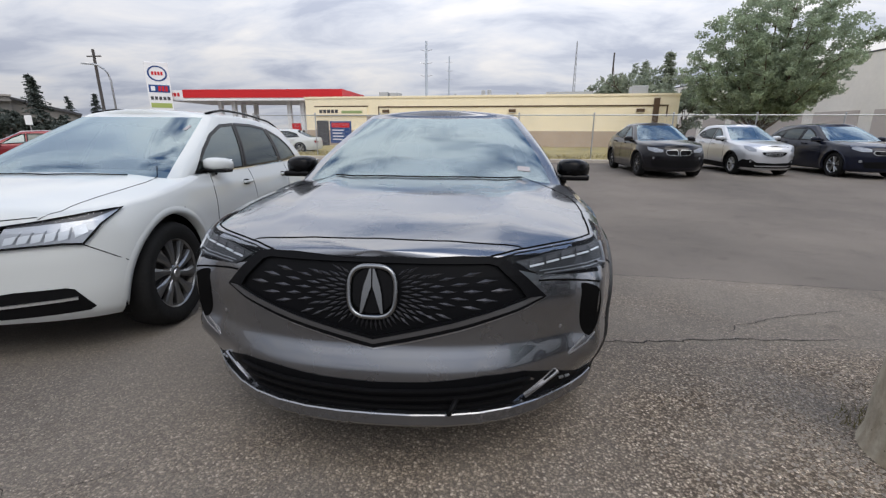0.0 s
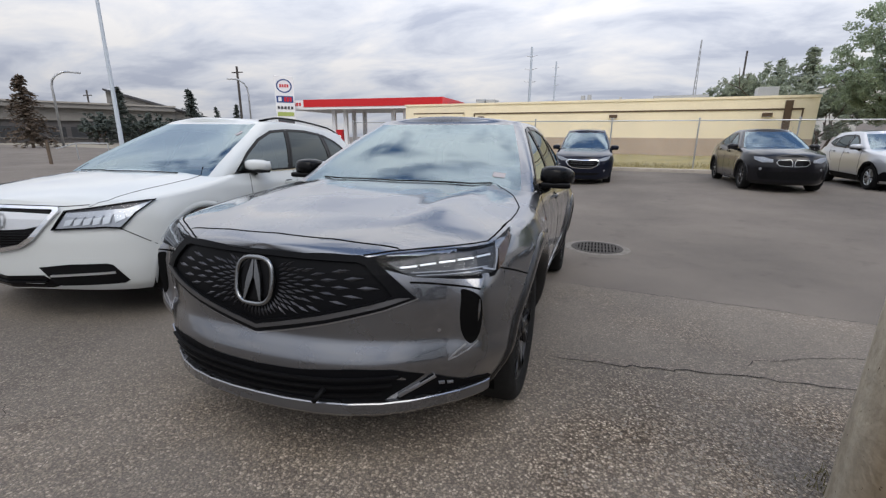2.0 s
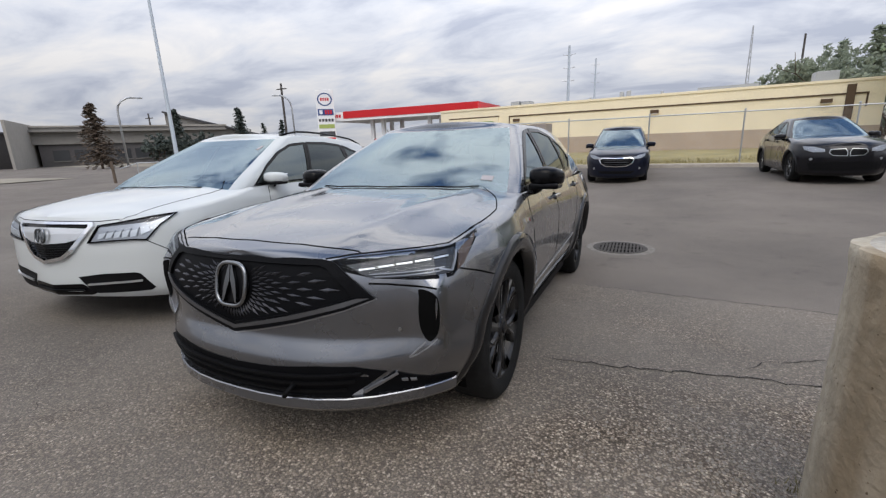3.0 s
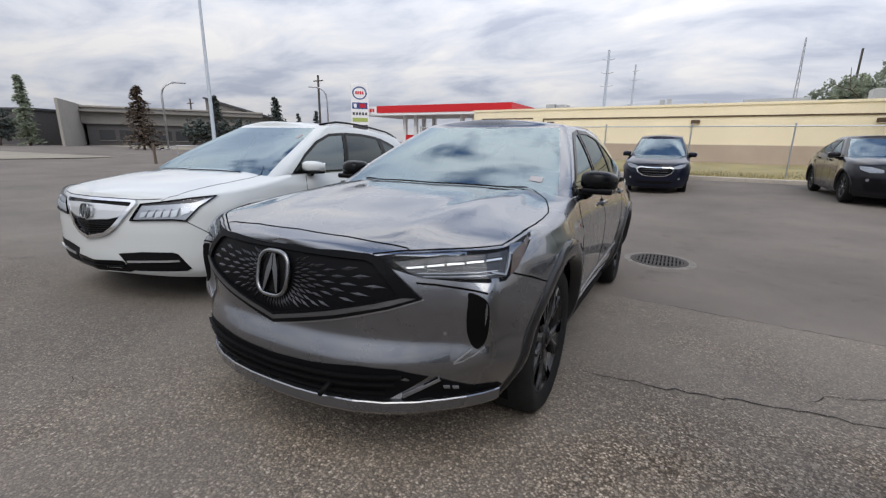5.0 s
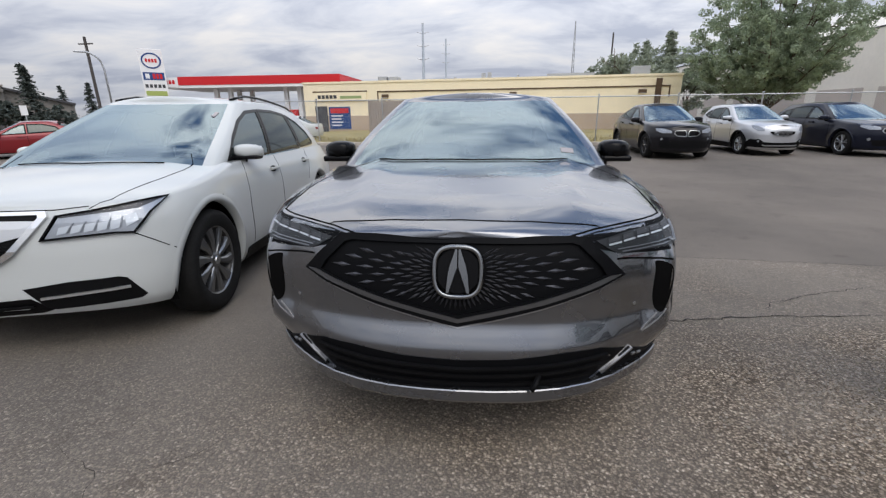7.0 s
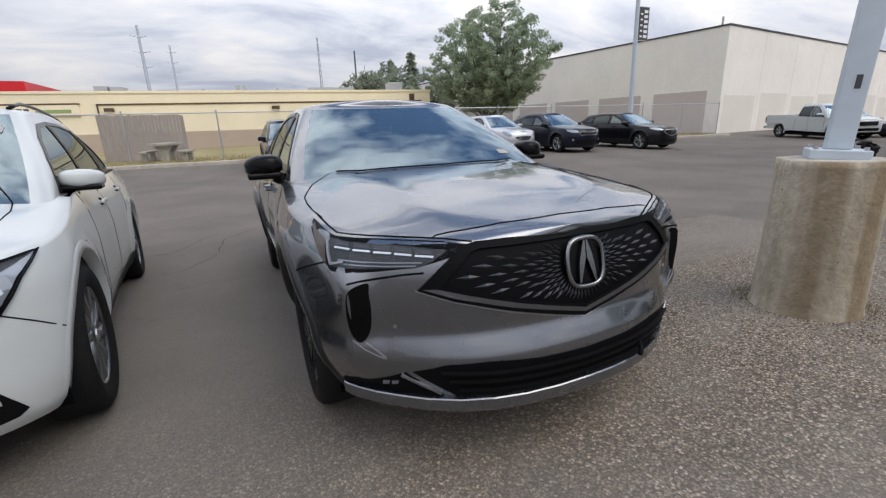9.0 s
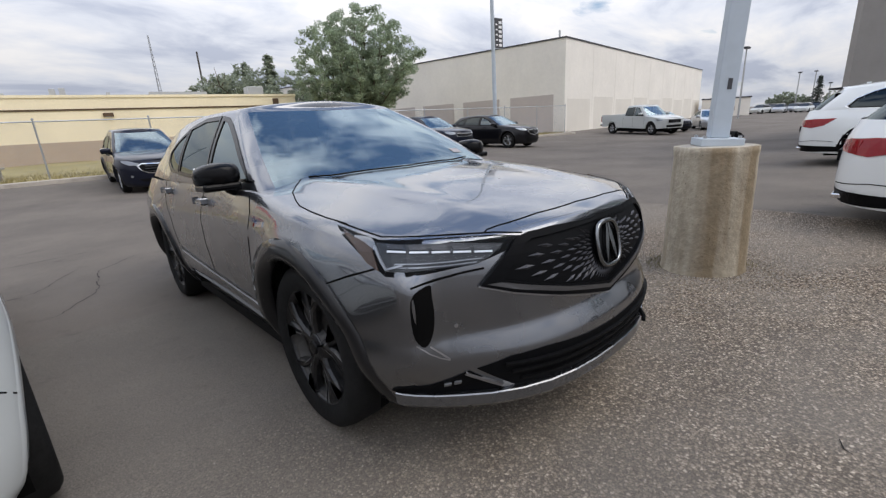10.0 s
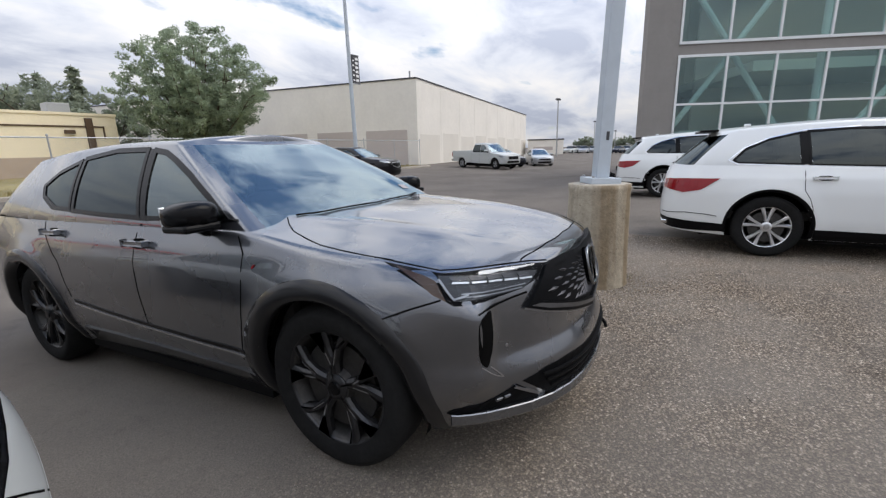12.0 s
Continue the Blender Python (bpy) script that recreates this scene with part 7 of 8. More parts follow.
def build_dealership():
    a = math.atan2(-0.932, 0.361)
    m = Matrix.Translation((15.81, -0.95, 0)) @ Matrix.Rotation(a, 4, "Z")
    d = thing("dealership", m, "two-storey grey dealership with a white-framed glass front", "building")
    steel = surface("white_window_frame", (0.72, 0.74, 0.74), 0.4)
    pane = glass("teal_window_glass", (0.74, 0.86, 0.84), 0.09, (0.8, 0.95, 0.93), 0.6)
    box_part("wall_pier", (-1.1, 0, -0.2), (-0.04, 0.5, 11.0), GREY_CLAD, d, "grey cladding pier")
    side = Matrix.Translation((-1.1, 0.4, 0)) @ Matrix.Rotation(-a - radians(4), 4, "Z")
    box_part("side_wall", (0, -0.3, -0.2), (14.5, 0, 11.0), GREY_CLAD, d, m=side)
    box_part("spandrel", (-0.04, 0.02, 4.42), (22, 0.3, 4.76), GREY_CLAD, d)
    box_part("spandrel", (-0.04, 0.02, 9.4), (22, 0.3, 11.0), GREY_CLAD, d)
    box_part("plinth", (-0.04, 0.0, -0.2), (22, 0.3, 0.45), GREY_CLAD, d)
    box_part("roof", (4.2, 0.3, 10.4), (22, 14, 10.7), DARK_ROOF, d)
    box_part("back_wall", (4.5, 13.6, -0.2), (22, 14, 10.4), GREY_CLAD, d)
    box_part("east_wall", (21.7, 0.3, -0.2), (22, 13.6, 10.4), GREY_CLAD, d)
    box_part("floor_slab", (4.2, 0.32, -0.2), (21.7, 13.6, 0.05), CONCRETE, d)
    box_part("upper_floor", (4.2, 3.5, 4.3), (21.7, 13.6, 4.7), OFFWHITE, d)
    box_part("inner_wall", (4.2, 9.0, 0.05), (21.7, 9.2, 10.4), TAUPE, d)
    cols = [1.565 * k for k in range(15)]
    for zlo, zhi, bars in ((0.45, 4.42, (1.25, 2.79)), (4.76, 9.4, (6.35, 7.9))):
        band = box_part("window_frame", (-0.04, -0.03, zhi - 0.09), (22, 0.08, zhi), steel, d, "white aluminium frame")
        box_part("rail", (-0.04, -0.03, zlo), (22, 0.08, zlo + 0.09), steel, band)
        zs = [zlo] + list(bars) + [zhi]
        for z in bars:
            box_part("rail", (-0.04, -0.028, z - 0.035), (22, 0.078, z + 0.035), steel, band)
        for x in cols:
            box_part("mullion", (x - 0.035, -0.035, zlo), (x + 0.035, 0.085, zhi), steel, band)
        for i in range(len(cols) - 1):
            for z0, z1 in zip(zs, zs[1:]):
                pn = box_part("pane", (cols[i] + 0.03, 0.02, z0 + 0.03), (cols[i + 1] - 0.03, 0.032, z1 - 0.03), pane, band)
                pn.visible_shadow = False
    for k in range(4):
        x0 = -1.05 + 6.2 * k
        for x1, x2 in ((x0, x0 + 3.1), (x0 + 6.1, x0 + 3.1)):
            for z0, z1 in ((0.2, 4.6), (9.0, 4.7)):
                bm = bmesh.new()
                cut = max(0.0, (0.05 - x1) / (x2 - x1)) if x1 < x2 else 0.0
                add_tube(bm, (x1 + (x2 - x1) * cut, 0.8, z0 + (z1 - z0) * cut), (x2, 0.8, z1), 0.10, 0.10, 8)
                part("brace", bm, steel, d, "white diagonal steel brace behind the glass")
        bm = bmesh.new()
        add_tube(bm, (x0 + 6.1, 0.8, 0), (x0 + 6.1, 0.8, 10.4), 0.16, 0.16, 12)
        part("column", bm, steel, d)
    rng = random.Random(3)
    for k in range(10):
        x, y = rng.uniform(0.5, 9), rng.uniform(1.5, 7)
        bm = bmesh.new()
        add_tube(bm, (x, y, 9.9), (x, y, 10.1), 0.16, 0.16, 12)
        part("ceiling_lamp", bm, SIGN_WHITE, d)
    for k in range(5):
        box_part("desk_sign", (1.0 + k * 1.1, 2.0, 1.7), (1.75 + k * 1.1, 2.04, 1.95), SIGN_WHITE, d)
    box_part("display_wall", (0.5, 2.06, 0.05), (7.5, 2.2, 1.95), TAUPE, d)


build_dealership()


OFFICE_GLASS = surface("dim_window_glass", (0.035, 0.037, 0.04), 0.15, spec=0.5)


def build_left_side():
    pc, pr, pl = Vector((-81.3, 32.8, 0)), Vector((-66.8, 54.8, 0)), Vector((-77.6, 29.0, 0))
    beige = surface("beige_block_wall", (0.20, 0.19, 0.175), 0.9, grain=0.06, size=2, stain=0.1, stain_size=0.2)
    dark = surface("dark_brown_cladding", (0.085, 0.08, 0.08), 0.8, grain=0.1, size=3)
    pale = surface("pale_block_wall", (0.30, 0.28, 0.25), 0.9, grain=0.06, size=2, stain=0.1, stain_size=0.2)
    d = pr - pc
    m = Matrix.Translation(pc) @ Matrix.Rotation(math.atan2(d.y, d.x), 4, "Z")
    b = thing("office_block", m, "long low brown and beige office block with a dark lower storey", "building")
    box_part("upper_wall", (0, 0, 3.4), (d.length, 12, 5.9), beige, b)
    box_part("lower_wall", (0.5, 0.4, -0.5), (d.length, 12, 3.4), dark, b, "dark recessed lower storey")
    box_part("roof_edge", (-0.2, -0.2, 5.9), (d.length + 0.2, 12.2, 6.15), pale, b)
    box_part("end_wall", (-0.3, -11.5, -0.5), (0, 12, 6.3), pale, b)
    box_part("eave", (0, -0.9, 5.2), (d.length, 0.0, 5.5), beige, b)
    for k in range(9):
        w = box_part("window", (2.0 + k * 2.6, 0.3, 0.9), (4.0 + k * 2.6, 0.401, 2.5), OFFICE_GLASS, b)
        box_part("sill", (1.9 + k * 2.6, 0.2, 0.8), (4.1 + k * 2.6, 0.41, 0.9), beige, w)
    for z in (0.8, 3.2):
        box_part("window", (-0.36, -5.0, z), (-0.301, -3.6, z + 1.3), GLOSS_BLACK, b)
    # second block with a long sloping roof
    p = polar(-55.5, 92)
    m = Matrix.Translation((p.x, p.y, 0)) @ Matrix.Rotation(radians(46), 4, "Z")
    c = thing("sloped_roof_building", m, "brown building with a long sloping roof beyond the trees", "building")
    bm = bmesh.new()
    prof = [(0, -0.5), (17, -0.5), (17, 3.6), (0, 8.3)]
    lo, hi = [bm.verts.new((x, 0, z)) for x, z in prof], [bm.verts.new((x, 14, z)) for x, z in prof]
    bm.faces.new(lo[::-1]); bm.faces.new(hi)
    for i in range(4):
        bm.faces.new((lo[i], lo[(i + 1) % 4], hi[(i + 1) % 4], hi[i]))
    bmesh.ops.recalc_face_normals(bm, faces=list(bm.faces))
    part("wall", bm, beige, c)
    bm = bmesh.new()
    add_box(bm, (-0.3, -0.6, 0), (17.8, 14.6, 0.3), Matrix.Translation((0, 0, 8.3)) @ Matrix.Rotation(math.atan2(4.7, 17), 4, "Y"))
    part("roof", bm, DARK_ROOF, c)
    for k in range(5):
        box_part("window", (1.5 + k * 2.9, -0.05, 1.2), (3.4 + k * 2.9, 0.0, 2.6), GLOSS_BLACK, c)
    # dark shed further left
    p = Vector((-89, 24, 0))
    shed = thing("dark_shed", Matrix.Translation(p) @ Matrix.Rotation(radians(20), 4, "Z"), "dark low shed beside the office block", "building")
    box_part("wall", (-14, 0, -0.5), (8, 10, 5.0), dark, shed)
    box_part("roof", (-14.3, -0.3, 5.0), (8.3, 10.3, 5.3), DARK_ROOF, shed)
    # road verge
    verge = bmesh.new()
    q = [(-37, 8), (-29, 30), (-60, 60), (-100, 40), (-70, 12)]
    vs = [verge.verts.new((x, y, gz(x, y) + 0.035)) for x, y in q]
    verge.faces.new(vs)
    ob = part("verge", verge, surface("dusty_verge", (0.24, 0.215, 0.17), 0.95, grain=0.15, size=1.5, stain=0.2, stain_size=0.15))
    tagged(ob, "dusty verge beyond the car park", "verge", kind="structure")
    # gate post and rails
    g = thing("gate_post", Matrix.Translation((-25.3, 12.5, gz(-25, 12))), "dark leaning post beside a white pipe barrier", "post")
    bm = bmesh.new()
    add_tube(bm, (0, 0, -0.1), (-0.22, 0.1, 1.2), 0.08, 0.07, 8)
    part("post", bm, BARK, g)
    rail = thing("pipe_barrier", Matrix.Translation((-27.6, 15.2, gz(-27, 15))), "white pipe barrier at the edge of the drive", "barrier")
    for x in (0, 1.4):
        bm = bmesh.new()
        add_tube(bm, (x, x * 0.6, -0.1), (x, x * 0.6, 0.95), 0.03, 0.03, 8)
        part("upright", bm, GALV, rail)
    bm = bmesh.new()
    add_tube(bm, (-0.9, -0.54, 0.6), (0, 0, 0.92), 0.03, 0.03, 8)
    add_tube(bm, (0, 0, 0.92), (1.4, 0.84, 0.92), 0.03, 0.03, 8)
    part("rail", bm, GALV, rail)
    sg = thing("road_sign", Matrix.Translation(polar(-48.7, 46)), "small white road sign on a thin post", "sign")
    bm = bmesh.new()
    add_tube(bm, (0, 0, -0.2), (0, 0, 2.4), 0.035, 0.035, 8)
    part("post", bm, GALV, sg)
    box_part("plate", (-0.3, -0.06, 1.75), (0.3, -0.036, 2.45), SIGN_WHITE, sg)


build_left_side()


def build_poles():
    # tall lamp pole by the road
    p = polar(-54.5, 44)
    lp = thing("lamp_pole", Matrix.Translation((p.x, p.y, gz(p.x, p.y))), "tall tapered pale steel lamp pole", "lamp pole")
    bm = bmesh.new()
    add_tube(bm, (0, 0, -0.1), (0, 0, 15), 0.17, 0.10, 14)
    part("shaft", bm, WHITE_STEEL, lp)
    bm = bmesh.new()
    add_tube(bm, (0, 0, -0.1), (0, 0, 0.5), 0.3, 0.3, 14)
    part("footing", bm, CONCRETE, lp)
    for az, d, h, arm in ((-59.4, 62, 7.7, 1), (-41.9, 70, 9.0, -1)):
        p = polar(az, d)
        sl = thing("street_lamp", Matrix.Translation((p.x, p.y, gz(p.x, p.y))) @ Matrix.Rotation(radians(-az), 4, "Z"), "grey street lamp with a curved arm", "street lamp")
        pts = [Vector((0, 0, -0.1)), Vector((0, 0, h * 0.8))] + [Vector((arm * 1.6 * (1 - math.cos(t)), 0, h * 0.8 + h * 0.2 * math.sin(t))) for t in (0.4, 0.8, 1.2, 1.57)]
        strip("shaft", pts, GALV, sl, 0.11, 8)
        box_part("lamp_head", (arm * 1.6 - 0.1 + min(0, arm * 0.9), -0.15, h - 0.12), (arm * 1.6 + 0.1 + max(0, arm * 0.9), 0.15, h + 0.06), GALV, sl, bevel=0.04)
    for az, d, h, r in ((-42.9, 75, 11.4, 0.2), (-57.0, 95, 8.5, 0.16), (14.95, 130, 21.6, 0.25)):
        p = polar(az, d, eye=(0.4, -2.27) if az < 0 else (-1.39, -1.94))
        up = thing("utility_pole", Matrix.Translation((p.x, p.y, 0)), "dark wooden utility pole", "utility pole")
        bm = bmesh.new()
        add_tube(bm, (0, 0, -0.5), (0, 0, h), r, r * 0.8, 10)
        part("shaft", bm, POLE_GREY, up)
        if az < 0:
            box_part("cross_arm", (-1.0, -0.06, h - 0.9), (1.0, 0.06, h - 0.75), POLE_GREY, up)
    for az, d, h in ((-8.1, 102, 20.4), (-4.6, 150, 25.0)):
        p = polar(az, d, eye=(0.4, -2.27) if az < -6 else (-1.39, -1.94))
        py = thing("power_pylon", Matrix.Translation((p.x, p.y, 0)), "slim pale steel power pylon with short arms", "pylon")
        bm = bmesh.new()
        add_tube(bm, (0, 0, -0.5), (0, 0, h), 0.40, 0.22, 10)
        part("shaft", bm, WHITE_STEEL, py)
        for k in range(3):
            for s in (1, -1):
                bm = bmesh.new()
                add_tube(bm, (0, 0, h - 2 - k * 2.6), (s * 1.3, 0, h - 1.7 - k * 2.6), 0.08, 0.05, 6)
                part("arm", bm, GALV, py)
    p = polar(10.75, 124, eye=(-1.39, -1.94))
    ms = thing("radio_mast", Matrix.Translation((p.x, p.y, -2.2)) @ Matrix.Scale(2.0, 4), "thin grey lattice mast behind the shop", "mast")
    for k in range(3):
        bm = bmesh.new()
        a = k * math.tau / 3
        add_tube(bm, (0.24 * math.cos(a), 0.24 * math.sin(a), 3.5), (0.05 * math.cos(a), 0.05 * math.sin(a), 13.0), 0.045, 0.035, 6)
        part("leg", bm, GALV, ms)
    bm = bmesh.new()
    for k in range(14):
        z = 3.6 + k * 0.65
        r = 0.24 - 0.19 * (z - 3.5) / 9.5
        for i in range(3):
            a, b = i * math.tau / 3, (i + 1) * math.tau / 3
            add_tube(bm, (r * math.cos(a), r * math.sin(a), z), (r * math.cos(b), r * math.sin(b), z + 0.6), 0.025, 0.025, 4, False)
    part("bracing", bm, GALV, ms)
    bm = bmesh.new()
    add_tube(bm, (0, 0, 0), (0, 0, 3.6), 0.3, 0.3, 8)
    part("base", bm, GALV, ms)
    # banner pole between the bays
    bp = thing("banner_pole", Matrix.Translation((19.1, 16.2, gz(19, 16))) @ Matrix.Rotation(radians(-1.0), 4, "Y"), "pale steel lamp pole with a black and white banner", "lamp pole")
    bm = bmesh.new()
    add_tube(bm, (0, 0, -0.1), (0, 0, 12.5), 0.13, 0.09, 12)
    part("shaft", bm, WHITE_STEEL, bp)
    box_part("banner", (0.16, -0.012, 5.3), (0.86, 0.012, 6.9), DARK_ROOF, bp, "black banner with pale bars")
    for k in range(6):
        box_part("banner_bar", (0.52, -0.016, 5.42 + 0.24 * k), (0.78, 0.016, 5.56 + 0.24 * k), SIGN_WHITE, bp)
    for k in range(5):
        box_part("banner_bar", (0.26, -0.016, 5.45 + 0.27 * k), (0.42, 0.016, 5.53 + 0.27 * k), SIGN_WHITE, bp)
    for z in (5.28, 6.9):
        bm = bmesh.new()
        add_tube(bm, (0, 0, z), (0.9, 0, z), 0.02, 0.02, 6)
        part("bracket", bm, GALV, bp)
    # far floodlight poles
    for az, d, h in ((76.2, 66, 8.0), (80.6, 110, 7.0), (81.8, 120, 7.5), (83.0, 118, 5.0)):
        p = polar(az, d, eye=(-2.18, -1.25))
        fl = thing("floodlight_pole", Matrix.Translation((p.x, p.y, 0)), "grey floodlight pole in the far car park", "lamp pole", "floodlights")
        bm = bmesh.new()
        add_tube(bm, (0, 0, -0.2), (0, 0, h), 0.12, 0.08, 8)
        part("shaft", bm, GALV, fl)
        for s in (1, -1):
            box_part("lamp_head", (s * 0.35 - 0.22, -0.25, h - 0.15), (s * 0.35 + 0.22, 0.25, h + 0.05), DARK_ROOF, fl)
    p = polar(74.7, 84, eye=(-2.18, -1.25))
    fb = thing("far_store", Matrix.Translation((p.x, p.y, 0)) @ Matrix.Rotation(radians(-75), 4, "Z"), "low white store far across the car park", "building")
    box_part("wall", (-3.0, 0, -0.5), (3.4, 8, 2.7), OFFWHITE, fb)
    box_part("roof", (-3.1, -0.1, 2.7), (3.5, 8.1, 2.9), DARK_ROOF, fb)
    box_part("window", (-2.0, -0.04, 0.9), (1.5, 0.0, 1.5), TAUPE, fb)


build_poles()


# ---- the near lamp pole on its footing ----
def build_near_pole():
    c = Vector((2.385, -0.570, gz(2.385, -0.570)))
    f = thing("pole_footing", Matrix.Translation(c), "round stained concrete footing with chipped rim", "footing")
    bm = bmesh.new()
    rows = []
    rng = random.Random(8)
    for i in range(25):
        t = i / 24
        row = []
        for k in range(56):
            a = k * math.tau / 56
            r = 0.312 - 0.020 * t + 0.003 * noise.noise(Vector((math.cos(a) * 3, math.sin(a) * 3, t * 6)))
            if t > 0.93:
                r += 0.007 - max(0, 0.05 * noise.noise(Vector((math.cos(a) * 4, math.sin(a) * 4, 7.0)))) * (t - 0.93) / 0.07
            if t < 0.08:
                r += 0.02 * (0.08 - t) / 0.08
            row.append(bm.verts.new((r * math.cos(a), r * math.sin(a), -0.04 + 1.06 * t)))
        rows.append(row)
    for a, b in zip(rows, rows[1:]):
        for k in range(56):
            bm.faces.new((a[k], a[(k + 1) % 56], b[(k + 1) % 56], b[k]))
    bm.faces.new(rows[-1])
    drum = part("concrete_drum", bm, FOOTING, f)
    drum.data.polygons.foreach_set("use_smooth", [len(q.vertices) == 4 for q in drum.data.polygons])
    bm = bmesh.new()
    add_lathe(bm, [(0.262, 1.019), (0.250, 1.0245), (0.002, 1.0245)], Matrix.Identity(4), 40)
    part("grout_cap", bm, CONCRETE, f, "rough grout skim on the top")
    m = Matrix.Translation(c + Vector((0, 0, 1.02))) @ Matrix.Rotation(radians(2.0), 4, Vector((0.76, 0.65, 0))) @ Matrix.Rotation(radians(32), 4, "Z")
    p = thing("square_lamp_pole", m, "square pale grey steel lamp pole bolted to a footing", "lamp pole")
    box_part("base_cover", (-0.15, -0.15, 0.0), (0.15, 0.15, 0.06), WHITE_STEEL, p, bevel=0.006)
    box_part("shaft", (-0.066, -0.066, 0.06), (0.066, 0.066, 7.5), WHITE_STEEL, p, bevel=0.008)
    box_part("hand_hole_cover", (-0.069, -0.025, 0.42), (-0.0662, 0.005, 0.5), DARK_ROOF, p)
    for x in (-0.12, 0.12):
        for y in (-0.12, 0.12):
            bm = bmesh.new()
            add_tube(bm, (x, y, 0.055), (x, y, 0.08), 0.014, 0.014, 6)
            part("bolt", bm, GALV, p)
    bm = bmesh.new()
    for k in range(14):
        a = rng.uniform(0, math.tau)
        add_box(bm, (-0.035, -0.025, 0), (0.035, 0.025, 0.035), Matrix.Translation((0.168 + rng.uniform(-0.035, 0.03), -0.165 + rng.uniform(-0.03, 0.03), rng.uniform(0.0, 0.07))) @ Matrix.Rotation(a, 4, "Z") @ Matrix.Rotation(a * 1.7, 4, "X"))
    bag = part("rag", bm, DARK_PLASTIC)
    bag.matrix_world = m
    tagged(bag, "crumpled black rag on the footing", "rag")


def footing_material():
    m = surface("stained_concrete", (0.42, 0.375, 0.295), 0.92, grain=0.18, size=16, stain=0.12, stain_size=2.0, bump=0.8, bump_size=40)
    n, l = m.node_tree.nodes, m.node_tree.links
    p = n["Principled BSDF"]
    src = p.inputs["Base Color"].links[0].from_socket
    tc = n.new("ShaderNodeTexCoord")
    mp = n.new("ShaderNodeMapping"); mp.inputs["Scale"].default_value = (4.2, 4.2, 0.22)
    l.new(tc.outputs["Object"], mp.inputs[0])
    t = n.new("ShaderNodeTexNoise"); t.inputs["Scale"].default_value = 1.0; t.inputs["Detail"].default_value = 3.0
    l.new(mp.outputs[0], t.inputs["Vector"])
    r = n.new("ShaderNodeValToRGB")
    r.color_ramp.elements[0].position, r.color_ramp.elements[0].color = 0.38, (0.52, 0.45, 0.37, 1)
    r.color_ramp.elements[1].position, r.color_ramp.elements[1].color = 0.58, (0.95, 0.95, 0.95, 1)
    l.new(t.outputs["Fac"], r.inputs[0])
    mx = n.new("ShaderNodeMixRGB"); mx.blend_type = "MULTIPLY"; mx.inputs[0].default_value = 1.0
    l.new(src, mx.inputs[1]); l.new(r.outputs[0], mx.inputs[2])
    # small dark pits
    t2 = n.new("ShaderNodeTexNoise"); t2.inputs["Scale"].default_value = 55.0; t2.inputs["Detail"].default_value = 2.0
    l.new(tc.outputs["Object"], t2.inputs["Vector"])
    r2 = n.new("ShaderNodeValToRGB")
    r2.color_ramp.elements[0].position, r2.color_ramp.elements[0].color = 0.70, (1, 1, 1, 1)
    r2.color_ramp.elements[1].position, r2.color_ramp.elements[1].color = 0.75, (0.35, 0.30, 0.25, 1)
    l.new(t2.outputs["Fac"], r2.inputs[0])
    mx2 = n.new("ShaderNodeMixRGB"); mx2.blend_type = "MULTIPLY"; mx2.inputs[0].default_value = 1.0
    l.new(mx.outputs[0], mx2.inputs[1]); l.new(r2.outputs[0], mx2.inputs[2]); l.new(mx2.outputs[0], p.inputs["Base Color"])
    return m


FOOTING = footing_material()
build_near_pole()


# ---- drain and cracks ----
def build_drain():
    x, y = 1.32, 4.32
    z = gz(x, y)
    d = thing("drain_cover", Matrix.Translation((x, y, z)), "round cast-iron drain cover with slots set in asphalt", "drain")
    iron = surface("cast_iron", (0.055, 0.048, 0.042), 0.7, 0.4, grain=0.3, size=30, bump=0.4)
    bm = bmesh.new()
    add_lathe(bm, [(0.36, 0.002), (0.355, 0.012), (0.30, 0.012), (0.30, 0.002)], Matrix.Identity(4), 48)
    part("rim", bm, iron, d)
    bm = bmesh.new()
    add_lathe(bm, [(0.46, -0.002), (0.44, 0.007), (0.36, 0.008)], Matrix.Identity(4), 48)
    part("collar", bm, surface("drain_collar", (0.17, 0.155, 0.135), 0.9, grain=0.3, size=12, bump=0.4), d, "worn concrete collar")
    bm = bmesh.new()
    add_lathe(bm, [(0.001, 0.004), (0.30, 0.004)], Matrix.Identity(4), 48)
    part("well", bm, SEAM, d)
    for k in range(-6, 7):
        w = math.sqrt(max(0.0, 0.30 ** 2 - (k * 0.046) ** 2))
        box_part("bar", (k * 0.046 - 0.013, -w, 0.004), (k * 0.046 + 0.013, w, 0.014), iron, d)
    for s in (-0.1, 0.1):
        w = math.sqrt(0.30 ** 2 - s * s)
        box_part("bar", (-w, s - 0.015, 0.004), (w, s + 0.015, 0.013), iron, d)


build_drain()


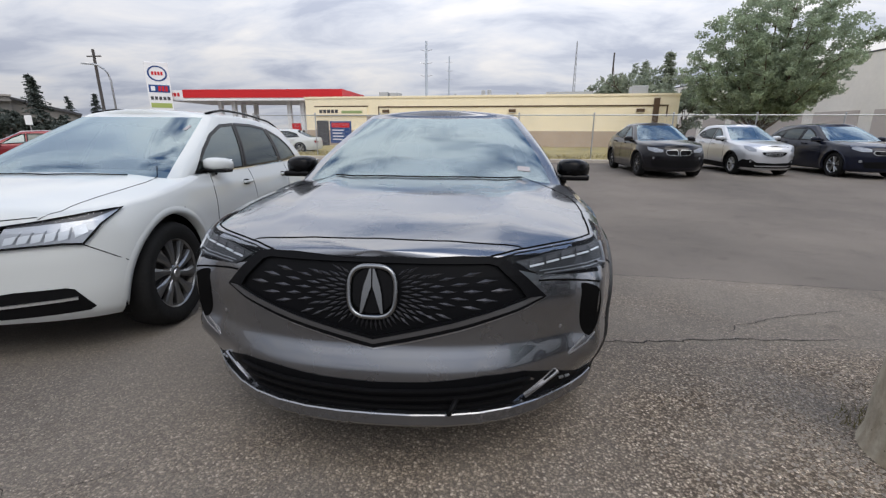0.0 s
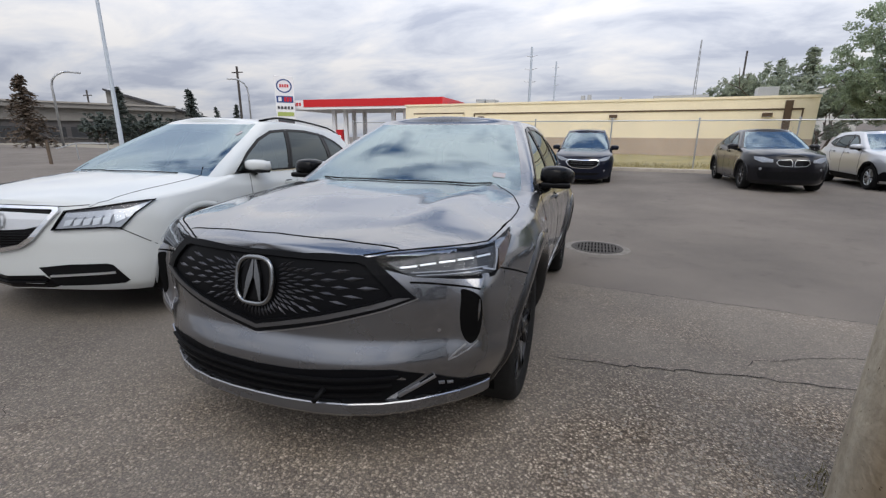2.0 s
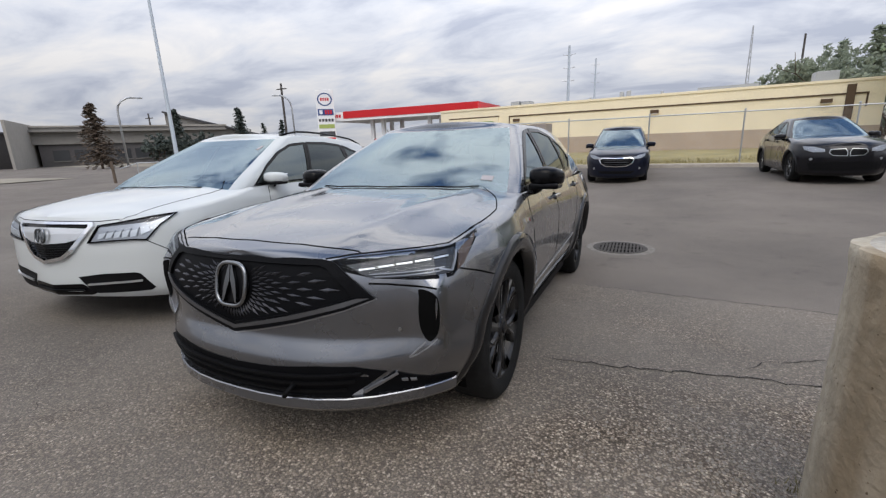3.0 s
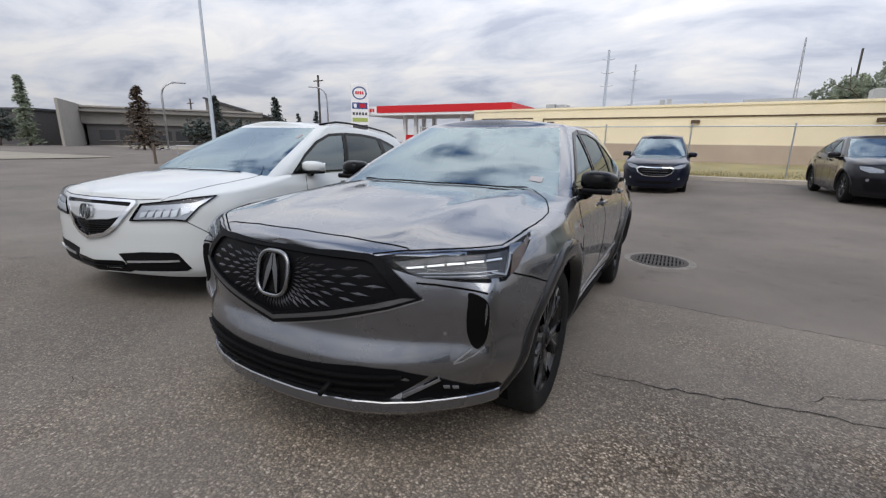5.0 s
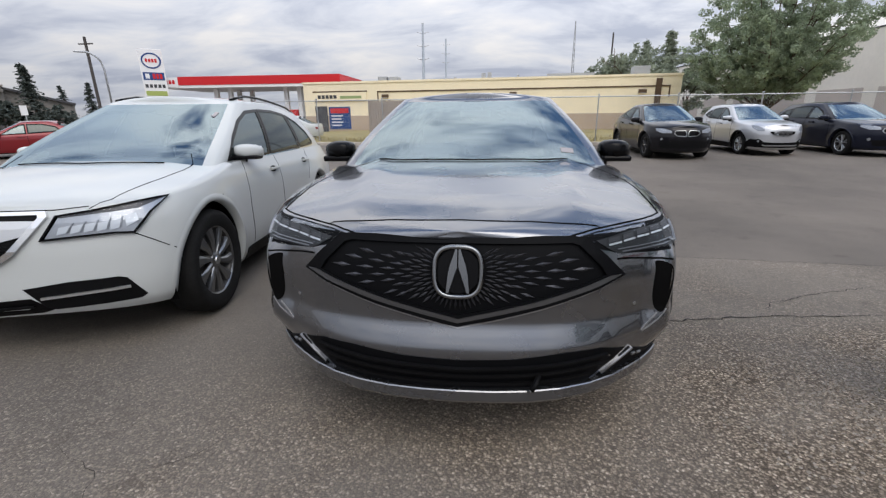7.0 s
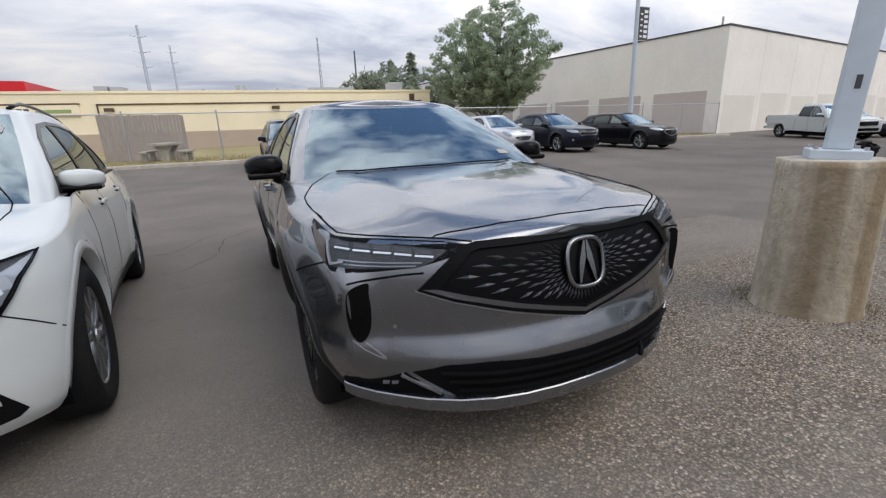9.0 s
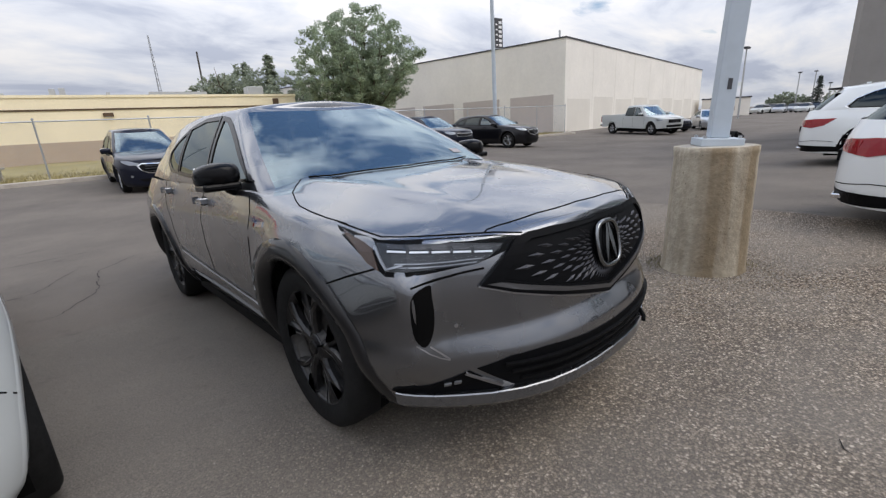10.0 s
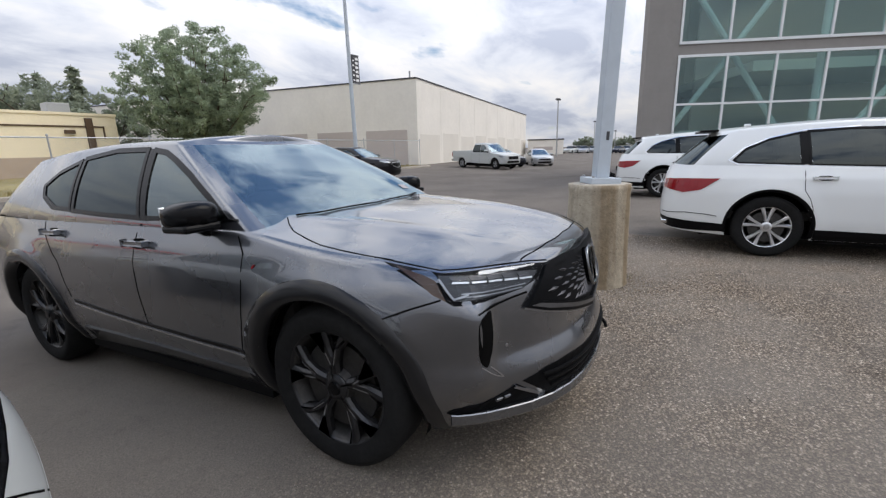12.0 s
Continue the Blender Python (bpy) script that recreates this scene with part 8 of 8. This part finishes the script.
def crack(pts, width, seed):
    rng = random.Random(seed)
    bm = bmesh.new()
    line = []
    for (x0, y0), (x1, y1) in zip(pts, pts[1:]):
        k = max(2, int(math.hypot(x1 - x0, y1 - y0) / 0.05))
        for i in range(k):
            t = i / k
            line.append((x0 + (x1 - x0) * t + rng.gauss(0, 0.010), y0 + (y1 - y0) * t + rng.gauss(0, 0.010)))
    rows = []
    for i, (x, y) in enumerate(line):
        a, b = line[max(0, i - 1)], line[min(len(line) - 1, i + 1)]
        d = Vector((b[0] - a[0], b[1] - a[1])).normalized()
        w = width * rng.uniform(0.3, 1.2) * min(1, i / 6, (len(line) - 1 - i) / 6)
        rows.append([bm.verts.new((x - d.y * w, y + d.x * w, gz(x, y) + 0.0035)), bm.verts.new((x + d.y * w, y - d.x * w, gz(x, y) + 0.0035))])
    for a, b in zip(rows, rows[1:]):
        bm.faces.new((a[0], b[0], b[1], a[1]))
    ob = part("crack", bm, CRACK)
    ob.parent = bpy.data.objects["ground"]
    return ob


CRACK = surface("crack_fill", (0.022, 0.02, 0.018), 0.95)
for n_, (pts, w) in enumerate([
    ([(0.95, 0.515), (1.09, 0.526), (1.43, 0.563), (1.75, 0.614), (2.07, 0.688), (2.35, 0.70), (2.63, 0.744), (3.1, 0.80)], 0.006),
    ([(2.07, 0.70), (2.31, 0.956), (2.85, 1.238), (3.6, 1.5)], 0.003),
    ([(0.9, 2.39), (1.94, 2.297), (2.8, 2.238), (3.24, 2.174), (4.2, 2.09), (5.2, 2.0)], 0.004),
    ([(-1.9, 3.2), (-1.5, 3.9), (-1.45, 4.8), (-0.9, 5.4)], 0.006),
    ([(-3.4, 6.1), (-2.2, 6.0), (-1.2, 6.15)], 0.006),
    ([(-1.6, 5.2), (-2.0, 4.4), (-3.2, 4.0)], 0.005),
    ([(0.33, -1.72), (0.40, -1.68), (0.47, -1.70)], 0.018),
    ([(5.3, 1.0), (5.36, -0.2), (5.5, -1.4)], 0.008),
    ([(-1.3, -1.15), (-1.05, -1.0), (-0.95, -0.75)], 0.0022),
    ([(-1.75, -1.0), (-1.4, -1.12), (-1.2, -1.4)], 0.002),
]):
    crack(pts, w, n_)


def build_gravel():
    """Loose stones on the near bays, thickest about the footing, and a few weeds at its base."""
    rng = random.Random(77)
    vs, fs = [], []

    def stone(x, y, r):
        z = gz(x, y)
        i = len(vs)
        a = rng.uniform(0, math.tau)
        for k in range(4):
            q = r * rng.uniform(0.7, 1.3)
            vs.append((x + q * math.cos(a + k * 1.57), y + q * math.sin(a + k * 1.57), z - 0.001))
        vs.append((x + r * rng.uniform(-0.3, 0.3), y + r * rng.uniform(-0.3, 0.3), z + r * rng.uniform(0.6, 1.1)))
        fs.extend([(i + k, i + (k + 1) % 4, i + 4) for k in range(4)])

    for k in range(5200):
        a, d = rng.uniform(0, math.tau), 0.33 + abs(rng.gauss(0, 0.42))
        stone(2.375 + d * math.cos(a), -0.565 + d * math.sin(a), rng.uniform(0.003, 0.011))
    for k in range(1300):
        stone(rng.uniform(-2.2, 4.6), rng.uniform(-2.6, 0.4), rng.uniform(0.002, 0.006))
    for k in range(1800):
        stone(-1.2 + rng.gauss(0, 0.55), -0.75 + rng.gauss(0, 0.45), rng.uniform(0.0015, 0.0045))
    me = bpy.data.meshes.new("loose_gravel")
    me.from_pydata(vs, [], fs)
    me.materials.append(surface("gravel", (0.25, 0.222, 0.188), 0.9, grain=0.5, size=60))
    tagged(new("loose_gravel", me), "loose pale gravel strewn over worn asphalt", "gravel", kind="stuff")
    vs, fs = [], []
    for k in range(200):
        a, d = rng.uniform(-1.2, 2.4), rng.uniform(0.32, 0.42)
        x, y = 2.375 + d * math.cos(a), -0.565 + d * math.sin(a)
        z = gz(x, y)
        b, h, lean = rng.uniform(0, math.tau), rng.uniform(0.02, 0.075), rng.uniform(0.01, 0.05)
        i = len(vs)
        vs.extend([(x - 0.003 * math.sin(b), y + 0.003 * math.cos(b), z), (x + 0.003 * math.sin(b), y - 0.003 * math.cos(b), z), (x + lean * math.cos(b), y + lean * math.sin(b), z + h)])
        fs.append((i, i + 1, i + 2))
    me = bpy.data.meshes.new("weeds")
    me.from_pydata(vs, [], fs)
    me.materials.append(surface("dry_weeds", (0.14, 0.12, 0.055), 0.9, grain=0.4, size=30))
    tagged(new("weeds", me), "dry weeds at the foot of the concrete footing", "weeds", kind="stuff")


build_gravel()


# ---- trees ----
def leaf_crown(name, blobs, count, size, material, parent, seed):
    """Many small leaves gathered in clumps about the given (centre, radius) blobs."""
    rng = np.random.RandomState(seed)
    vs, fs = [], []
    total = sum(r ** 2 for _, r in blobs)
    for c, r in blobs:
        n_ = int(count * r * r / total)
        dirs = rng.normal(size=(n_, 3))
        dirs /= np.linalg.norm(dirs, axis=1)[:, None]
        rad = r * (0.55 + 0.45 * rng.rand(n_)) * (1 + 0.22 * np.sin(dirs[:, 0] * 7 + seed) * np.cos(dirs[:, 2] * 6))
        p = np.array(c) + dirs * rad[:, None] * np.array([1, 1, 0.85])
        a = rng.normal(size=(n_, 3)); a /= np.linalg.norm(a, axis=1)[:, None]
        b = np.cross(a, rng.normal(size=(n_, 3))); b /= np.linalg.norm(b, axis=1)[:, None]
        s = size * (0.6 + 0.8 * rng.rand(n_))[:, None]
        base = len(vs)
        quad = np.stack([p - a * s, p + b * s * 0.55, p + a * s, p - b * s * 0.55], 1).reshape(-1, 3)
        vs += quad.tolist()
        fs += [(base + 4 * k, base + 4 * k + 1, base + 4 * k + 2, base + 4 * k + 3) for k in range(n_)]
    me = bpy.data.meshes.new(name)
    me.from_pydata(vs, [], fs)
    me.materials.append(material)
    ob = new(name, me)
    ob.parent = parent
    return ob


def branch(bm, p, d, length, r, depth, rng, tips):
    q = p + d * length
    add_tube(bm, p, q, r, r * 0.62, 8 if depth < 2 else 5, False)
    if depth >= 3:
        tips.append(q)
        return
    for k in range(rng.choice((2, 3, 3))):
        a = rng.uniform(0, math.tau)
        side = Vector((math.cos(a), math.sin(a), rng.uniform(-0.1, 0.35)))
        nd = (d * rng.uniform(0.6, 1.0) + side * rng.uniform(0.5, 0.9)).normalized()
        branch(bm, q - d * length * rng.uniform(0, 0.35), nd, length * rng.uniform(0.62, 0.85), r * 0.58, depth + 1, rng, tips)


def broadleaf(name, place, height, spread, label, count, seed, leaf=0.10, material=None, stems=4):
    t = thing(name, Matrix.Translation(place), label, "tree")
    rng = random.Random(seed)
    bm = bmesh.new()
    tips = []
    for k in range(stems):
        a = k * math.tau / stems + rng.uniform(-0.3, 0.3)
        lean = 0.35 if stems > 1 else 0.05
        branch(bm, Vector((0.25 * math.cos(a), 0.25 * math.sin(a), -0.2)) if stems > 1 else Vector((0, 0, -0.2)), Vector((lean * math.cos(a), lean * math.sin(a), 1)).normalized(), height * 0.34, height * 0.021, 0, rng, tips)
    part("trunk", bm, BARK, t)
    blobs = []
    wide, tall, mid = height * 0.34 * spread, height * 0.43, height * 0.54
    for q in tips:
        c = Vector((q.x * spread, q.y * spread, q.z))
        k = Vector((c.x / wide, c.y / wide, (c.z - mid) / tall)).length
        if k > 0.95:
            c = Vector((0, 0, mid)).lerp(c, 0.95 / k)
        blobs.append((tuple(c), rng.uniform(0.05, 0.09) * height))
    for k in range(int(len(tips) * 2.2)):
        a, e = rng.uniform(0, math.tau), rng.uniform(-1.0, 1.0)
        lump = 1 + 0.16 * math.sin(3 * a + seed) * math.cos(4 * e + seed)
        reach = rng.uniform(0.35, 1.0) ** 0.5 * lump
        flat = math.sqrt(max(0.0, 1 - e * e)) if e > -0.2 else math.sqrt(max(0.25, 1 - e * e))
        blobs.append(((wide * reach * flat * math.cos(a), wide * reach * flat * math.sin(a), mid + tall * e * reach), rng.uniform(0.035, 0.065) * height))
    leaf_crown("crown", blobs, count, leaf, material or LEAF, t, seed)
    return t


def upright_tree(name, place, height, reach, label, seed):
    """A tree of many stems that fan out and climb, with leafy side twigs and gaps between them."""
    t = thing(name, Matrix.Translation(place), label, "tree")
    rng = random.Random(seed)
    bm = bmesh.new()
    blobs = []
    fork = Vector((0, 0, 1.1))
    add_tube(bm, (0, 0, -0.3), fork, 0.24, 0.20, 10, False)
    for k in range(24):
        a = k * 2.399 + rng.uniform(-0.2, 0.2)
        f = math.sqrt((k + 0.6) / 24)
        # the outer stems end lower than the inner ones
        out = reach * 0.80 * f
        top = height * (0.97 - 0.46 * f ** 2.5) * rng.uniform(0.92, 1.02)
        end = Vector((out * math.cos(a), out * math.sin(a), top))
        bend = Vector((0.34 * end.x, 0.34 * end.y, 0.36 * top + 0.6 * (1 - f)))
        last = fork
        for j in range(1, 11):
            u = j / 10
            q = fork * (1 - u) ** 2 + bend * 2 * u * (1 - u) + end * u * u
            q += Vector((rng.uniform(-1, 1), rng.uniform(-1, 1), 0)) * 0.07
            add_tube(bm, last, q, 0.105 * (1 - 0.088 * (j - 1)), 0.105 * (1 - 0.088 * j), 6, False)
            way = (q - last).normalized()
            if u > 0.25 and q.z > 1.9:
                for n_ in range(4 if u < 0.9 else 3):
                    b = rng.uniform(0, math.tau)
                    side = (Vector((math.cos(b), math.sin(b), rng.uniform(-0.15, 0.25))) + way * rng.uniform(0.2, 0.9)).normalized()
                    long_ = rng.uniform(0.5, 1.3) * (1.1 - 0.25 * u)
                    tip = q + side * long_
                    add_tube(bm, q, tip, 0.022, 0.006, 4, False)
                    for g in (0.45, 0.75, 1.0):
                        if rng.random() < 0.80:
                            blobs.append((tuple(q.lerp(tip, g)), rng.uniform(0.18, 0.36)))
            last = q
        blobs.append((tuple(end), 0.28))
    # the outer foliage rounds the crown off
    for k in range(300):
        a, e = rng.uniform(0, math.tau), rng.uniform(-0.97, 0.93)
        w = math.sqrt(1 - e * e) * (1 + 0.10 * math.sin(3 * a + 1.0))
        f = rng.uniform(0.72, 0.98)
        blobs.append(((reach * 0.90 * w * f * math.cos(a), reach * 0.90 * w * f * math.sin(a), height * (0.585 + 0.40 * e * f)), rng.uniform(0.20, 0.40)))
    part("trunk", bm, BARK, t)
    leaf_crown("crown", blobs, 104000, 0.074, LEAF, t, seed)
    return t


tp = polar(31.9, 36.5, 0.25, (-1.39, -1.94))
upright_tree("broadleaf_tree", tp, 9.7, 6.0, "large multi-stemmed green broadleaf tree behind the fence", 5)
for az, d, h, sd in ((15.6, 56, 7.6, 21), (17.4, 57, 8.2, 26), (23.8, 50, 7.2, 22), (19.2, 55, 9.2, 23)):
    broadleaf("broadleaf_tree", polar(az, d, 0.0, (-1.39, -1.94)), h, 1.2, "green tree rising behind the shop roof", 9000, sd, 0.15, FAR_LEAF, stems=3)
for az, d, h, sd in ((-56.3, 74, 4.2, 31), (-52.5, 72, 4.6, 32), (-50.2, 76, 4.0, 33), (-46.2, 84, 3.6, 35), (-73.0, 82, 5.0, 36)):
    broadleaf("bush", polar(az, d, 0.0), h, 1.5, "dark green bush before the far buildings", 3000, sd, 0.2, NEEDLE, stems=3)
for az, d, h, sd in ((78.9, 130, 3.6, 41), (79.9, 128, 4.2, 42), (83.4, 130, 3.6, 43), (84.6, 128, 4.0, 44), (86.5, 130, 3.8, 45), (81.0, 132, 3.4, 46)):
    broadleaf("broadleaf_tree", polar(az, d, 0.0, (-2.18, -1.25)), h, 1.4, "distant green tree across the car park", 1600, sd, 0.25, FAR_LEAF, stems=3)


def spruce(place, height, width, seed, lean=0.0, thin=1.0, material=None, label="dark spruce with drooping branches"):
    t = thing("spruce_tree", Matrix.Translation(place), label, "tree")
    rng = random.Random(seed)
    bm = bmesh.new()
    add_tube(bm, (0, 0, -0.2), (lean, 0, height), height * 0.02, 0.02, 8)
    part("trunk", bm, BARK, t)
    vs, fs = [], []
    for k in range(int(150 * thin)):
        z = height * (0.08 + 0.9 * (k / (150 * thin)))
        reach = width * (1 - z / height) ** 0.8 * rng.uniform(0.55, 1.1) + 0.15
        a = rng.uniform(0, math.tau)
        cx = lean * z / height
        for j in range(24):
            f = (j + rng.random()) / 24
            px, py, pz = cx + math.cos(a) * reach * f, math.sin(a) * reach * f, z - 0.32 * reach * f * f + rng.uniform(-0.05, 0.05)
            s = 0.17 * height / 8 * rng.uniform(0.7, 1.5)
            i = len(vs)
            for q in range(3):
                vs.append((px + rng.uniform(-s, s) * 1.5, py + rng.uniform(-s, s) * 1.5, pz + rng.uniform(-s, s * 0.4)))
            fs.append((i, i + 1, i + 2))
    me = bpy.data.meshes.new("foliage")
    me.from_pydata(vs, [], fs)
    me.materials.append(material or NEEDLE)
    ob = new("foliage", me)
    ob.parent = t


DRY_NEEDLE = surface("dry_needles", (0.10, 0.075, 0.055), 0.85, grain=0.3, size=2)
spruce(polar(-61.6, 58), 6.9, 2.7, 1, 0.0, 1.0, DRY_NEEDLE, "browning half-dead spruce beside the road")
spruce(polar(-54.4, 70), 7.4, 1.9, 2)
spruce(polar(-47.6, 74), 8.0, 2.4, 3, -0.9)
spruce(polar(-45.4, 95), 6.8, 1.8, 4, -0.5, 0.5)
spruce(polar(-43.5, 92), 7.2, 1.6, 5, 0.0, 0.7)
spruce(polar(-70.8, 80), 9.2, 1.7, 6, 0.0, 1.0, FAR_LEAF, "tall narrow poplar beside the dark shed")
spruce(polar(21.9, 54, 0, (-1.39, -1.94)), 9.7, 2.4, 7, 0.0, 0.8, FAR_LEAF)
spruce(polar(19.3, 60, 0, (-1.39, -1.94)), 9.8, 2.2, 8, 0.0, 0.6, FAR_LEAF)
spruce(polar(82.2, 115, 0, (-2.18, -1.25)), 6.5, 1.6, 9)
